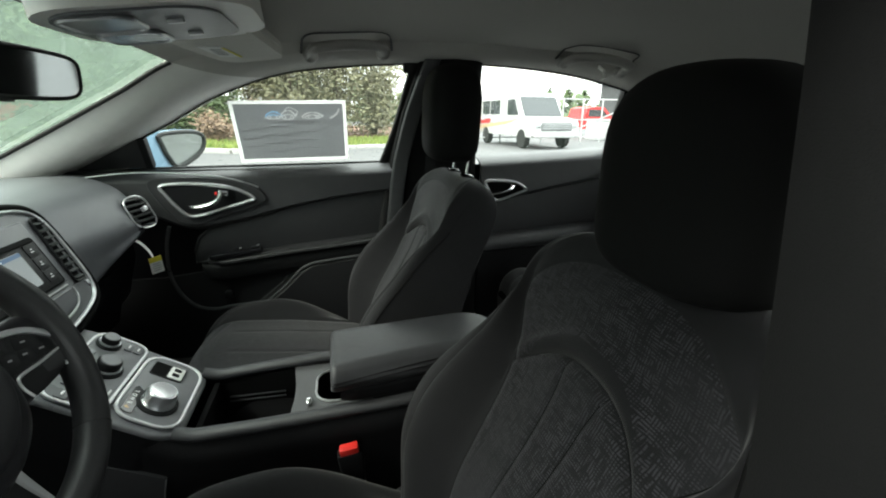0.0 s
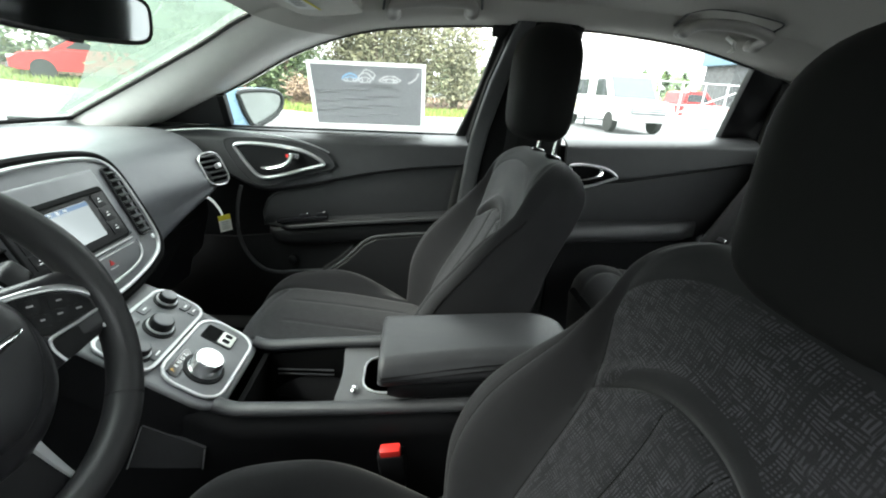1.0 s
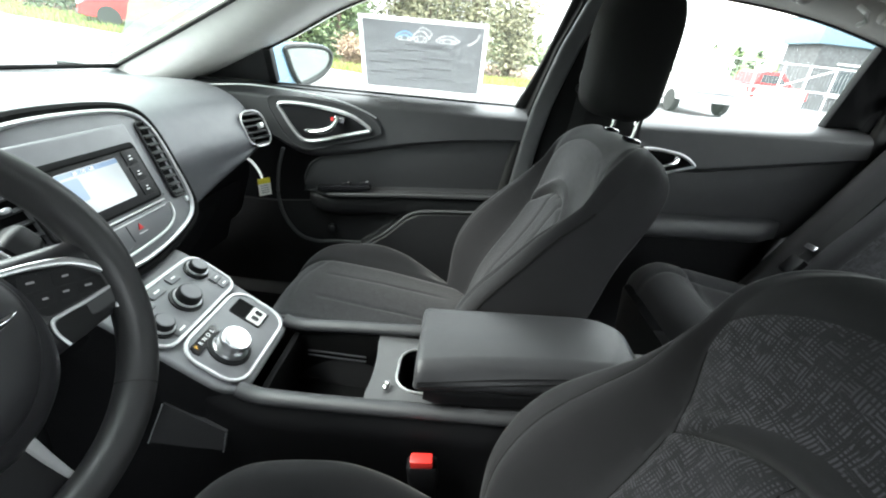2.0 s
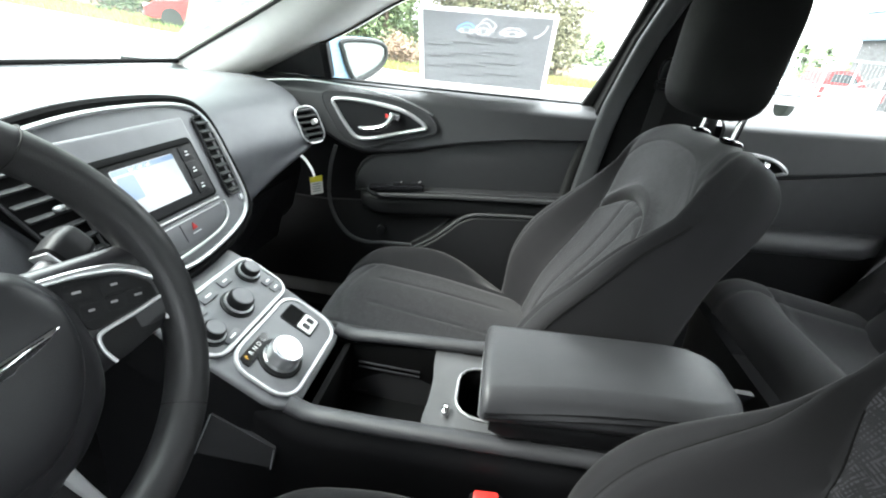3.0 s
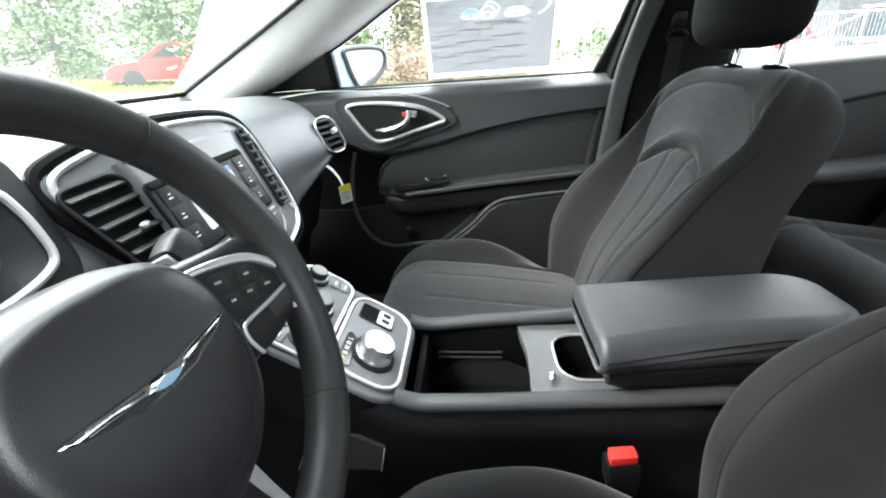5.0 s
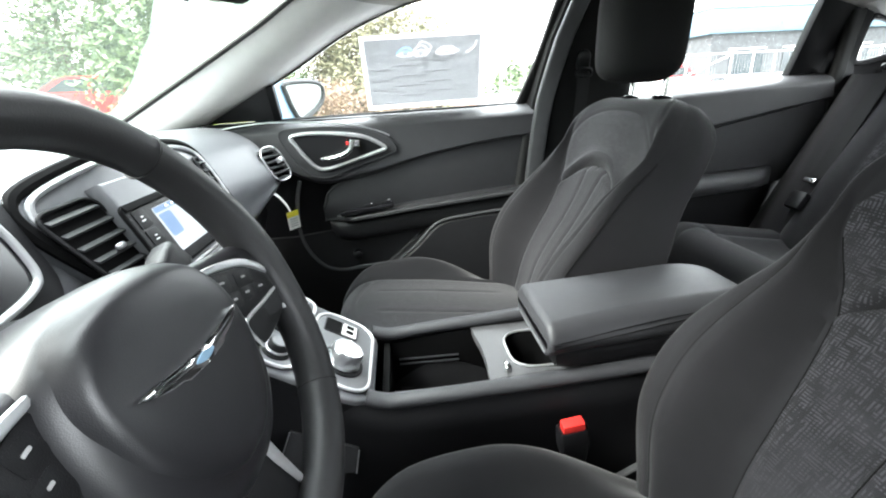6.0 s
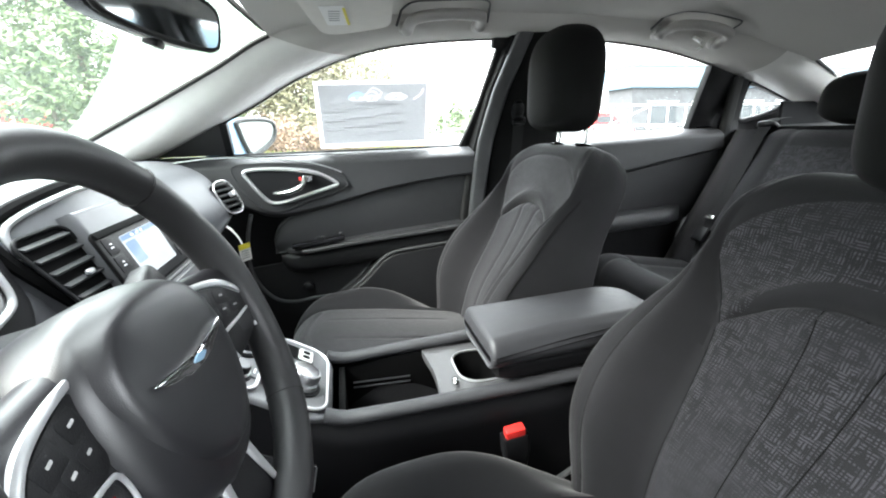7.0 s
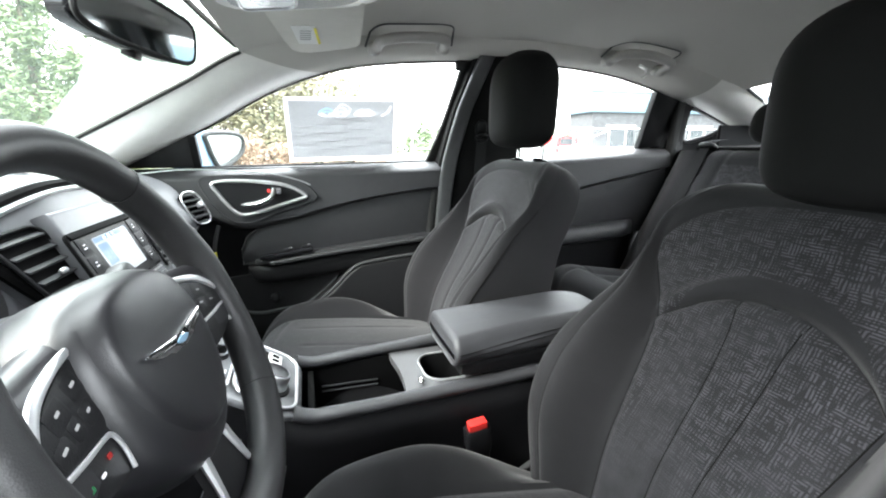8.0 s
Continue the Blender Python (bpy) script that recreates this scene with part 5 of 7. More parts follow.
part("column_cover", loft([[on_hub(x, y, z) for x, y in rounded(w, h, 0.03, 5)] for w, h, z in ((0.13, 0.14, -0.04), (0.14, 0.16, -0.10), (0.15, 0.17, -0.20))]), HARD, wheel, "black column cover")

# plain winged badge: each wing a swept blade with a folded ridge
for s in (-1, 1):
    wing = [(0.0, 0.0052), (0.018, 0.0062), (0.040, 0.0085), (0.060, 0.0105), (0.0640, 0.0095), (0.053, 0.0035), (0.040, -0.0005), (0.029, -0.0022), (0.024, -0.0050), (0.011, -0.0058), (0.0, -0.0068)]
    part("badge_wing", prism([(x * s, y) for x, y in (wing if s > 0 else wing[::-1])], 0.004, 0.0014, m=HM @ pose(0, -0.001, 0.0490, 0, 0, 0)), CHROME, wheel, "chrome badge wing")
    for y0, y1 in ((0.0035, 0.0066), (0.0005, 0.0036)):
        part("wing_line", tube([HM @ Vector((0.016 * s, -0.001 + y0, 0.0532)), HM @ Vector((0.050 * s, -0.001 + y1 + 0.0008, 0.0530))], 0.0006, 5), GLOSS, wheel, "dark line in the wing")
part("badge_core", prism([(p.x, p.y) for p in resample([(-0.011, 0.0, 0), (0, 0.0030, 0), (0.011, 0.0, 0), (0, -0.0030, 0)], 24, True)], 0.0012, m=HM @ pose(0, -0.0015, 0.0527)), BODYBLUE, wheel, "blue badge core")

# side spokes with switch pods
for s in (-1, 1):
    rings = []
    for t in np.linspace(0, 1, 12):
        x = lerp(0.050, 0.176, t)
        hi, lo = lerp(0.056, 0.044, t), lerp(-0.060, -0.042, t)
        z = lerp(0.006, 0.024, t ** 2)
        rings.append([on_hub(s * x, (hi + lo) / 2 + y, z + d) for y, d in rounded(hi - lo, 0.036, 0.0165, 6)])
    part("spoke", loft(rings), HUB, wheel, "black side spoke")
    QM = HM @ pose(s * 0.12, 0, 0.0300, 0, -8 * s, 0)

    def on_pod(pts, n, closed=True, s=s):
        return [(s * (p.x - 0.12), p.y) for p in resample([(x, y, 0) for x, y in pts], n, closed)]

    def turned(pts, s=s):
        return pts if s > 0 else pts[::-1]

    upper = on_pod([(0.084, 0.036), (0.112, 0.031), (0.140, 0.021), (0.160, 0.003), (0.164, -0.010), (0.150, -0.012), (0.120, -0.013), (0.100, -0.0135), (0.092, -0.004), (0.086, 0.016)], 48)
    part("switch_pod", prism(turned(upper), 0.008, 0.0015, m=QM @ pose(0, 0, -0.006)), HARD, wheel, "smooth black switch pod")
    low_pod = on_pod([(0.104, -0.020), (0.130, -0.019), (0.154, -0.018), (0.160, -0.026), (0.152, -0.038), (0.128, -0.045), (0.104, -0.047), (0.098, -0.034)], 40)
    part("lower_pod", prism(turned(low_pod), 0.008, 0.0015, m=QM @ pose(0, 0, -0.008)), HARD, wheel, "smooth black lower pod")
    outer = [QM @ Vector((x, y, 0.0012)) for x, y in on_pod([(0.080, 0.041), (0.112, 0.036), (0.143, 0.026), (0.166, 0.006), (0.172, -0.010), (0.166, -0.026), (0.158, -0.038)], 36, False)]
    part("pod_trim", tube(outer, [0.0030 + 0.0018 * math.sin(math.pi * i / 36) for i in range(37)], 8, flat=0.7, up=HM.to_3x3() @ Vector((0, 0, 1))), SATIN, wheel, "satin silver pod trim")
    strip_ = [QM @ Vector((x, y, 0.0014)) for x, y in on_pod([(0.164, -0.0135), (0.135, -0.0160), (0.108, -0.0170), (0.098, -0.020), (0.096, -0.032), (0.100, -0.047)], 30, False)]
    part("pod_strip", tube(strip_, 0.0020, 8, flat=0.7, up=HM.to_3x3() @ Vector((0, 0, 1))), SATIN, wheel, "satin silver strip across the pod")
    for bx, by, w, h, mw in ((0.101, 0.022, 0.020, 0.016, 0.007), (0.130, 0.015, 0.024, 0.016, 0.006), (0.104, 0.003, 0.018, 0.014, 0.005), (0.123, 0.001, 0.014, 0.014, 0.006), (0.144, -0.003, 0.020, 0.013, 0.007)):
        part("wheel_button", prism(rounded(w, h, 0.003), 0.0005, 0.0002, m=QM @ pose(s * (bx - 0.12), by, 0.0018, 0, 0, -12 * s)), HARD, wheel)
        part("button_mark", prism(rounded(mw, 0.0022, 0.0008), 0.0003, m=QM @ pose(s * (bx - 0.12), by + 0.001, 0.0024, 0, 0, -12 * s)), MARK, wheel, "small white switch symbol")
    if s < 0:
        part("phone_mark", prism(rounded(0.006, 0.0035, 0.001), 0.0004, m=QM @ pose(0.008, -0.027, 0.0002)), REDLAMP, wheel, "red call mark")
        part("phone_mark", prism(rounded(0.006, 0.0035, 0.001), 0.0004, m=QM @ pose(-0.024, -0.030, 0.0002)), GREENLAMP, wheel, "green call mark")
        part("voice_mark", prism(rounded(0.006, 0.0022, 0.001), 0.0004, m=QM @ pose(-0.008, -0.031, 0.0002)), WHITE, wheel, "small white switch symbol")
# lower spoke: dark infill in a narrow silver frame
plate = [(-0.026, -0.096), (0.026, -0.096), (0.033, -0.140), (0.038, -0.172), (-0.038, -0.172), (-0.033, -0.140)]
part("lower_spoke", prism(plate[::-1], 0.012, 0.003, m=HM @ pose(0, 0, 0.010)), HARD, wheel, "black lower spoke")
for s in (-1, 1):
    path = resample([on_hub(s * x, y, 0.023) for x, y in ((0.027, -0.098), (0.031, -0.122), (0.036, -0.146), (0.040, -0.164), (0.034, -0.171), (0.016, -0.173), (0.0, -0.173))], 26)
    part("spoke_trim", tube(path, [0.0064 - 0.0034 * min(1, i / 12) for i in range(27)], 8, flat=0.7, up=HM.to_3x3() @ Vector((0, 0, 1))), SATIN, wheel, "satin silver spoke edge")

# column stalk on the right
stalk = thing("column_stalk", "black wiper stalk with white markings", "column stalk")
sp = [Vector((-0.468, -0.318, 0.882)), Vector((-0.480, -0.262, 0.912)), Vector((-0.486, -0.214, 0.932))]
# the glare on the black stem is put into its grey colour
part("stem", tube(resample(sp, 12), [0.0135 - 0.0002 * i for i in range(13)], 14, flat=0.85), STRIP, stalk, "tapered stem, black lifted to grey as its glare")
ex = (sp[2] - sp[1]).normalized()
KM = frame_of(sp[2], ex, WM.to_3x3() @ Vector((0, 1, 0)))
part("knob", loft([[KM @ Vector((x, y, z)) for y, z in rounded(w, h, 0.008, 4)] for x, w, h in ((0.0, 0.028, 0.024), (0.003, 0.034, 0.030), (0.018, 0.036, 0.031), (0.034, 0.034, 0.028), (0.038, 0.028, 0.022))]), HARD, stalk, "black twist knob")
part("knob_collar", box((0.004, 0.029, 0.026), KM @ pose(-0.002, 0, 0), 0.002), SATIN, stalk)
for k in range(3):
    part("stalk_mark", prism(rounded(0.006, 0.002, 0.0008), 0.0004, m=KM @ pose(-0.034 + 0.009 * k, 0.003 * (k % 2), 0.0114)), WHITE, stalk, "white printed mark")

# ---------------------------------------------------------------- centre console
con = thing("centre_console", "black centre console with silver-framed controls and open tray", "centre console")
SLOPE = math.atan(0.63)
# panel plane: local x across (y of the car), local y forward-up the slope, z out
PM = frame_of((-0.400, 0.010, 0.7105), (0, 1, 0), (-math.cos(SLOPE), 0, math.sin(SLOPE)))


def con_half(x):
    return line([(-0.66, 0.110), (-0.52, 0.108), (-0.40, 0.107), (-0.32, 0.112), (-0.20, 0.118), (0.05, 0.122), (0.35, 0.125)], x)


def con_top(x):
    return line([(-0.66, 0.84), (-0.56, 0.80), (-0.48, 0.757), (-0.32, 0.657), (-0.29, 0.650), (-0.10, 0.660), (0.10, 0.672), (0.40, 0.672)], x)


for s in (-1, 1):
    def side(u, v, s=s):
        x = lerp(-0.66, 0.42, u)
        top = con_top(x) - 0.006
        half = con_half(x)
        z = lerp(0.30, top, v)
        y = half - 0.012 * math.sin(math.pi * min(1, v * 1.1)) + 0.012 * (1 - v)
        if v > 0.9:
            y -= 0.014 * ((v - 0.9) / 0.1) ** 2
        return Vector((x, 0.012 + s * y, z))
    part("side_panel", slab(side, 50, 24, (0, -0.012 * s, 0)), HARD, con, "hard black console side")
    rail_pts = [Vector((x, 0.012 + s * (con_half(x) - 0.015), con_top(x) + 0.004)) for x in np.linspace(-0.325, 0.41 if s < 0 else 0.27, 44)]
    part("rail", tube(rail_pts, 0.0145, 12, flat=0.8), SOFT, con, "soft black tray rail")
# carpet-edged kick panel low on the driver's side
part("kick_panel", slab(lambda u, v: Vector((lerp(lerp(-0.478, -0.439, v), lerp(-0.352, -0.343, v), u), -0.101, lerp(lerp(0.540, 0.631, v), lerp(0.539, 0.583, v), u))), 6, 4, (0, 0.010, 0)), DOORSKIN, con, "dark grey kick panel")
for x0, z0, x1, z1 in ((-0.439, 0.631, -0.478, 0.540), (-0.343, 0.583, -0.352, 0.539)):
    part("kick_edge", tube([(x0, -0.103, z0), (x1, -0.103, z1)], 0.0012, 6), SATIN, con, "thin bright edge of the kick panel")
# rounded rectangles with enough points at the straight runs
def rect_pts(x0, x1, y0, y1, r):
    w, h = x1 - x0, y1 - y0
    pts = rounded(w, h, r, 4)
    out = []
    for a, b in zip(pts, pts[1:] + pts[:1]):
        out.append(a)
        if math.dist(a, b) > 0.02:
            out += [(lerp(a[0], b[0], k / 6), lerp(a[1], b[1], k / 6)) for k in range(1, 6)]
    return [((x0 + x1) / 2 + x, (y0 + y1) / 2 + y) for x, y in out]


# sloping block that carries the control panels
part("control_top", prism(rect_pts(-0.112, 0.112, -0.104, 0.175, 0.046), 0.009, 0.005, 3, m=PM @ pose(0, 0, -0.0095)), GREY, con, "graphite sloping control top")
part("control_block", prism(rect_pts(-0.108, 0.108, -0.100, 0.170, 0.046), 0.090, m=PM @ pose(0, 0, -0.0997)), HARD, con, "hard black block under the controls")


def straight_ring(pts, z):
    return [PM @ Vector((x, y, z)) for x, y in pts]


def control_panel(name, x0, x1, y0, y1, r):
    pts = rect_pts(x0, x1, y0, y1, r)
    part(name, prism(pts, 0.004, 0.0015, m=PM @ pose(0, 0, 0.001)), GREY, con, "graphite control panel")
    part("panel_frame", tube(straight_ring(pts, 0.005), 0.0032, 8, True, flat=0.8, up=PM.to_3x3() @ Vector((0, 0, 1))), SATIN, con, "satin silver frame")


control_panel("shift_panel", -0.097, 0.096, -0.090, 0.018, 0.034)
control_panel("climate_panel", -0.105, 0.110, 0.027, 0.122, 0.024)


def knob(x, y, r, h, mat, name, label, cap=None):
    k = part(name, lathe([(r * 1.10, 0.0), (r * 1.08, h * 0.18), (r * 1.0, h * 0.26), (r * 0.97, h * 0.85), (r * 0.86, h), (0, h)], 32, PM @ pose(x, y, 0.005)), mat, con, label)
    part("knob_base", lathe([(r * 1.35, 0.0), (r * 1.32, 0.004), (r * 1.1, 0.006), (0, 0.006)], 32, PM @ pose(x, y, 0.0035)), HARD, con)
    if cap:
        part("cap", lathe([(r * 0.80, 0), (r * 0.78, 0.0012), (0, 0.0014)], 28, PM @ pose(x, y, 0.005 + h)), cap, k)
    return k


knob(-0.038, -0.040, 0.0270, 0.028, STEEL, "shift_knob", "satin silver rotary shift knob", CHROME)
knob(0.004, 0.066, 0.0205, 0.022, HARD, "fan_dial", "black dial with silver ring", GREY)
knob(0.078, 0.094, 0.0165, 0.018, HARD, "temperature_dial", "black dial with silver ring", GREY)
knob(-0.072, 0.060, 0.0165, 0.018, HARD, "temperature_dial", "black dial with silver ring", GREY)
for x, y, r in ((0.004, 0.066, 0.0205), (0.078, 0.094, 0.0165), (-0.072, 0.060, 0.0165)):
    part("dial_ring", tube([PM @ Vector((x + r * 1.02 * math.cos(t), y + r * 1.02 * math.sin(t), 0.0115)) for t in (k * math.pi / 16 for k in range(32))], 0.0022, 6, True, up=PM.to_3x3() @ Vector((0, 0, 1))), SATIN, con, "silver dial ring")
for x, y, w, h in ((-0.018, 0.106, 0.034, 0.016), (0.028, 0.108, 0.026, 0.016), (0.088, 0.060, 0.024, 0.014), (0.088, 0.043, 0.024, 0.014), (-0.055, 0.036, 0.034, 0.012), (-0.088, 0.092, 0.024, 0.018), (-0.054, 0.098, 0.026, 0.018)):
    part("control_button", prism(rounded(w, h, 0.003), 0.004, 0.001, m=PM @ pose(x, y, 0.004)), GREY, con)
    part("button_mark", prism(rounded(w * 0.4, 0.003, 0.001), 0.0005, m=PM @ pose(x, y, 0.0082)), WHITE, con)
# gear display with its letters
disp = part("gear_display", prism([(-0.036, -0.010), (0.026, -0.008), (0.036, 0.004), (0.030, 0.009), (-0.032, 0.009), (-0.037, 0.0)], 0.0025, m=PM @ pose(-0.048, -0.002, 0.0045, 0, 0, 0)), GLOSS, con, "black gear display")
for k, ch in enumerate("PRNDL"):
    fd = bpy.data.curves.new("letter", "FONT")
    fd.body, fd.size, fd.extrude, fd.align_x, fd.align_y = ch, 0.0100, 0.0002, "CENTER", "CENTER"
    tmp = new("tmp_letter", fd)
    dg = bpy.context.evaluated_depsgraph_get()
    me = bpy.data.meshes.new_from_object(tmp.evaluated_get(dg))
    bpy.data.objects.remove(tmp)
    me.materials.clear()
    me.materials.append(AMBER if ch == "P" else WHITE)
    me.transform(PM @ pose(-0.073 + 0.0112 * k, -0.001, 0.0072))
    lt = new("letter", me)
    lt.parent = disp
# cubby beside the shifter with outlets
part("cubby_rim", prism(rounded(0.044, 0.062, 0.005), 0.003, 0.001, m=PM @ pose(0.056, -0.028, 0.0035)), HARD, con)
# the cubby's shaded depth is a flat near-black plate
part("cubby", prism(rounded(0.038, 0.028, 0.004), 0.001, m=PM @ pose(0.056, -0.013, 0.0063)), PIT, con, "flat dark plate drawn as the shaded cubby opening")
part("socket_plate", prism(rounded(0.037, 0.027, 0.004), 0.003, 0.001, m=PM @ pose(0.056, -0.043, 0.0060)), CARDW, con, "pale socket plate")
for dx in (-0.008, 0.008):
    part("socket", prism(rounded(0.010, 0.014, 0.003), 0.001, m=PM @ pose(0.056 + dx, -0.043, 0.0090)), GLOSS, con)
# tray floor and inner walls, the hollow's shade put into their colour
part("tray_floor", box((0.24, 0.20, 0.01), pose(-0.20, 0.012, 0.520, 0, 0, 0), 0.003), PIT, con, "tray floor, near-black as a shaded hollow")
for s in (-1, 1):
    part("tray_wall", box((0.24, 0.006, 0.13), pose(-0.20, 0.012 + s * 0.096, 0.585), 0.002), PIT, con, "tray wall, near-black as a shaded hollow")
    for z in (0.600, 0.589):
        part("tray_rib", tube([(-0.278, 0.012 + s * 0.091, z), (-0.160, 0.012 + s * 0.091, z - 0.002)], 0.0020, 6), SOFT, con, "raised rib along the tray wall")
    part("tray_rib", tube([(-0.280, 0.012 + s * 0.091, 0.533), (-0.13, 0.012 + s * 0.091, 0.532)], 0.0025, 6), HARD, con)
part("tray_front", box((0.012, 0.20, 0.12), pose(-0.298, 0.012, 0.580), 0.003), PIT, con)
# cup holder plate round a deep well
well = rect_pts(-0.084, 0.024, -0.044, 0.070, 0.036)
n = len(well)
outer = []
for x, y in well:
    a = math.atan2(y - 0.013, x + 0.030)
    k = min(0.097 / max(1e-6, abs(math.cos(a))), 0.098 / max(1e-6, abs(math.sin(a))))
    ox, oy = -0.032 + k * math.cos(a), 0.013 + k * math.sin(a)
    outer.append((ox - (0.009 * ((oy - 0.005) / 0.09) ** 2 - 0.003 if ox < -0.12 else 0), oy))
rings = [[Vector((x, y, 0.640)) for x, y in outer], [Vector((x, y, 0.655)) for x, y in outer], [Vector((x, y, 0.656)) for x, y in well]]
part("cup_plate", loft(rings, caps=False), STRIP, con, "graphite cup holder plate", angle=25)
# the well's own shade is put into its near-black colour
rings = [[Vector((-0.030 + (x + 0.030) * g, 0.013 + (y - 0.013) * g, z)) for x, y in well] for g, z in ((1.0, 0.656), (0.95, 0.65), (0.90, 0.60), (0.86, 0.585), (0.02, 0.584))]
part("cup_well", loft(rings, caps=False), PIT, con, "deep cup well, coloured near-black for its shade")
part("cup_ring", tube([Vector((x, y, 0.6575)) for x, y in well], 0.0024, 8, True), SATIN, con, "silver cup ring")
part("latch_button", superround(0.013, 0.024, 0.016, pose(-0.097, -0.040, 0.660), nu=16, nv=10), CHROME, con, "small chrome release button")

# padded armrest lid
arm = thing("console_armrest", "padded black armrest lid with stitched edges on the console", "armrest")
rings = []
for i in range(41):
    u = 0.5 - 0.5 * math.cos(math.pi * i / 40)
    x = lerp(-0.050, 0.300, u)
    near, far = lerp(-0.106, -0.078, u), lerp(0.077, 0.082, u)
    end = min(1, u / 0.03, (1 - u) / 0.24)
    g = math.sqrt(max(0.0, 1 - (1 - end) ** 2))
    shut = 0.89 + 0.11 * g if u < 0.5 else 0.55 + 0.45 * g
    top, bot = 0.757 + 0.016 * u - (0.010 if u < 0.5 else 0.020) * (1 - g), 0.706 + 0.004 * u
    c, w = (near + far) / 2, (far - near)
    ring = []
    for px, pz in rounded(w * shut, (top - bot), 0.0245, 8):
        crown = 0.007 * (1 - (px / (w / 2)) ** 2) if pz > 0 else 0
        tuck = 0.009 * smooth01((pz + 0.002) / 0.016) * math.sin(math.pi * min(1, u * 1.15)) if px < -0.03 else 0
        ring.append(Vector((x, c + px + tuck, (top + bot) / 2 + pz + crown)))
    rings.append(ring)
part("lid", loft(rings), SOFT, arm, "soft black leatherette lid")
for s in (-1, 1):
    for dz, tuck in ((0.0, 0.0055), (-0.0075, 0.0015)):
        seam([Vector((lerp(-0.044, 0.27, i / 24), (lerp(-0.106, -0.079, i / 24) - 0.0004 + tuck * math.sin(math.pi * min(1, i / 21)) if s < 0 else lerp(0.0766, 0.0806, i / 24)), 0.738 + 0.016 * i / 24 + dz - 0.004 * math.cos(math.pi * i / 24))) for i in range(25)], HARD, arm, 0.0012)
part("lid_lip", tube([Vector((-0.0475, lerp(-0.088, 0.050, i / 8), 0.711)) for i in range(9)], 0.0035, 8), GREY, arm, "smooth grey lip under the lid")
rings = [[Vector((lerp(-0.034, 0.290, i / 16), -0.014 + 0.016 * i / 16 + px, 0.702 + pz)) for px, pz in rounded(0.172 * (1 - 0.06 * i / 16) * (0.90 if i in (0, 16) else 1.0), 0.034, 0.010, 4)] for i in range(17)]
part("lid_base", loft(rings), HARD, arm, "hard black lower half of the lid")
part("bin", box((0.31, 0.186, 0.18), pose(0.178, 0.0, 0.600), 0.012), HARD, arm, "hard black bin below")

# ---------------------------------------------------------------- seats
REC = radians(24)
SU, SN = Vector((math.sin(REC), 0, math.cos(REC))), Vector((-math.cos(REC), 0, math.sin(REC)))
SL = 0.605


def half_w(s):
    """Half the backrest's width: bulging bolsters, a notch, then the shoulder."""
    if s > 0.48:
        return 0.100 + 0.111 * math.sqrt(max(0.0, 1 - ((s - 0.48) / 0.125) ** 2.6))
    pts = [(0.0, 0.196), (0.06, 0.222), (0.13, 0.241), (0.21, 0.250), (0.28, 0.246), (0.34, 0.229), (0.38, 0.214), (0.42, 0.208), (0.48, 0.211)]
    return softline(pts + [(0.56, 0.211)], min(0.48, s), 0.035)


def seam_y(s):
    return min(half_w(s) * 0.93, softline([(0.0, 0.098), (0.20, 0.116), (0.34, 0.140), (0.38, 0.150), (0.415, 0.174), (0.45, 0.194), (0.50, 0.193), (0.56, 0.168), (0.605, 0.128)], s, 0.02))


def arch_s(y):
    return 0.345 + 0.082 * max(0.0, 1 - (abs(y) / 0.150) ** 2.3)


def roll_s(y):
    """The upper edge of the plain roll over the arch, running out at its ends."""
    return arch_s(y) + 0.001 + 0.034 * max(0.0, 1 - (abs(y) / 0.152) ** 4)


def cap_s(y):
    """The seam under the plain top, dropping to the sides."""
    return 0.560 - 0.075 * (abs(y) / 0.19) ** 3


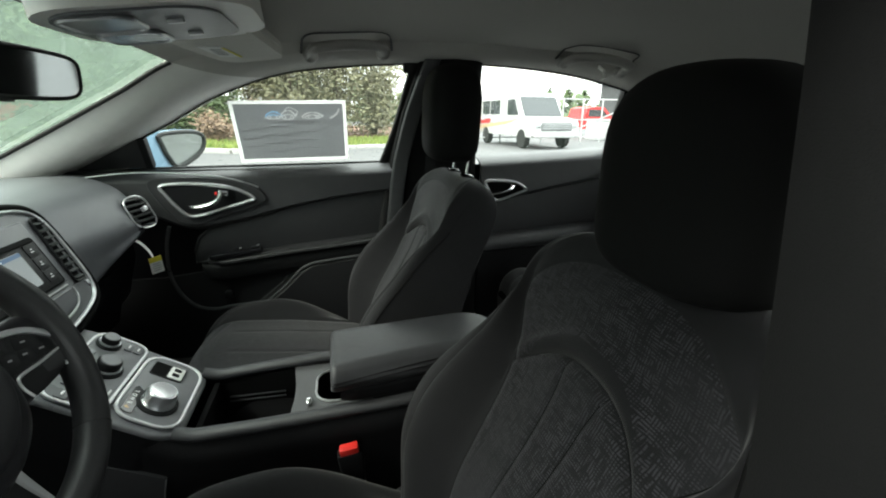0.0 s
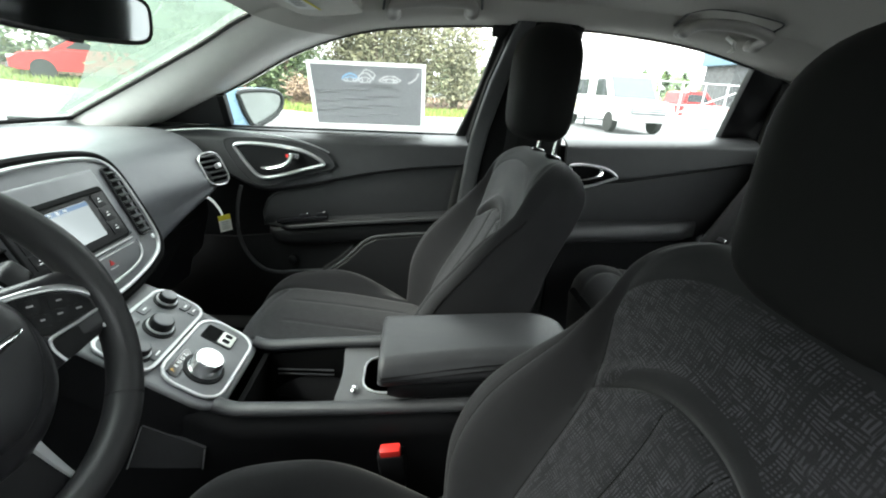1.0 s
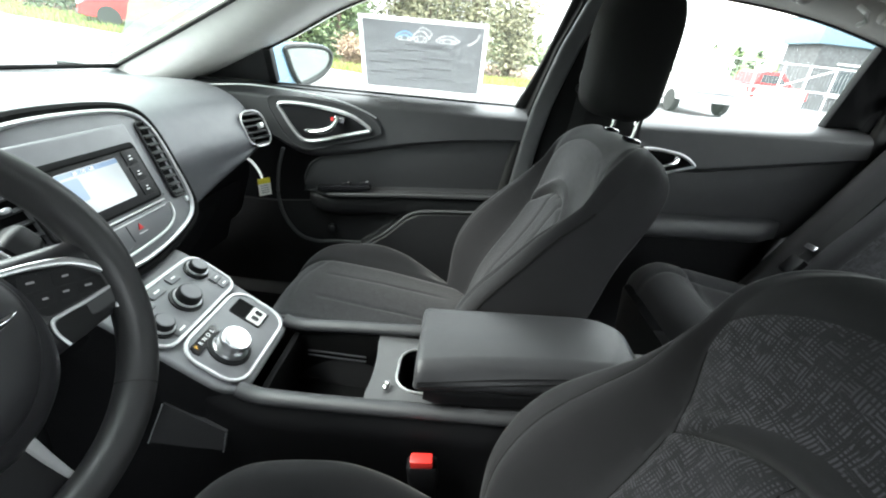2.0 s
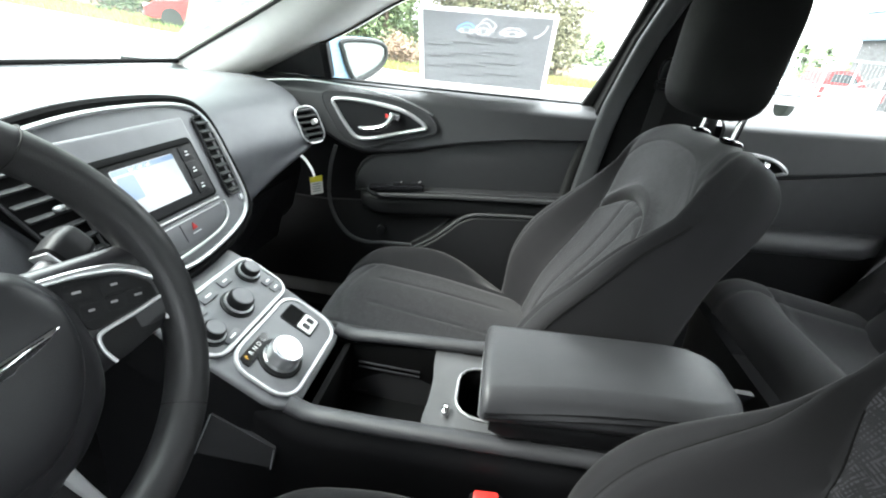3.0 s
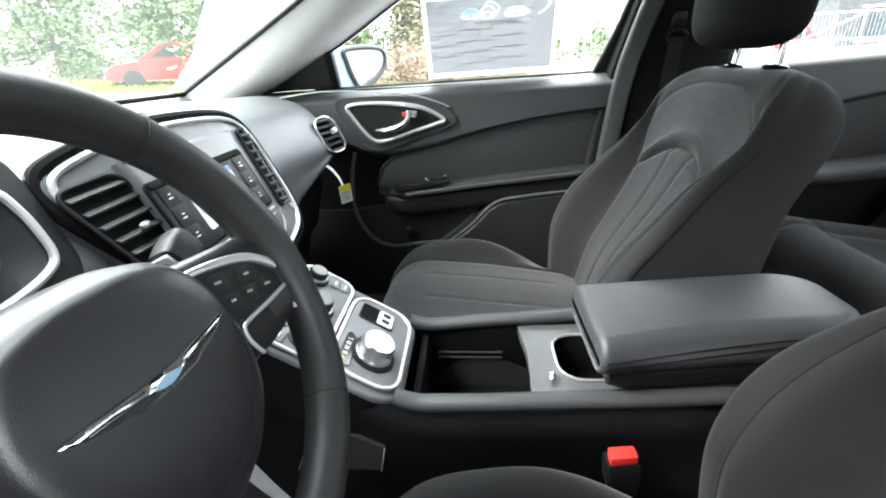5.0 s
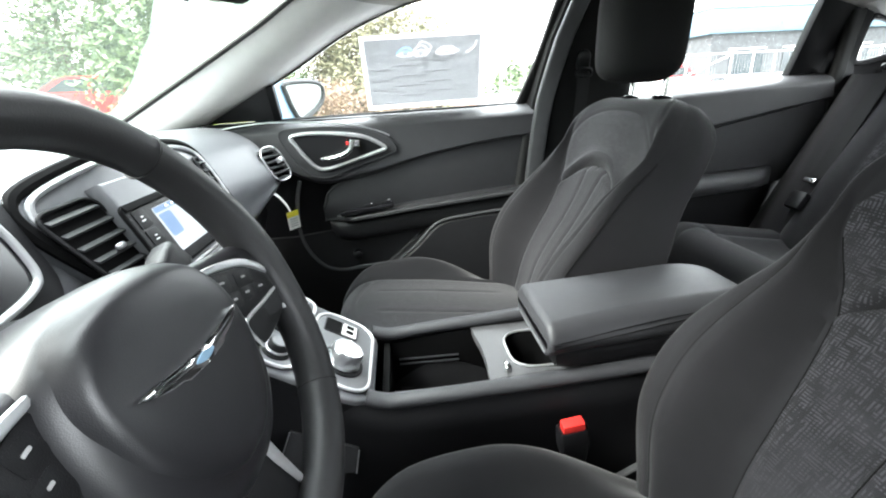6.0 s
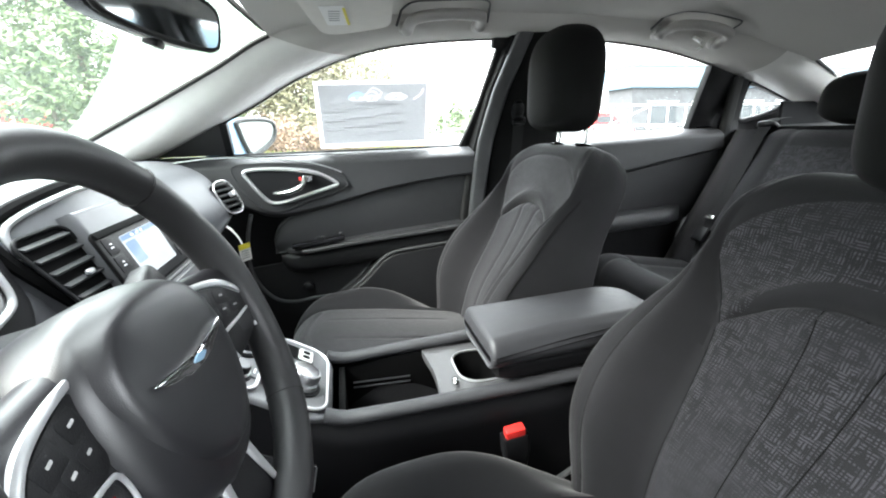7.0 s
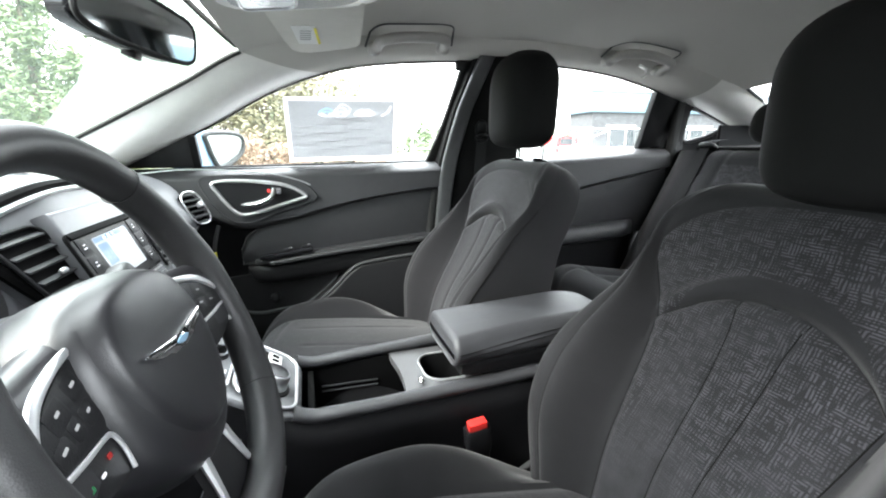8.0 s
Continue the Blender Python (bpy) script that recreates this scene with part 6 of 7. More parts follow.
def back_front(s, y):
    """Height of the backrest's front over its middle plane."""
    w, b = half_w(s), seam_y(s)
    a = abs(y)
    centre = 0.026 + 0.022 * math.exp(-((s - 0.16) / 0.12) ** 2) + 0.012 * smooth01((s - 0.45) / 0.08)
    bol = centre + softline([(0, 0.050), (0.12, 0.080), (0.25, 0.086), (0.36, 0.062), (0.46, 0.026), (0.54, 0.006), (0.61, 0.0)], s, 0.06)
    if a <= b:
        d = centre + 0.010 * (a / b) ** 4
    else:
        k = (a - b) / (w - b)
        d = lerp(centre + 0.010, bol, smooth01(k / 0.55)) if k < 0.55 else bol
        if k > 0.5:
            low = bol * softline([(0, 0.88), (0.28, 0.88), (0.40, 0.70), (0.50, 0.35), (0.61, 0.0)], s, 0.06)
            d = low + (d - low) * math.sqrt(max(0.0, 1 - ((k - 0.5) / 0.5) ** line([(0, 6.0), (0.34, 6.0), (0.46, 4.0), (0.61, 3.0)], s)))
    if a > b:
        k = (a - b) / (w - b)
        d -= 0.0028 * math.exp(-((k - 0.66) / 0.035) ** 2) * smooth01((0.44 - s) / 0.05)
    top = (s - (SL - 0.085)) / 0.085
    if top > 0:
        d = -0.025 + (d + 0.025) * math.sqrt(max(0.0, 1 - top ** 2.4))
    g = (0.0065 - 0.0045 * smooth01((s - 0.36) / 0.1)) * math.exp(-((a - b) / 0.008) ** 2)
    arch = arch_s(y)
    if a < b + 0.004:
        g += (0.007 * math.exp(-((s - arch) / 0.007) ** 2) - 0.006 * math.exp(-((s - arch - 0.022) / 0.014) ** 2)) * smooth01((0.150 - a) / 0.03)
        if s < arch:
            for r in (-0.24, 0.24):
                g += 0.0026 * math.exp(-((y - r * b) / 0.0065) ** 2)
            d += 0.004
        else:
            d += 0.010 * math.exp(-((s - arch - 0.03) / 0.02) ** 2) * 0.4
    g += 0.0012 * math.exp(-((s - cap_s(y)) / 0.005) ** 2) if a < b + 0.02 else 0
    return d - g * max(0.0, min(1.0, (SL - s) / 0.05))


def back_pt(base, s, y):
    return base + SU * s + Vector((0, y, 0)) + SN * back_front(s, y)


def build_seat(lift, aside=0.0, fore=0.0, cloth=WOVEN):
    seat = thing("front_seat", "black cloth bucket seat with crosshatch-woven centre panels", "car seat", group="front seats")
    base = Vector((0.0, 0.0, 0.0))
    uv_of = lambda s, y: (y, s)
    # bolsters
    for sgn in (-1, 1):
        def fs(u, v, sgn=sgn):
            s = SL * v
            b, w = seam_y(s), half_w(s)
            k = 1 - (1 - u) ** 1.7
            return s, sgn * lerp(b, w, k)
        part("backrest_bolster", patch(lambda u, v: back_pt(base, *fs(u, v)), 26, 80, uv=lambda u, v: uv_of(*fs(u, v))), PLAIN, seat, "plain black cloth side bolster")
    # centre, from below: woven insert ribs, plain arch band, woven shoulder, plain cap
    def strip(y0, y1, s0, s1, nu, nv, mat, name, label):
        def fs(u, v):
            yn = lerp(y0, y1, u)
            s_mid = 0.3
            for _ in range(4):
                y = yn * seam_y(s_mid)
                s_mid = lerp(s0(y), s1(y), v)
            return s_mid, yn * seam_y(s_mid)
        part(name, patch(lambda u, v: back_pt(base, *fs(u, v)), nu, nv, uv=lambda u, v: uv_of(*fs(u, v))), mat, seat, label)
    for y0, y1, nu in ((-1, -0.24, 28), (-0.24, 0.24, 18), (0.24, 1, 28)):
        strip(y0, y1, lambda y: 0.0, arch_s, nu, 70, cloth, "backrest_rib", "woven crosshatch cloth rib")
    strip(-1, 1, arch_s, roll_s, 60, 14, PLAIN, "arch_roll", "plain padded roll over the ribs")
    strip(-1, 1, roll_s, cap_s, 70, 34, cloth, "shoulder_panel", "woven crosshatch shoulder panel")
    strip(-1, 1, cap_s, lambda y: SL, 60, 30, PLAIN, "backrest_cap", "plain black cloth top")
    for r in (-0.24, 0.24):
        seam([back_pt(base, s, r * seam_y(s)) - SN * 0.0003 for s in np.linspace(0.02, arch_s(r * 0.14) - 0.002, 30)], PIT, seat, 0.0011, "seam")
    for sgn in (-1, 1):
        seam([back_pt(base, s, sgn * seam_y(s)) - SN * 0.0003 for s in np.linspace(0.02, 0.44, 36)], PIT, seat, 0.0011, "seam")
    seam([back_pt(base, arch_s(y), y) - SN * 0.0004 for y in np.linspace(-0.136, 0.136, 40)], PIT, seat, 0.0015, "seam")
    # shell behind
    def shell(u, v):
        s = SL * v
        w = half_w(s)
        a = math.pi * u
        d = -(0.098 - 0.018 * v) * (0.80 + 0.20 * math.sin(a) ** 0.5)
        top = (s - (SL - 0.07)) / 0.07
        if top > 0:
            d = -0.025 + (d + 0.025) * math.sqrt(max(0.0, 1 - top ** 2.4))
        return base + SU * s + Vector((0, -w * math.cos(a), 0)) + SN * d
    part("backrest_shell", patch(shell, 40, 60, uv=lambda u, v: (u * 0.5, v * 0.6)), PLAIN, seat, "plain black cloth back")
    for sgn in (-1, 1):
        def gusset(u, v, sgn=sgn):
            s = SL * v
            a, b2 = back_pt(base, s, sgn * half_w(s)), shell(1.0 if sgn > 0 else 0.0, v)
            return a.lerp(b2, u) + Vector((0, sgn * 0.007 * math.sin(math.pi * u), 0))
        part("backrest_side", patch(gusset, 12, 60, uv=lambda u, v: (u * 0.12, v * 0.6)), PLAIN, seat, "plain black cloth side panel")
    for sgn in (-1, 1):
        seam([base + SU * s + Vector((0, sgn * (half_w(s) - 0.001), 0)) + SN * (back_front(s, half_w(s)) + 0.001) for s in np.linspace(0.02, 0.47, 30)], BLACKCLOTH, seat, 0.0024, "piping")
        seam([back_pt(base, s, sgn * lerp(seam_y(s), half_w(s), 0.66)) for s in np.linspace(0.04, 0.42, 30)], BLACKCLOTH, seat, 0.0011, "bolster_seam")
    # cushion: x from front to rear, height over the pan
    CF, CR = -0.505, 0.055

    def cush_half(x):
        return softline([(CF - 0.03, 0.130), (CF, 0.160), (CF + 0.05, 0.212), (CF + 0.12, 0.240), (-0.25, 0.252), (-0.05, 0.245), (CR, 0.225)], x, 0.05)

    def cush_b(x):
        return line([(CF, 0.120), (CF + 0.10, 0.145), (-0.25, 0.150), (CR, 0.130)], x)

    def cush_z(x, y):
        w, b, a = cush_half(x), cush_b(x), abs(y)
        c = softline([(CF, 0.105), (-0.40, 0.112), (-0.20, 0.090), (-0.02, 0.065), (CR, 0.055)], x, 0.06)
        bol = c + softline([(CF, -0.004), (-0.40, 0.022), (-0.28, 0.044), (-0.20, 0.030), (-0.10, -0.018), (-0.02, -0.055), (CR, -0.075)], x, 0.06)
        if a <= b:
            z = c + 0.004 * math.cos(math.pi * y / b)
        else:
            k = (a - b) / (w - b)
            z = lerp(c, bol, smooth01(k / 0.5))
            if k > 0.5:
                z -= (bol + 0.055) * (1 - math.sqrt(max(0.0, 1 - ((k - 0.5) / 0.5) ** 2.6)))
        f = (CF + 0.10 - x) / 0.10
        if f > 0:
            z -= 0.10 * (1 - math.sqrt(max(0.0, 1 - f ** 2.2)))
        g = 0.0035 * math.exp(-((a - b) / 0.007) ** 2)
        if a < b:
            for r in (-0.4, 0.4):
                g += 0.0026 * math.exp(-((y - r * b * (1 + 0.35 * (x + 0.2))) / 0.004) ** 2) * smooth01((-0.06 - x) / 0.03) * smooth01((x + 0.40) / 0.03)
        g += 0.0030 * math.exp(-((x + 0.395 + 0.05 * (1 - (y / 0.16) ** 2)) / 0.005) ** 2) if a < b else 0
        return z - g

    for sgn in (-1, 1):
        part("cushion_bolster", patch(lambda u, v: Vector((lerp(CF, CR, v), sgn * lerp(cush_b(lerp(CF, CR, v)), cush_half(lerp(CF, CR, v)), 1 - (1 - u) ** 1.8), cush_z(lerp(CF, CR, v), lerp(cush_b(lerp(CF, CR, v)), cush_half(lerp(CF, CR, v)), 1 - (1 - u) ** 1.8)))), 24, 60, uv=lambda u, v: (0.3 + u * 0.1, v * 0.56)), PLAIN, seat, "plain black cloth cushion bolster")
    part("cushion_panel", patch(lambda u, v: Vector((lerp(CF, CR, v), lerp(-1, 1, u) * cush_b(lerp(CF, CR, v)), cush_z(lerp(CF, CR, v), lerp(-1, 1, u) * cush_b(lerp(CF, CR, v))))), 60, 90, uv=lambda u, v: (u * 0.3, 0.30 + v * 0.56)), LITWEAVE, seat, "woven crosshatch cushion panel")
    # skirt down from the cushion's edge
    outline = [(CF, y) for y in np.linspace(-cush_half(CF), cush_half(CF), 14)] + [(x, cush_half(x)) for x in np.linspace(CF, CR, 24)[1:]] + [(CR, y) for y in np.linspace(cush_half(CR), -cush_half(CR), 8)[1:]] + [(x, -cush_half(x)) for x in np.linspace(CR, CF, 24)[1:-1]]
    r0 = [Vector((x, y, cush_z(x, y) + 0.001)) for x, y in outline]
    r1 = [Vector((x * 1.0 + 0.004, y * 0.985, -0.075)) for x, y in outline]
    r2 = [Vector((x * 0.97, y * 0.95, -0.16)) for x, y in outline]
    part("cushion_skirt", loft([r0, r1, r2], caps=False), PLAIN, seat, "plain black cloth skirt")
    # hinge cover and side trim
    for sgn in (-1, 1):
        part("side_cover", prism([(p.x, p.y) for p in resample([(-0.36, -0.15, 0), (-0.30, -0.085, 0), (-0.05, -0.060, 0), (0.06, 0.03, 0), (0.10, 0.01, 0), (0.10, -0.15, 0)], 36, True)], 0.022, 0.006, 2, frame_of((0, sgn * 0.243 + (0.011 if sgn > 0 else -0.011), 0), (1, 0, 0), (0, 0, 1))), HARD, seat, "hard black hinge cover")
    for sgn in (-1, 1):
        part("hinge_trim", tube(resample([(-0.100, sgn * 0.250, -0.022), (-0.050, sgn * 0.252, 0.006), (0.0, sgn * 0.252, 0.030), (0.030, sgn * 0.250, 0.040)], 12), 0.006, 8, flat=0.6), STRIP, seat, "grey recliner trim")
        part("seat_rail", box((0.50, 0.03, 0.035), pose(-0.20, sgn * 0.18, -0.215), 0.005), SATIN, seat, "metal seat rail")
    part("seat_foot", box((0.46, 0.38, 0.07), pose(-0.20, 0, -0.170), 0.01), HARD, seat, "black seat frame")
    # head restraint on two posts
    hb = base + SU * SL
    for sgn in (-1, 1):
        p0 = hb + Vector((0.002, sgn * 0.067, -0.03))
        part("post", tube([p0, p0 + Vector((0.006, 0, 0.06)), p0 + Vector((0.018, 0, 0.13))], 0.0058, 12), CHROME, seat, "chrome head restraint post")
        part("post_guide", superround(0.034, 0.046, 0.012, Matrix.Translation(hb + Vector((0.003, sgn * 0.067, -0.003))) @ pose(0, 0, 0, 0, 10, 0), nu=20, nv=8), GLOSS, seat, "black post guide")
    rings = []
    NH, NA = 26, 44
    for i in range(1, NH):
        t = -1 + 2 * i / NH
        zz = math.copysign(1 - (1 - abs(t)) ** 2.0, t)
        cap = (1 - abs(zz) ** (7.0 if zz < 0 else 3.2)) ** (1 / 2.3)
        w = (0.123 + 0.002 * zz) * (0.15 + 0.85 * cap)
        dd = (0.065 + 0.002 * zz) * (0.10 + 0.90 * cap)
        ring = []
        for j in range(NA):
            a = 2 * math.pi * j / NA
            ca, sa = math.cos(a), math.sin(a)
            ring.append(Vector((dd * math.copysign(abs(ca) ** 0.75, ca) - 0.012 * (1 - (sa ** 2)), w * math.copysign(abs(sa) ** 0.66, sa), zz * 0.122)))
        rings.append(ring)
    bm = loft(rings)
    bm.transform(Matrix.Translation(hb + Vector((-fore, aside, 0.160 + lift))) @ pose(0, 0, 0, 0, 2, 0))
    layer = bm.loops.layers.uv.verify()
    for f in bm.faces:
        for loop in f.loops:
            loop[layer].uv = (loop.vert.co.y, loop.vert.co.z)
    part("headrest", bm, BLACKCLOTH, seat, "plain black cloth head restraint")
    return seat


passenger = build_seat(-0.010, 0.0, 0.016, LITWEAVE)
passenger.location = (0.063, 0.343, 0.505)
driver = build_seat(-0.062, -0.030, 0.008)
driver.location, driver.scale = (0.134, -0.387, 0.485), (1.0, 1.055, 1.0)
tagged(driver, "black cloth driver's seat with lowered head restraint and woven panels")

# driver's belt buckle beside the console
buckle = thing("belt_buckle", "black seat belt buckle with red release button", "belt buckle")
BM = frame_of((-0.022, -0.140, 0.600), (1, 0, 0.12), (-0.12, -0.12, 1))
part("housing", loft([[BM @ Vector((x, z, y)) for x, y in rounded(w, d, 0.006, 4)] for w, d, z in ((0.030, 0.020, -0.16), (0.034, 0.022, -0.06), (0.046, 0.026, -0.02), (0.046, 0.026, 0.012), (0.042, 0.022, 0.016))]), HARD, buckle, "black buckle body")
part("release_button", box((0.034, 0.020, 0.018), BM @ pose(0, 0.019, 0.001), 0.004), RED, buckle, "bright red release button")

# hang tag under the dash
tag = thing("hang_tag", "white and yellow hang tag on a strap", "hang tag")
part("strap", slab(lambda u, v: curve([(-0.590, 0.545, 0.858), (-0.575, 0.548, 0.845), (-0.560, 0.552, 0.82), (-0.553, 0.553, 0.800)], u) + Vector((0.0, 0.010 * v, 0.004 * v)), 10, 1, (0.001, 0, 0)), CARDW, tag, "white paper strap")
TM = frame_of((-0.548, 0.560, 0.778), (0.75, 0.64, 0.10), (0.05, -0.12, 1))
part("card", box((0.034, 0.052, 0.0012), TM, 0.0), CARDW, tag, "white card")
part("band", box((0.034, 0.016, 0.0016), TM @ pose(0, 0.018, 0.0)), YELLOW, tag, "yellow band")
for k in range(4):
    part("text_bar", box((0.022, 0.0016, 0.0004), TM @ pose(0, 0.004 - 0.007 * k, 0.0010)), GREY, tag)

# ---------------------------------------------------------------- rear bench
bench = thing("rear_bench", "black cloth rear bench seat with woven backrest panels", "rear seat")


def bench_cushion(u, v):
    x, y = lerp(0.56, 1.05, v), lerp(-0.66, 0.66, u)
    z = 0.640 - 0.08 * v
    f = (0.65 - x) / 0.09
    if f > 0:
        z -= 0.10 * (1 - math.sqrt(max(0, 1 - f ** 2)))
    for c in (-0.36, 0.36):
        z += 0.018 - 0.055 * math.exp(-((y - c) / 0.19) ** 4) * smooth01((x - 0.63) / 0.12)
        for e in (-0.20, 0.20):
            z -= 0.006 * math.exp(-((y - c - e) / 0.008) ** 2)
    e = (abs(y) - 0.60) / 0.06
    if e > 0:
        z -= 0.06 * (1 - math.sqrt(max(0, 1 - min(1, e) ** 2)))
    z -= 0.006 * math.exp(-((x - 0.70) / 0.007) ** 2)
    return Vector((x, y, z))


part("cushion", patch(bench_cushion, 120, 60, uv=lambda u, v: (u * 1.32, v * 0.54)), PLAIN, bench, "plain black cloth cushion")
part("cushion_front", patch(lambda u, v: Vector((0.56 + 0.02 * v, lerp(-0.66, 0.66, u), lerp(0.545, 0.33, v))), 20, 4, uv=lambda u, v: (u, v * 0.1)), PLAIN, bench)


def bench_back(u, v, lift=0.0):
    y, s = lerp(-0.62, 0.62, u), v * 0.66
    z, x = 0.50 + 0.60 * v, 0.925 + 0.315 * v
    d = 0.02
    for c in (-0.34, 0.34):
        d += 0.030 * (math.exp(-((abs(y - c) - 0.19) / 0.06) ** 2)) * math.exp(-((v - 0.4) / 0.4) ** 2)
        d -= 0.006 * math.exp(-((abs(y - c) - 0.15) / 0.006) ** 2)
    t = (v - 0.88) / 0.12
    if t > 0:
        d -= 0.10 * (1 - math.sqrt(max(0, 1 - t ** 2)))
    e = (abs(y) - 0.56) / 0.06
    if e > 0:
        d -= 0.08 * (1 - math.sqrt(max(0, 1 - min(1, e) ** 2)))
    return Vector((x - (d + lift) * 0.92, y, z + (d + lift) * 0.35))


part("backrest", patch(bench_back, 130, 60, uv=lambda u, v: (u * 1.24, v * 0.66)), PLAIN, bench, "plain black cloth backrest")
for c in (-0.34, 0.34):
    part("backrest_panel", patch(lambda u, v: bench_back((c + lerp(-0.142, 0.142, u) + 0.62) / 1.24, lerp(0.10, 0.86, v), 0.003), 24, 40, uv=lambda u, v: (u * 0.29, v * 0.5)), WOVEN, bench, "woven crosshatch back panel")
part("side_bolster", patch(lambda u, v: Vector((0.93 + 0.30 * v - 0.05 * math.sin(math.pi * u), lerp(0.55, 0.735, u), 0.50 + 0.575 * v)), 12, 24, uv=lambda u, v: (u * 0.16, v * 0.6)), PLAIN, bench, "plain black side bolster")
for c in (-0.34, 0.34):
    rr = part("rear_headrest", superround(0.10, 0.25, 0.155, pose(1.275, c, 1.165, 0, 14, 0), p=3.2, q=2.8), BLACKCLOTH, bench, "plain black cloth rear head restraint")

rbelt = thing("rear_seat_belt", "black rear seat belt with silver buckle tongue", "seat belt")
part("webbing", slab(lambda u, v: curve([(1.30, 0.600, 1.115), (1.205, 0.590, 1.088), (1.11, 0.580, 0.93), (0.995, 0.572, 0.72), (0.96, 0.565, 0.60)], u) + Vector((0, 0.045 * (v - 0.5), 0)), 24, 2, (-0.002, 0, 0)), WEBBING, rbelt, "black woven webbing")
part("belt_guide", superround(0.05, 0.075, 0.028, pose(1.215, 0.592, 1.088, 0, 25, 0), nu=20, nv=10), HARD, rbelt, "black belt guide")
part("tongue", box((0.008, 0.040, 0.016), pose(1.005, 0.575, 0.775, 0, 30, 0), 0.003), STEEL, rbelt, "silver belt tongue")
part("buckle", box((0.022, 0.050, 0.055), pose(0.975, 0.572, 0.715, 0, 30, 0), 0.006), HARD, rbelt, "black buckle body")

# ---------------------------------------------------------------- outdoors
def ground_z(x, y):
    """The lot climbs gently ahead of the car."""
    return 0.058 * max(0.0, min(-x - 1.5, 30.0))


ASPHALT = material("wet_asphalt", (0.070, 0.070, 0.072), 0.7, vary=0.3, scale=60, bump=0.5, bump_scale=300, big=0.25)
SOIL = material("bark_mulch", (0.14, 0.07, 0.04), 0.95, vary=0.4, scale=20, bump=0.6, bump_scale=60, big=0.8)
CONCRETE = material("concrete_kerb", (0.36, 0.35, 0.33), 0.85, vary=0.15, bump=0.3, bump_scale=200)
BARK = material("tree_bark", (0.10, 0.075, 0.055), 0.9, vary=0.3, scale=14, bump=0.6, bump_scale=40)
CONIFER = leaf_material("conifer_needles", (0.035, 0.060, 0.022), (0.11, 0.15, 0.055))
SHRUB = leaf_material("winter_shrub", (0.11, 0.10, 0.06), (0.24, 0.23, 0.13))
RUST = leaf_material("rust_shrub", (0.13, 0.075, 0.05), (0.22, 0.15, 0.09))
VANWHITE = material("van_white_paint", (0.42, 0.42, 0.42), 0.3, vary=0.06)
GOLD = material("tan_stripe", (0.45, 0.34, 0.18), 0.35, vary=0.05)
REDPAINT = material("red_paint", (0.50, 0.022, 0.025), 0.45, spec=0.3, vary=0.04)
DARKGLASS = material("dark_car_glass", (0.03, 0.035, 0.04), 0.06, vary=0.02)
FENCE = material("white_fence_paint", (0.45, 0.45, 0.45), 0.5, vary=0.08)
STONE = material("dark_stone_wall", (0.050, 0.051, 0.054), 0.9, vary=0.5, scale=7, bump=0.3, bump_scale=20)
WALLGREY = material("shade_block_grey", (0.045, 0.045, 0.047), 0.9, vary=0.2, scale=5, bump=0.3, bump_scale=20)
FASCIA = material("blue_fascia", (0.085, 0.14, 0.18), 0.5, vary=0.06, scale=2)

gx = sorted(set([-700, -350, -150, -80, -50, 25, 30, 45, 80, 150, 350, 700] + list(np.linspace(-34, 20, 55))))
gy = sorted(set([-700, -350, -150, -60, -30, -15, 45, 70, 150, 350, 700] + list(np.linspace(-8, 38, 24))))
bm = bmesh.new()
grid = [[bm.verts.new((x, y, ground_z(x, y))) for y in gy] for x in gx]
for i in range(len(gx) - 1):
    for j in range(len(gy) - 1):
        bm.faces.new((grid[i][j], grid[i + 1][j], grid[i + 1][j + 1], grid[i][j + 1]))
single("ground", bm, ASPHALT, "wet grey asphalt of the parking lot", "ground", kind="structure")


def verge_front(x):
    return line([(-30, 13.2), (-8, 12.6), (-3, 13.4), (1, 16.4), (4.0, 17.2)], x)


single("verge_soil", slab(lambda u, v: Vector((lerp(-32, 4.0, u), lerp(verge_front(lerp(-32, 4.0, u)) + 0.15, 34, v), ground_z(lerp(-32, 4.0, u), 0) + 0.07 + 0.35 * smooth01(v * 2) + 0.05 * noise.noise(Vector((u * 40, v * 20, 0))))), 60, 24, (0, 0, -0.2)), SOIL, "brown mulched planting bed beside the lot", "planting bed", kind="structure")
rng = random.Random(11)
verts, faces = [], []
for _ in range(16000):
    x = rng.uniform(-20, 4.0)
    y = verge_front(x) + 0.25 + 3.6 * rng.random() ** 1.2
    z = ground_z(x, y) + 0.06 + 0.1 * smooth01((y - verge_front(x)) / 6)
    a, h, w = rng.uniform(0, 6.28), rng.uniform(0.10, 0.26), rng.uniform(0.02, 0.05)
    k = len(verts)
    verts += [(x - w * math.cos(a), y - w * math.sin(a), z), (x + w * math.cos(a), y + w * math.sin(a), z), (x + rng.uniform(-0.06, 0.06), y + rng.uniform(-0.06, 0.06), z + h)]
    faces.append((k, k + 1, k + 2))
me = bpy.data.meshes.new("grass")
me.from_pydata(verts, [], faces)
me.materials.append(leaf_material("grass_leaf", (0.10, 0.17, 0.03), (0.26, 0.30, 0.07)))
tagged(new("grass", me), "bright green winter grass strip", "grass", kind="stuff")
kerb = thing("kerb", "low grey concrete kerb along the planting bed", "kerb", kind="structure")
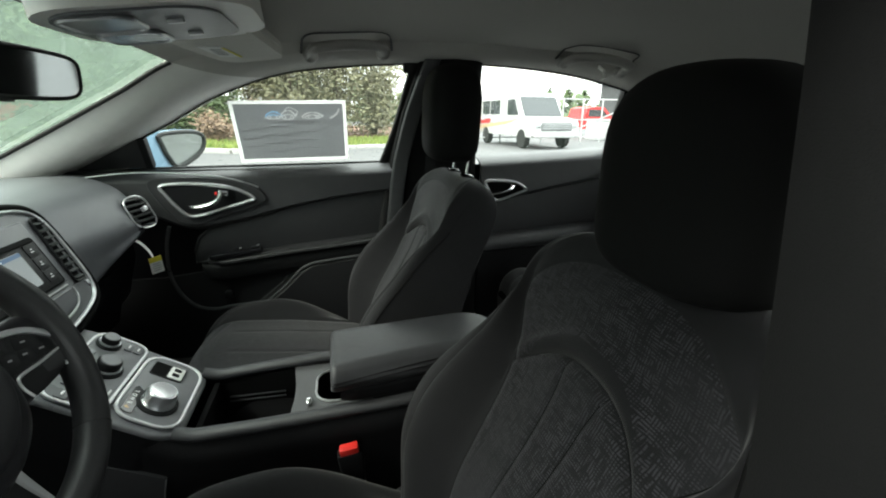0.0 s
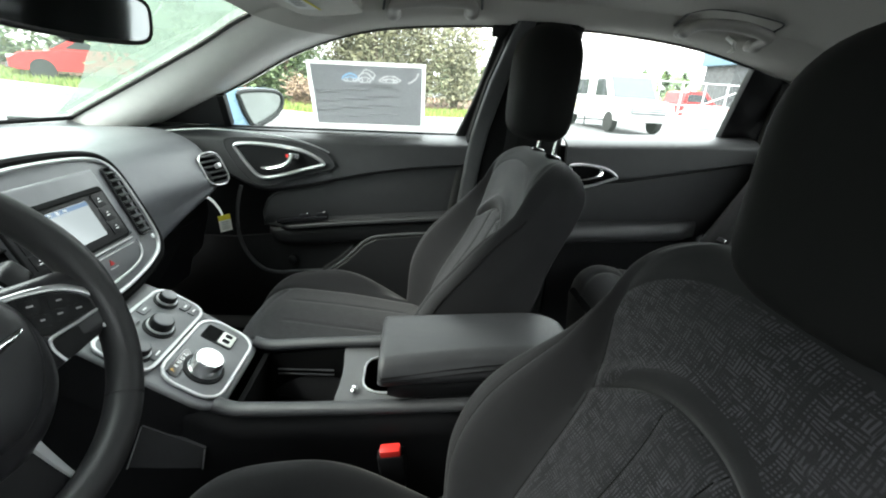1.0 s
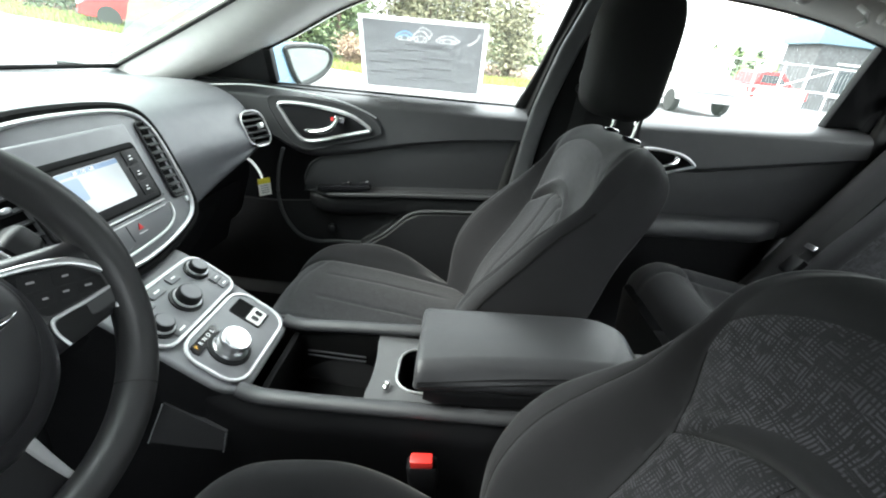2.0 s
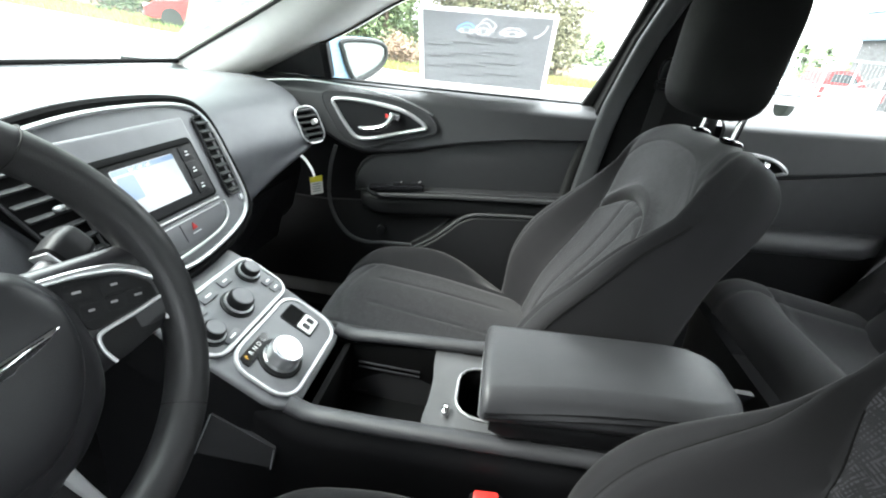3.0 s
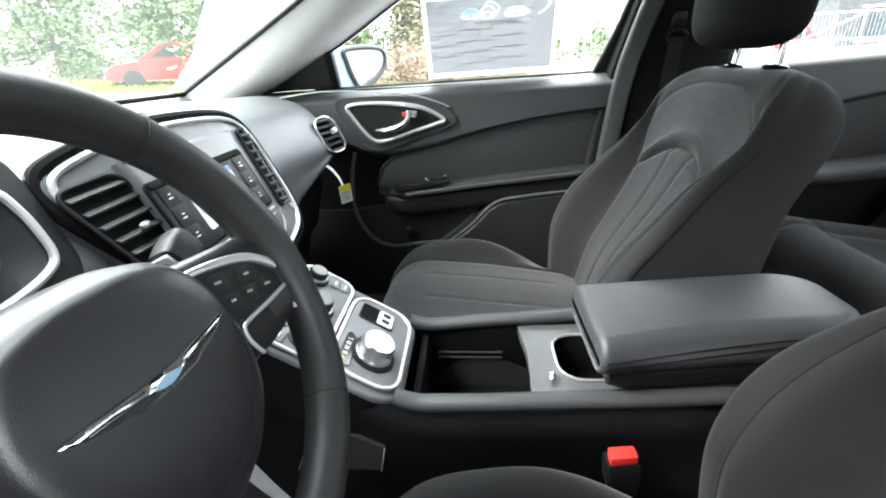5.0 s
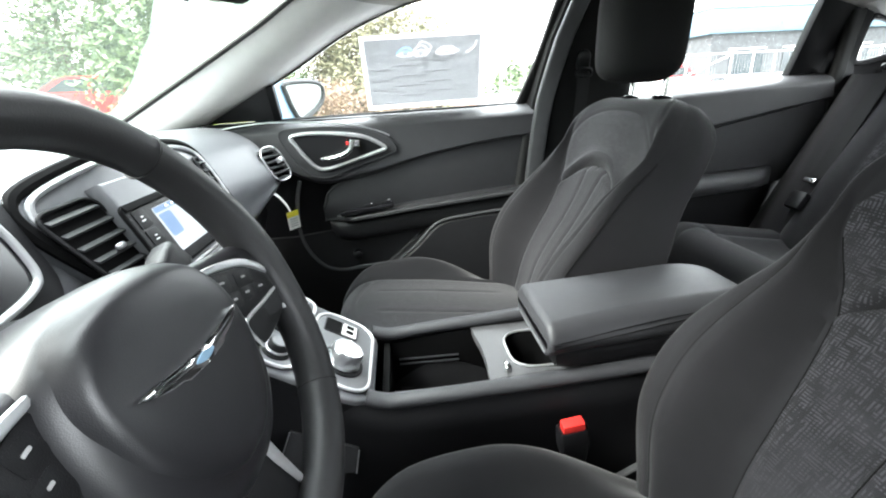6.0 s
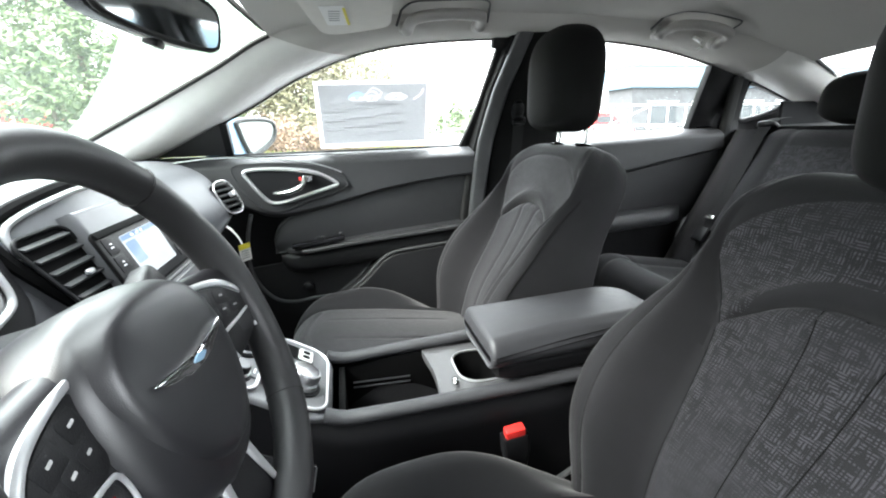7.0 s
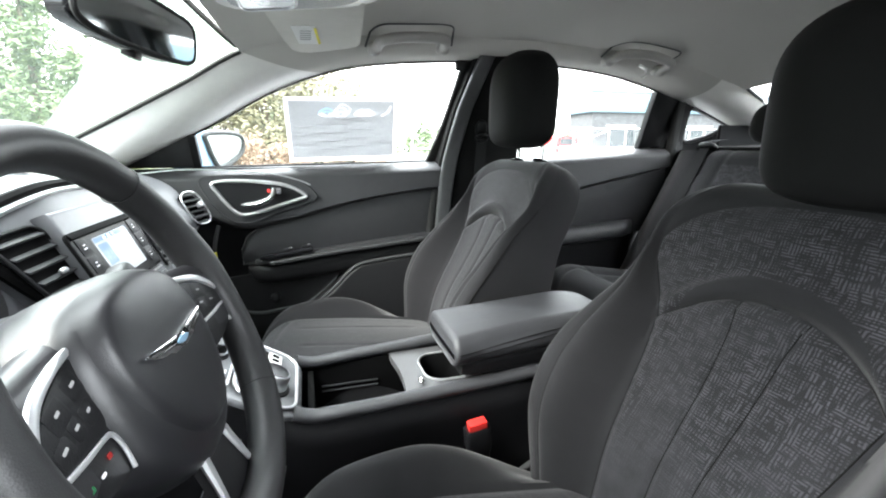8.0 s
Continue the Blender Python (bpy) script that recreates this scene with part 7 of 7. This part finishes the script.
for k in range(26):
    x = -28 + 1.25 * k
    y0, y1 = verge_front(x), verge_front(x + 1.22)
    part("kerb_stone", box((math.dist((x, y0), (x + 1.22, y1)), 0.16, 0.22), Matrix.Translation((x + 0.61, (y0 + y1) / 2, ground_z(x + 0.6, 0) + 0.03)) @ pose(0, 0, 0, 0, math.degrees(math.atan2(ground_z(x, 0) - ground_z(x + 1.2, 0), 1.22)), math.degrees(math.atan2(y1 - y0, 1.22))), 0.02), CONCRETE, kerb)


def leaves(spots, size, seed, mat, parent, name="crown"):
    """A crown of many small two-triangle leaves round the given spots (x, y, z, spread)."""
    r = random.Random(seed)
    vs, fs = [], []
    for x, y, z, sp, count in spots:
        for _ in range(count):
            d = Vector((r.gauss(0, 1), r.gauss(0, 1), r.gauss(0, 0.7))) * sp * 0.5
            c = Vector((x, y, z)) + d
            a = Vector((r.uniform(-1, 1), r.uniform(-1, 1), r.uniform(-0.6, 0.6))).normalized()
            b = a.orthogonal().normalized()
            s = size * r.uniform(0.5, 1.4)
            k = len(vs)
            vs += [c - a * s, c + b * s * 0.45, c + a * s, c - b * s * 0.45]
            fs.append((k, k + 1, k + 2, k + 3))
    me_ = bpy.data.meshes.new(name)
    me_.from_pydata([tuple(v) for v in vs], [], fs)
    me_.materials.append(mat)
    ob = new(name, me_)
    ob.parent = parent
    return ob


def conifer(x, y, h, w, seed, mat=CONIFER):
    r = random.Random(seed)
    z0 = ground_z(x, y) + (0.2 if y > 14 else 0)
    tr = thing("conifer_tree", "dense dark green conifer behind the verge", "tree", group="conifers beside the lot")
    part("trunk", tube([(x, y, z0 - 0.1), (x + 0.05, y, z0 + h * 0.5), (x, y + 0.04, z0 + h)], [0.16, 0.10, 0.03], 8), BARK, tr)
    spots = []
    n = int(h * 9)
    bm = bmesh.new()
    for k in range(n):
        t = 0.04 + 0.94 * k / n
        a = r.uniform(0, 6.28)
        reach = w * (1 - t) ** 0.75 * r.uniform(0.6, 1.1) + 0.15
        z = z0 + h * t
        tip = Vector((x + reach * math.cos(a), y + reach * math.sin(a), z - 0.18 * reach))
        tube([(x, y, z), tip], [0.03, 0.008], 5, bm=bm)
        for q in (0.35, 0.65, 0.95):
            p = Vector((x, y, z)).lerp(tip, q)
            spots.append((p.x, p.y, p.z - 0.1 * q, 0.32 + 0.34 * (1 - t), 34))
    part("limbs", bm, BARK, tr)
    leaves(spots, 0.11, seed, mat, tr)
    return tr


def shrub(x, y, h, w, seed, mat, label, count=16, dens=22, leaf=0.07):
    r = random.Random(seed)
    z0 = ground_z(x, y) + (0.15 if y > 14 else 0)
    tr = thing("shrub", label, "shrub", group="shrubs beside the lot")
    bm, spots = bmesh.new(), []
    for k in range(count):
        a, lean = r.uniform(0, 6.28), r.uniform(0.2, 1.0)
        tip = Vector((x + w * lean * math.cos(a), y + w * lean * math.sin(a), z0 + h * r.uniform(0.6, 1.0)))
        mid = Vector((x, y, z0)).lerp(tip, 0.5) + Vector((0, 0, h * 0.10))
        tube(resample([(x + 0.1 * math.cos(a), y + 0.1 * math.sin(a), z0 - 0.1), mid, tip], 6), [0.022, 0.019, 0.016, 0.013, 0.010, 0.007, 0.004], 5, bm=bm)
        foot = Vector((x + w * 0.6 * lean * math.cos(a), y + w * 0.6 * lean * math.sin(a), z0 + 0.1 * h))
        for q in range(7):
            stem = tip.lerp(mid, r.uniform(0, 1.0)) if q < 4 else mid.lerp(foot, r.uniform(0.2, 1.0))
            t2 = stem + Vector((r.gauss(0, 0.3), r.gauss(0, 0.3), r.gauss(0, 0.22))) * w * 0.6
            tube([stem, t2], [0.012, 0.004], 4, bm=bm)
            spots.append((t2.x, t2.y, t2.z, 0.55 * w, dens))
    part("stems", bm, BARK, tr)
    leaves(spots, leaf, seed + 1, mat, tr)
    return tr


for k, (x, y, h, w) in enumerate(((-8.0, 14.2, 3.2, 1.1), (-8.6, 17.6, 6.2, 1.7), (-6.4, 18.6, 7.0, 1.8), (-4.9, 17.4, 4.6, 1.9), (-6.8, 16.2, 3.6, 1.8), (-5.6, 20.0, 7.0, 2.0), (-10.8, 19.6, 8.5, 2.1), (-13.5, 20.5, 9.0, 2.3), (-16.5, 17.5, 8.5, 2.3), (-20.0, 15.0, 10.0, 2.6), (-22.5, 10.5, 10.5, 2.7), (-25.0, 6.0, 11.0, 3.0), (-27.0, 0.5, 11.0, 3.0), (-18.5, 21.5, 10.0, 2.5), (-24.0, 18.0, 12.0, 3.0))):
    conifer(x, y, h, w, 100 + k)
for k, (x, y, h, w) in enumerate(((-3.4, 20.6, 6.0, 1.7), (-1.6, 20.8, 6.5, 1.7), (0.3, 21.2, 6.2, 1.7), (1.9, 21.8, 4.6, 1.4), (-2.4, 23.5, 7.5, 1.9), (-0.6, 23.8, 7.0, 1.9))):
    shrub(x, y, h, w, 200 + k, SHRUB, "tall winter shrub with sparse olive leaves", 26, 26, 0.10)
for k, (x, y, h, w) in enumerate(((-2.6, 18.0, 1.5, 0.8), (-1.2, 18.6, 1.2, 0.8), (-3.9, 16.0, 0.9, 0.6))):
    shrub(x, y, h, w, 260 + k, RUST, "low bare rust-brown shrub in the mulch", 14, 26, 0.06)
rf = random.Random(77)
vs, fs = [], []
for _ in range(330):
    a = rf.uniform(0, 6.28)
    d = rf.uniform(75, 110)
    x, y, h, w = d * math.cos(a), d * math.sin(a), rf.uniform(7, 14), rf.uniform(2.2, 3.8)
    if x > 5 and y > 0:
        h *= 0.45
    z0 = ground_z(x, y) - 0.3
    for q in range(150):
        t = rf.random() ** 1.4
        g, b = w * (1 - t) ** 0.8 * rf.uniform(0.2, 1.1), rf.uniform(0, 6.28)
        c = Vector((x + g * math.cos(b), y + g * math.sin(b), z0 + h * t))
        n1 = Vector((rf.gauss(0, 1), rf.gauss(0, 1), rf.gauss(0, 0.5))).normalized() * rf.uniform(0.35, 0.9)
        n2 = n1.orthogonal().normalized() * rf.uniform(0.25, 0.6)
        k = len(vs)
        vs += [tuple(c - n1), tuple(c + n2), tuple(c + n1), tuple(c - n2)]
        fs.append((k, k + 1, k + 2, k + 3))
me = bpy.data.meshes.new("far_woods")
me.from_pydata(vs, [], fs)
me.materials.append(CONIFER)
tagged(new("far_woods", me), "distant belt of dark conifers", "woods", kind="stuff")

# white fence along the far side
fence = thing("fence", "white painted pipe fence with mesh panels across the lot", "fence")
FY = 19.2
for k in range(21):
    x = 4.4 + 1.05 * k
    part("post", tube([(x, FY, -0.05), (x, FY, 2.05)], 0.036, 8), FENCE, fence)
for z in (0.25, 1.05, 2.0):
    part("rail", tube([(4.4, FY, z), (25.4, FY, z)], 0.03, 6), FENCE, fence)
bm = bmesh.new()
for k in range(150):
    x = 4.4 + 0.14 * k
    tube([(x, FY + 0.02, 0.25), (x, FY + 0.02, 2.0)], 0.0022, 4, bm=bm)
ob = part("mesh_wires", bm, FENCE, fence)
ob["kind"] = "stuff"
part("brace", tube([(10.7, FY, 0.3), (14.9, FY, 1.95)], 0.025, 6), FENCE, fence)
part("post", tube([(-3.0, 20.0, 0.1), (-3.0, 20.0, 1.9)], 0.10, 8), FENCE, fence, "thick white post")


# vehicles
def vehicle(name, label, category, m, length, width, profile, roof, wheels, body_mat, windows, extra=()):
    """A parked vehicle: profile of its side as (x, z), roof part as (x, z), in its own axes."""
    v = thing(name, label, category)
    def solid(pts, w, taper, bev):
        rings = []
        for y, g in ((-w / 2, taper), (-w / 2 + 0.12, 1.0), (w / 2 - 0.12, 1.0), (w / 2, taper)):
            zc = sum(p[1] for p in pts) / len(pts)
            rings.append([m @ Vector((x * (0.985 if g < 1 else 1), y, zc + (z - zc) * g)) for x, z in pts])
        return loft(rings)
    part("body", solid(profile, width, 0.94, 0.05), body_mat, v)
    part("cab", solid(roof, width * 0.90, 0.96, 0.05), body_mat, v)
    for pts in windows:
        for s in (-1, 1):
            rings = [[m @ Vector((x, s * (width * 0.45 + d), z)) for x, z in pts] for d in (-0.02, 0.012)]
            part("side_window", loft(rings), DARKGLASS, v, "dark side window")
    for x, r in wheels:
        for s in (-1, 1):
            wm = m @ pose(x, s * (width / 2 - 0.10), r) @ pose(0, 0, 0, 90, 0, 0)
            wh = part("wheel", lathe([(r * 0.62, -0.11), (r * 0.95, -0.11), (r, -0.07), (r, 0.07), (r * 0.95, 0.11), (r * 0.62, 0.11)], 24, wm), RUBBER, v, "black tyre")
            part("rim", lathe([(r * 0.62, -0.09), (r * 0.58, -0.105), (r * 0.2, -0.09), (r * 0.2, 0.09), (r * 0.58, 0.105), (r * 0.62, 0.09)], 20, wm), SATIN, wh, "silver rim")
    return v


VP = Matrix.Translation((7.9, 17.4, 0)) @ pose(0, 0, 0, 0, 0, -86)
van = vehicle("van", "white passenger van with tan stripe parked on the lot", "van", VP, 5.4, 1.95,
              [(-2.75, 0.45), (-2.80, 0.75), (-2.75, 1.15), (1.55, 1.18), (2.55, 1.10), (2.68, 0.95), (2.70, 0.50), (2.55, 0.42)],
              [(-2.75, 1.13), (-2.68, 2.00), (-2.50, 2.10), (0.85, 2.08), (1.05, 2.02), (1.70, 1.16)],
              ((-1.75, 0.37), (1.75, 0.37)), VANWHITE,
              ([(-2.4, 1.28), (-2.4, 1.85), (-1.6, 1.85), (-1.6, 1.28)], [(-1.5, 1.28), (-1.5, 1.85), (-0.5, 1.85), (-0.5, 1.28)], [(0.25, 1.25), (0.25, 1.85), (0.88, 1.85), (1.25, 1.25)]))
part("windscreen", loft([[VP @ Vector((x + d, y, z)) for x, y, z in ((1.12, -0.78, 1.95), (1.12, 0.78, 1.95), (1.66, 0.82, 1.22), (1.66, -0.82, 1.22))] for d in (-0.02, 0.03)]), DARKGLASS, van, "dark windscreen")
part("grille", box((0.05, 1.3, 0.30), VP @ pose(2.69, 0, 0.83), 0.02), GREY, van, "grey grille")
for z in (0.76, 0.83, 0.90):
    part("grille_bar", box((0.04, 1.24, 0.025), VP @ pose(2.72, 0, z)), SATIN, van)
for s in (-1, 1):
    part("headlight", box((0.06, 0.26, 0.20), VP @ pose(2.68, 0.78 * s, 0.87), 0.03), SATIN, van, "clear headlight")
    part("stripe", loft([[VP @ Vector((x, s * (0.965 + d), z)) for x, z in ((-2.7, 0.62), (-2.7, 0.78), (0.2, 1.0), (1.6, 1.12), (0.4, 0.90))] for d in (-0.01, 0.015)]), GOLD, van, "tan side stripe")
    part("stripe", loft([[VP @ Vector((x, s * (0.965 + d), z)) for x, z in ((-2.6, 0.85), (-2.6, 1.08), (-1.2, 1.10), (-1.3, 0.92))] for d in (-0.01, 0.017)]), REDPAINT, van, "red side patch")
part("bumper", box((0.16, 1.9, 0.18), VP @ pose(2.68, 0, 0.52), 0.05), VANWHITE, van, "white bumper")

CP = Matrix.Translation((-10.9, 16.0, ground_z(-10.9, 0) + 0.12)) @ pose(0, 0, 0, 0, 0, 218)
car = vehicle("red_car", "parked red hatchback with silver wheels on the lot", "car", CP, 4.2, 1.75,
              [(-2.05, 0.35), (-2.12, 0.70), (-1.95, 0.92), (0.75, 0.94), (1.80, 0.80), (2.08, 0.62), (2.10, 0.38), (1.9, 0.30), (-1.9, 0.30)],
              [(-1.95, 0.90), (-1.45, 1.36), (-0.9, 1.47), (0.1, 1.44), (0.35, 1.36), (1.05, 0.92)],
              ((-1.30, 0.33), (1.32, 0.33)), REDPAINT,
              ([(-1.45, 0.98), (-1.15, 1.34), (-0.55, 1.38), (-0.50, 0.98)], [(-0.42, 0.98), (-0.42, 1.38), (0.15, 1.36), (0.72, 0.98)]))
for s in (-1, 1):
    part("headlight", box((0.30, 0.28, 0.12), CP @ pose(1.92, 0.66 * s, 0.66, 0, 0, -25 * s), 0.04), SATIN, car, "clear headlight")
part("windscreen", loft([[CP @ Vector((x + d, y, z)) for x, y, z in ((0.40, -0.62, 1.37), (0.40, 0.62, 1.37), (1.04, 0.68, 0.97), (1.04, -0.68, 0.97))] for d in (-0.02, 0.03)]), DARKGLASS, car, "dark windscreen")
part("bumper", box((0.12, 1.5, 0.16), CP @ pose(2.08, 0, 0.42), 0.04), GREY, car, "dark lower bumper")

TP = Matrix.Translation((15.2, 25.0, 0)) @ pose(0, 0, 0, 0, 0, 6)
vehicle("red_truck", "red pickup truck parked behind the fence", "pickup truck", TP, 5.2, 1.9,
        [(-2.6, 0.5), (-2.6, 1.15), (0.2, 1.15), (1.6, 1.12), (2.5, 1.05), (2.6, 0.6), (2.4, 0.45)],
        [(-0.5, 1.13), (-0.35, 1.68), (0.0, 1.78), (0.9, 1.76), (1.6, 1.13)],
        ((-1.6, 0.38), (1.65, 0.38)), REDPAINT, ([(-0.25, 1.2), (-0.2, 1.62), (0.8, 1.62), (1.25, 1.2)],))
bin_ = thing("white_bin", "low white storage bin beside the fence", "storage bin")
part("body", box((1.7, 0.9, 1.0), pose(14.2, 21.0, 0.5), 0.05), VANWHITE, bin_)
part("lid", box((1.76, 0.96, 0.08), pose(14.2, 21.0, 1.04), 0.02), FENCE, bin_)

house = thing("service_building", "long dark stone building with pale blue fascia", "building")
part("wall", box((26, 3, 3.6), pose(33.4, 30.0, 1.8)), STONE, house, "dark grey stone wall")
part("fascia", box((26.6, 3.4, 1.5), pose(33.4, 30.0, 4.35), 0.05), FASCIA, house, "pale blue fascia")
part("roof", box((26.8, 3.6, 0.15), pose(33.4, 30.0, 5.17)), FENCE, house, "white roof edge")
for k in range(6):
    w = part("window", box((2.4, 0.10, 1.7), pose(23.0 + 3.8 * k, 28.48, 1.75)), DARKGLASS, house, "dark shop window")
    part("frame", box((2.6, 0.06, 0.10), pose(23.0 + 3.8 * k, 28.44, 2.65)), FENCE, w, "white window head")
    part("sill", box((2.6, 0.10, 0.10), pose(23.0 + 3.8 * k, 28.42, 0.86)), FENCE, w, "white sill")

# added, unseen block past the open door, keeping daylight off the driver's side
single("wall_lot", box((2.7, 5.2, 5.8), pose(-0.55, -4.40, 2.9)), WALLGREY, "unseen dark grey block added to shade the driver's side", "wall", kind="structure")

# every thing's own point goes to the middle of its foot
bpy.context.view_layer.update()
for ob in [o for o in scene.objects if o.type == "EMPTY" and o.parent is None and o.location.length < 1e-6]:
    pts = [c.matrix_world @ Vector(b) for c in ob.children_recursive if c.type == "MESH" for b in c.bound_box]
    if not pts:
        continue
    lo = Vector([min(p[i] for p in pts) for i in range(3)])
    hi = Vector([max(p[i] for p in pts) for i in range(3)])
    foot = Vector(((lo.x + hi.x) / 2, (lo.y + hi.y) / 2, lo.z))
    ob.location = foot
    for c in ob.children:
        c.matrix_parent_inverse = Matrix.Translation(-foot)
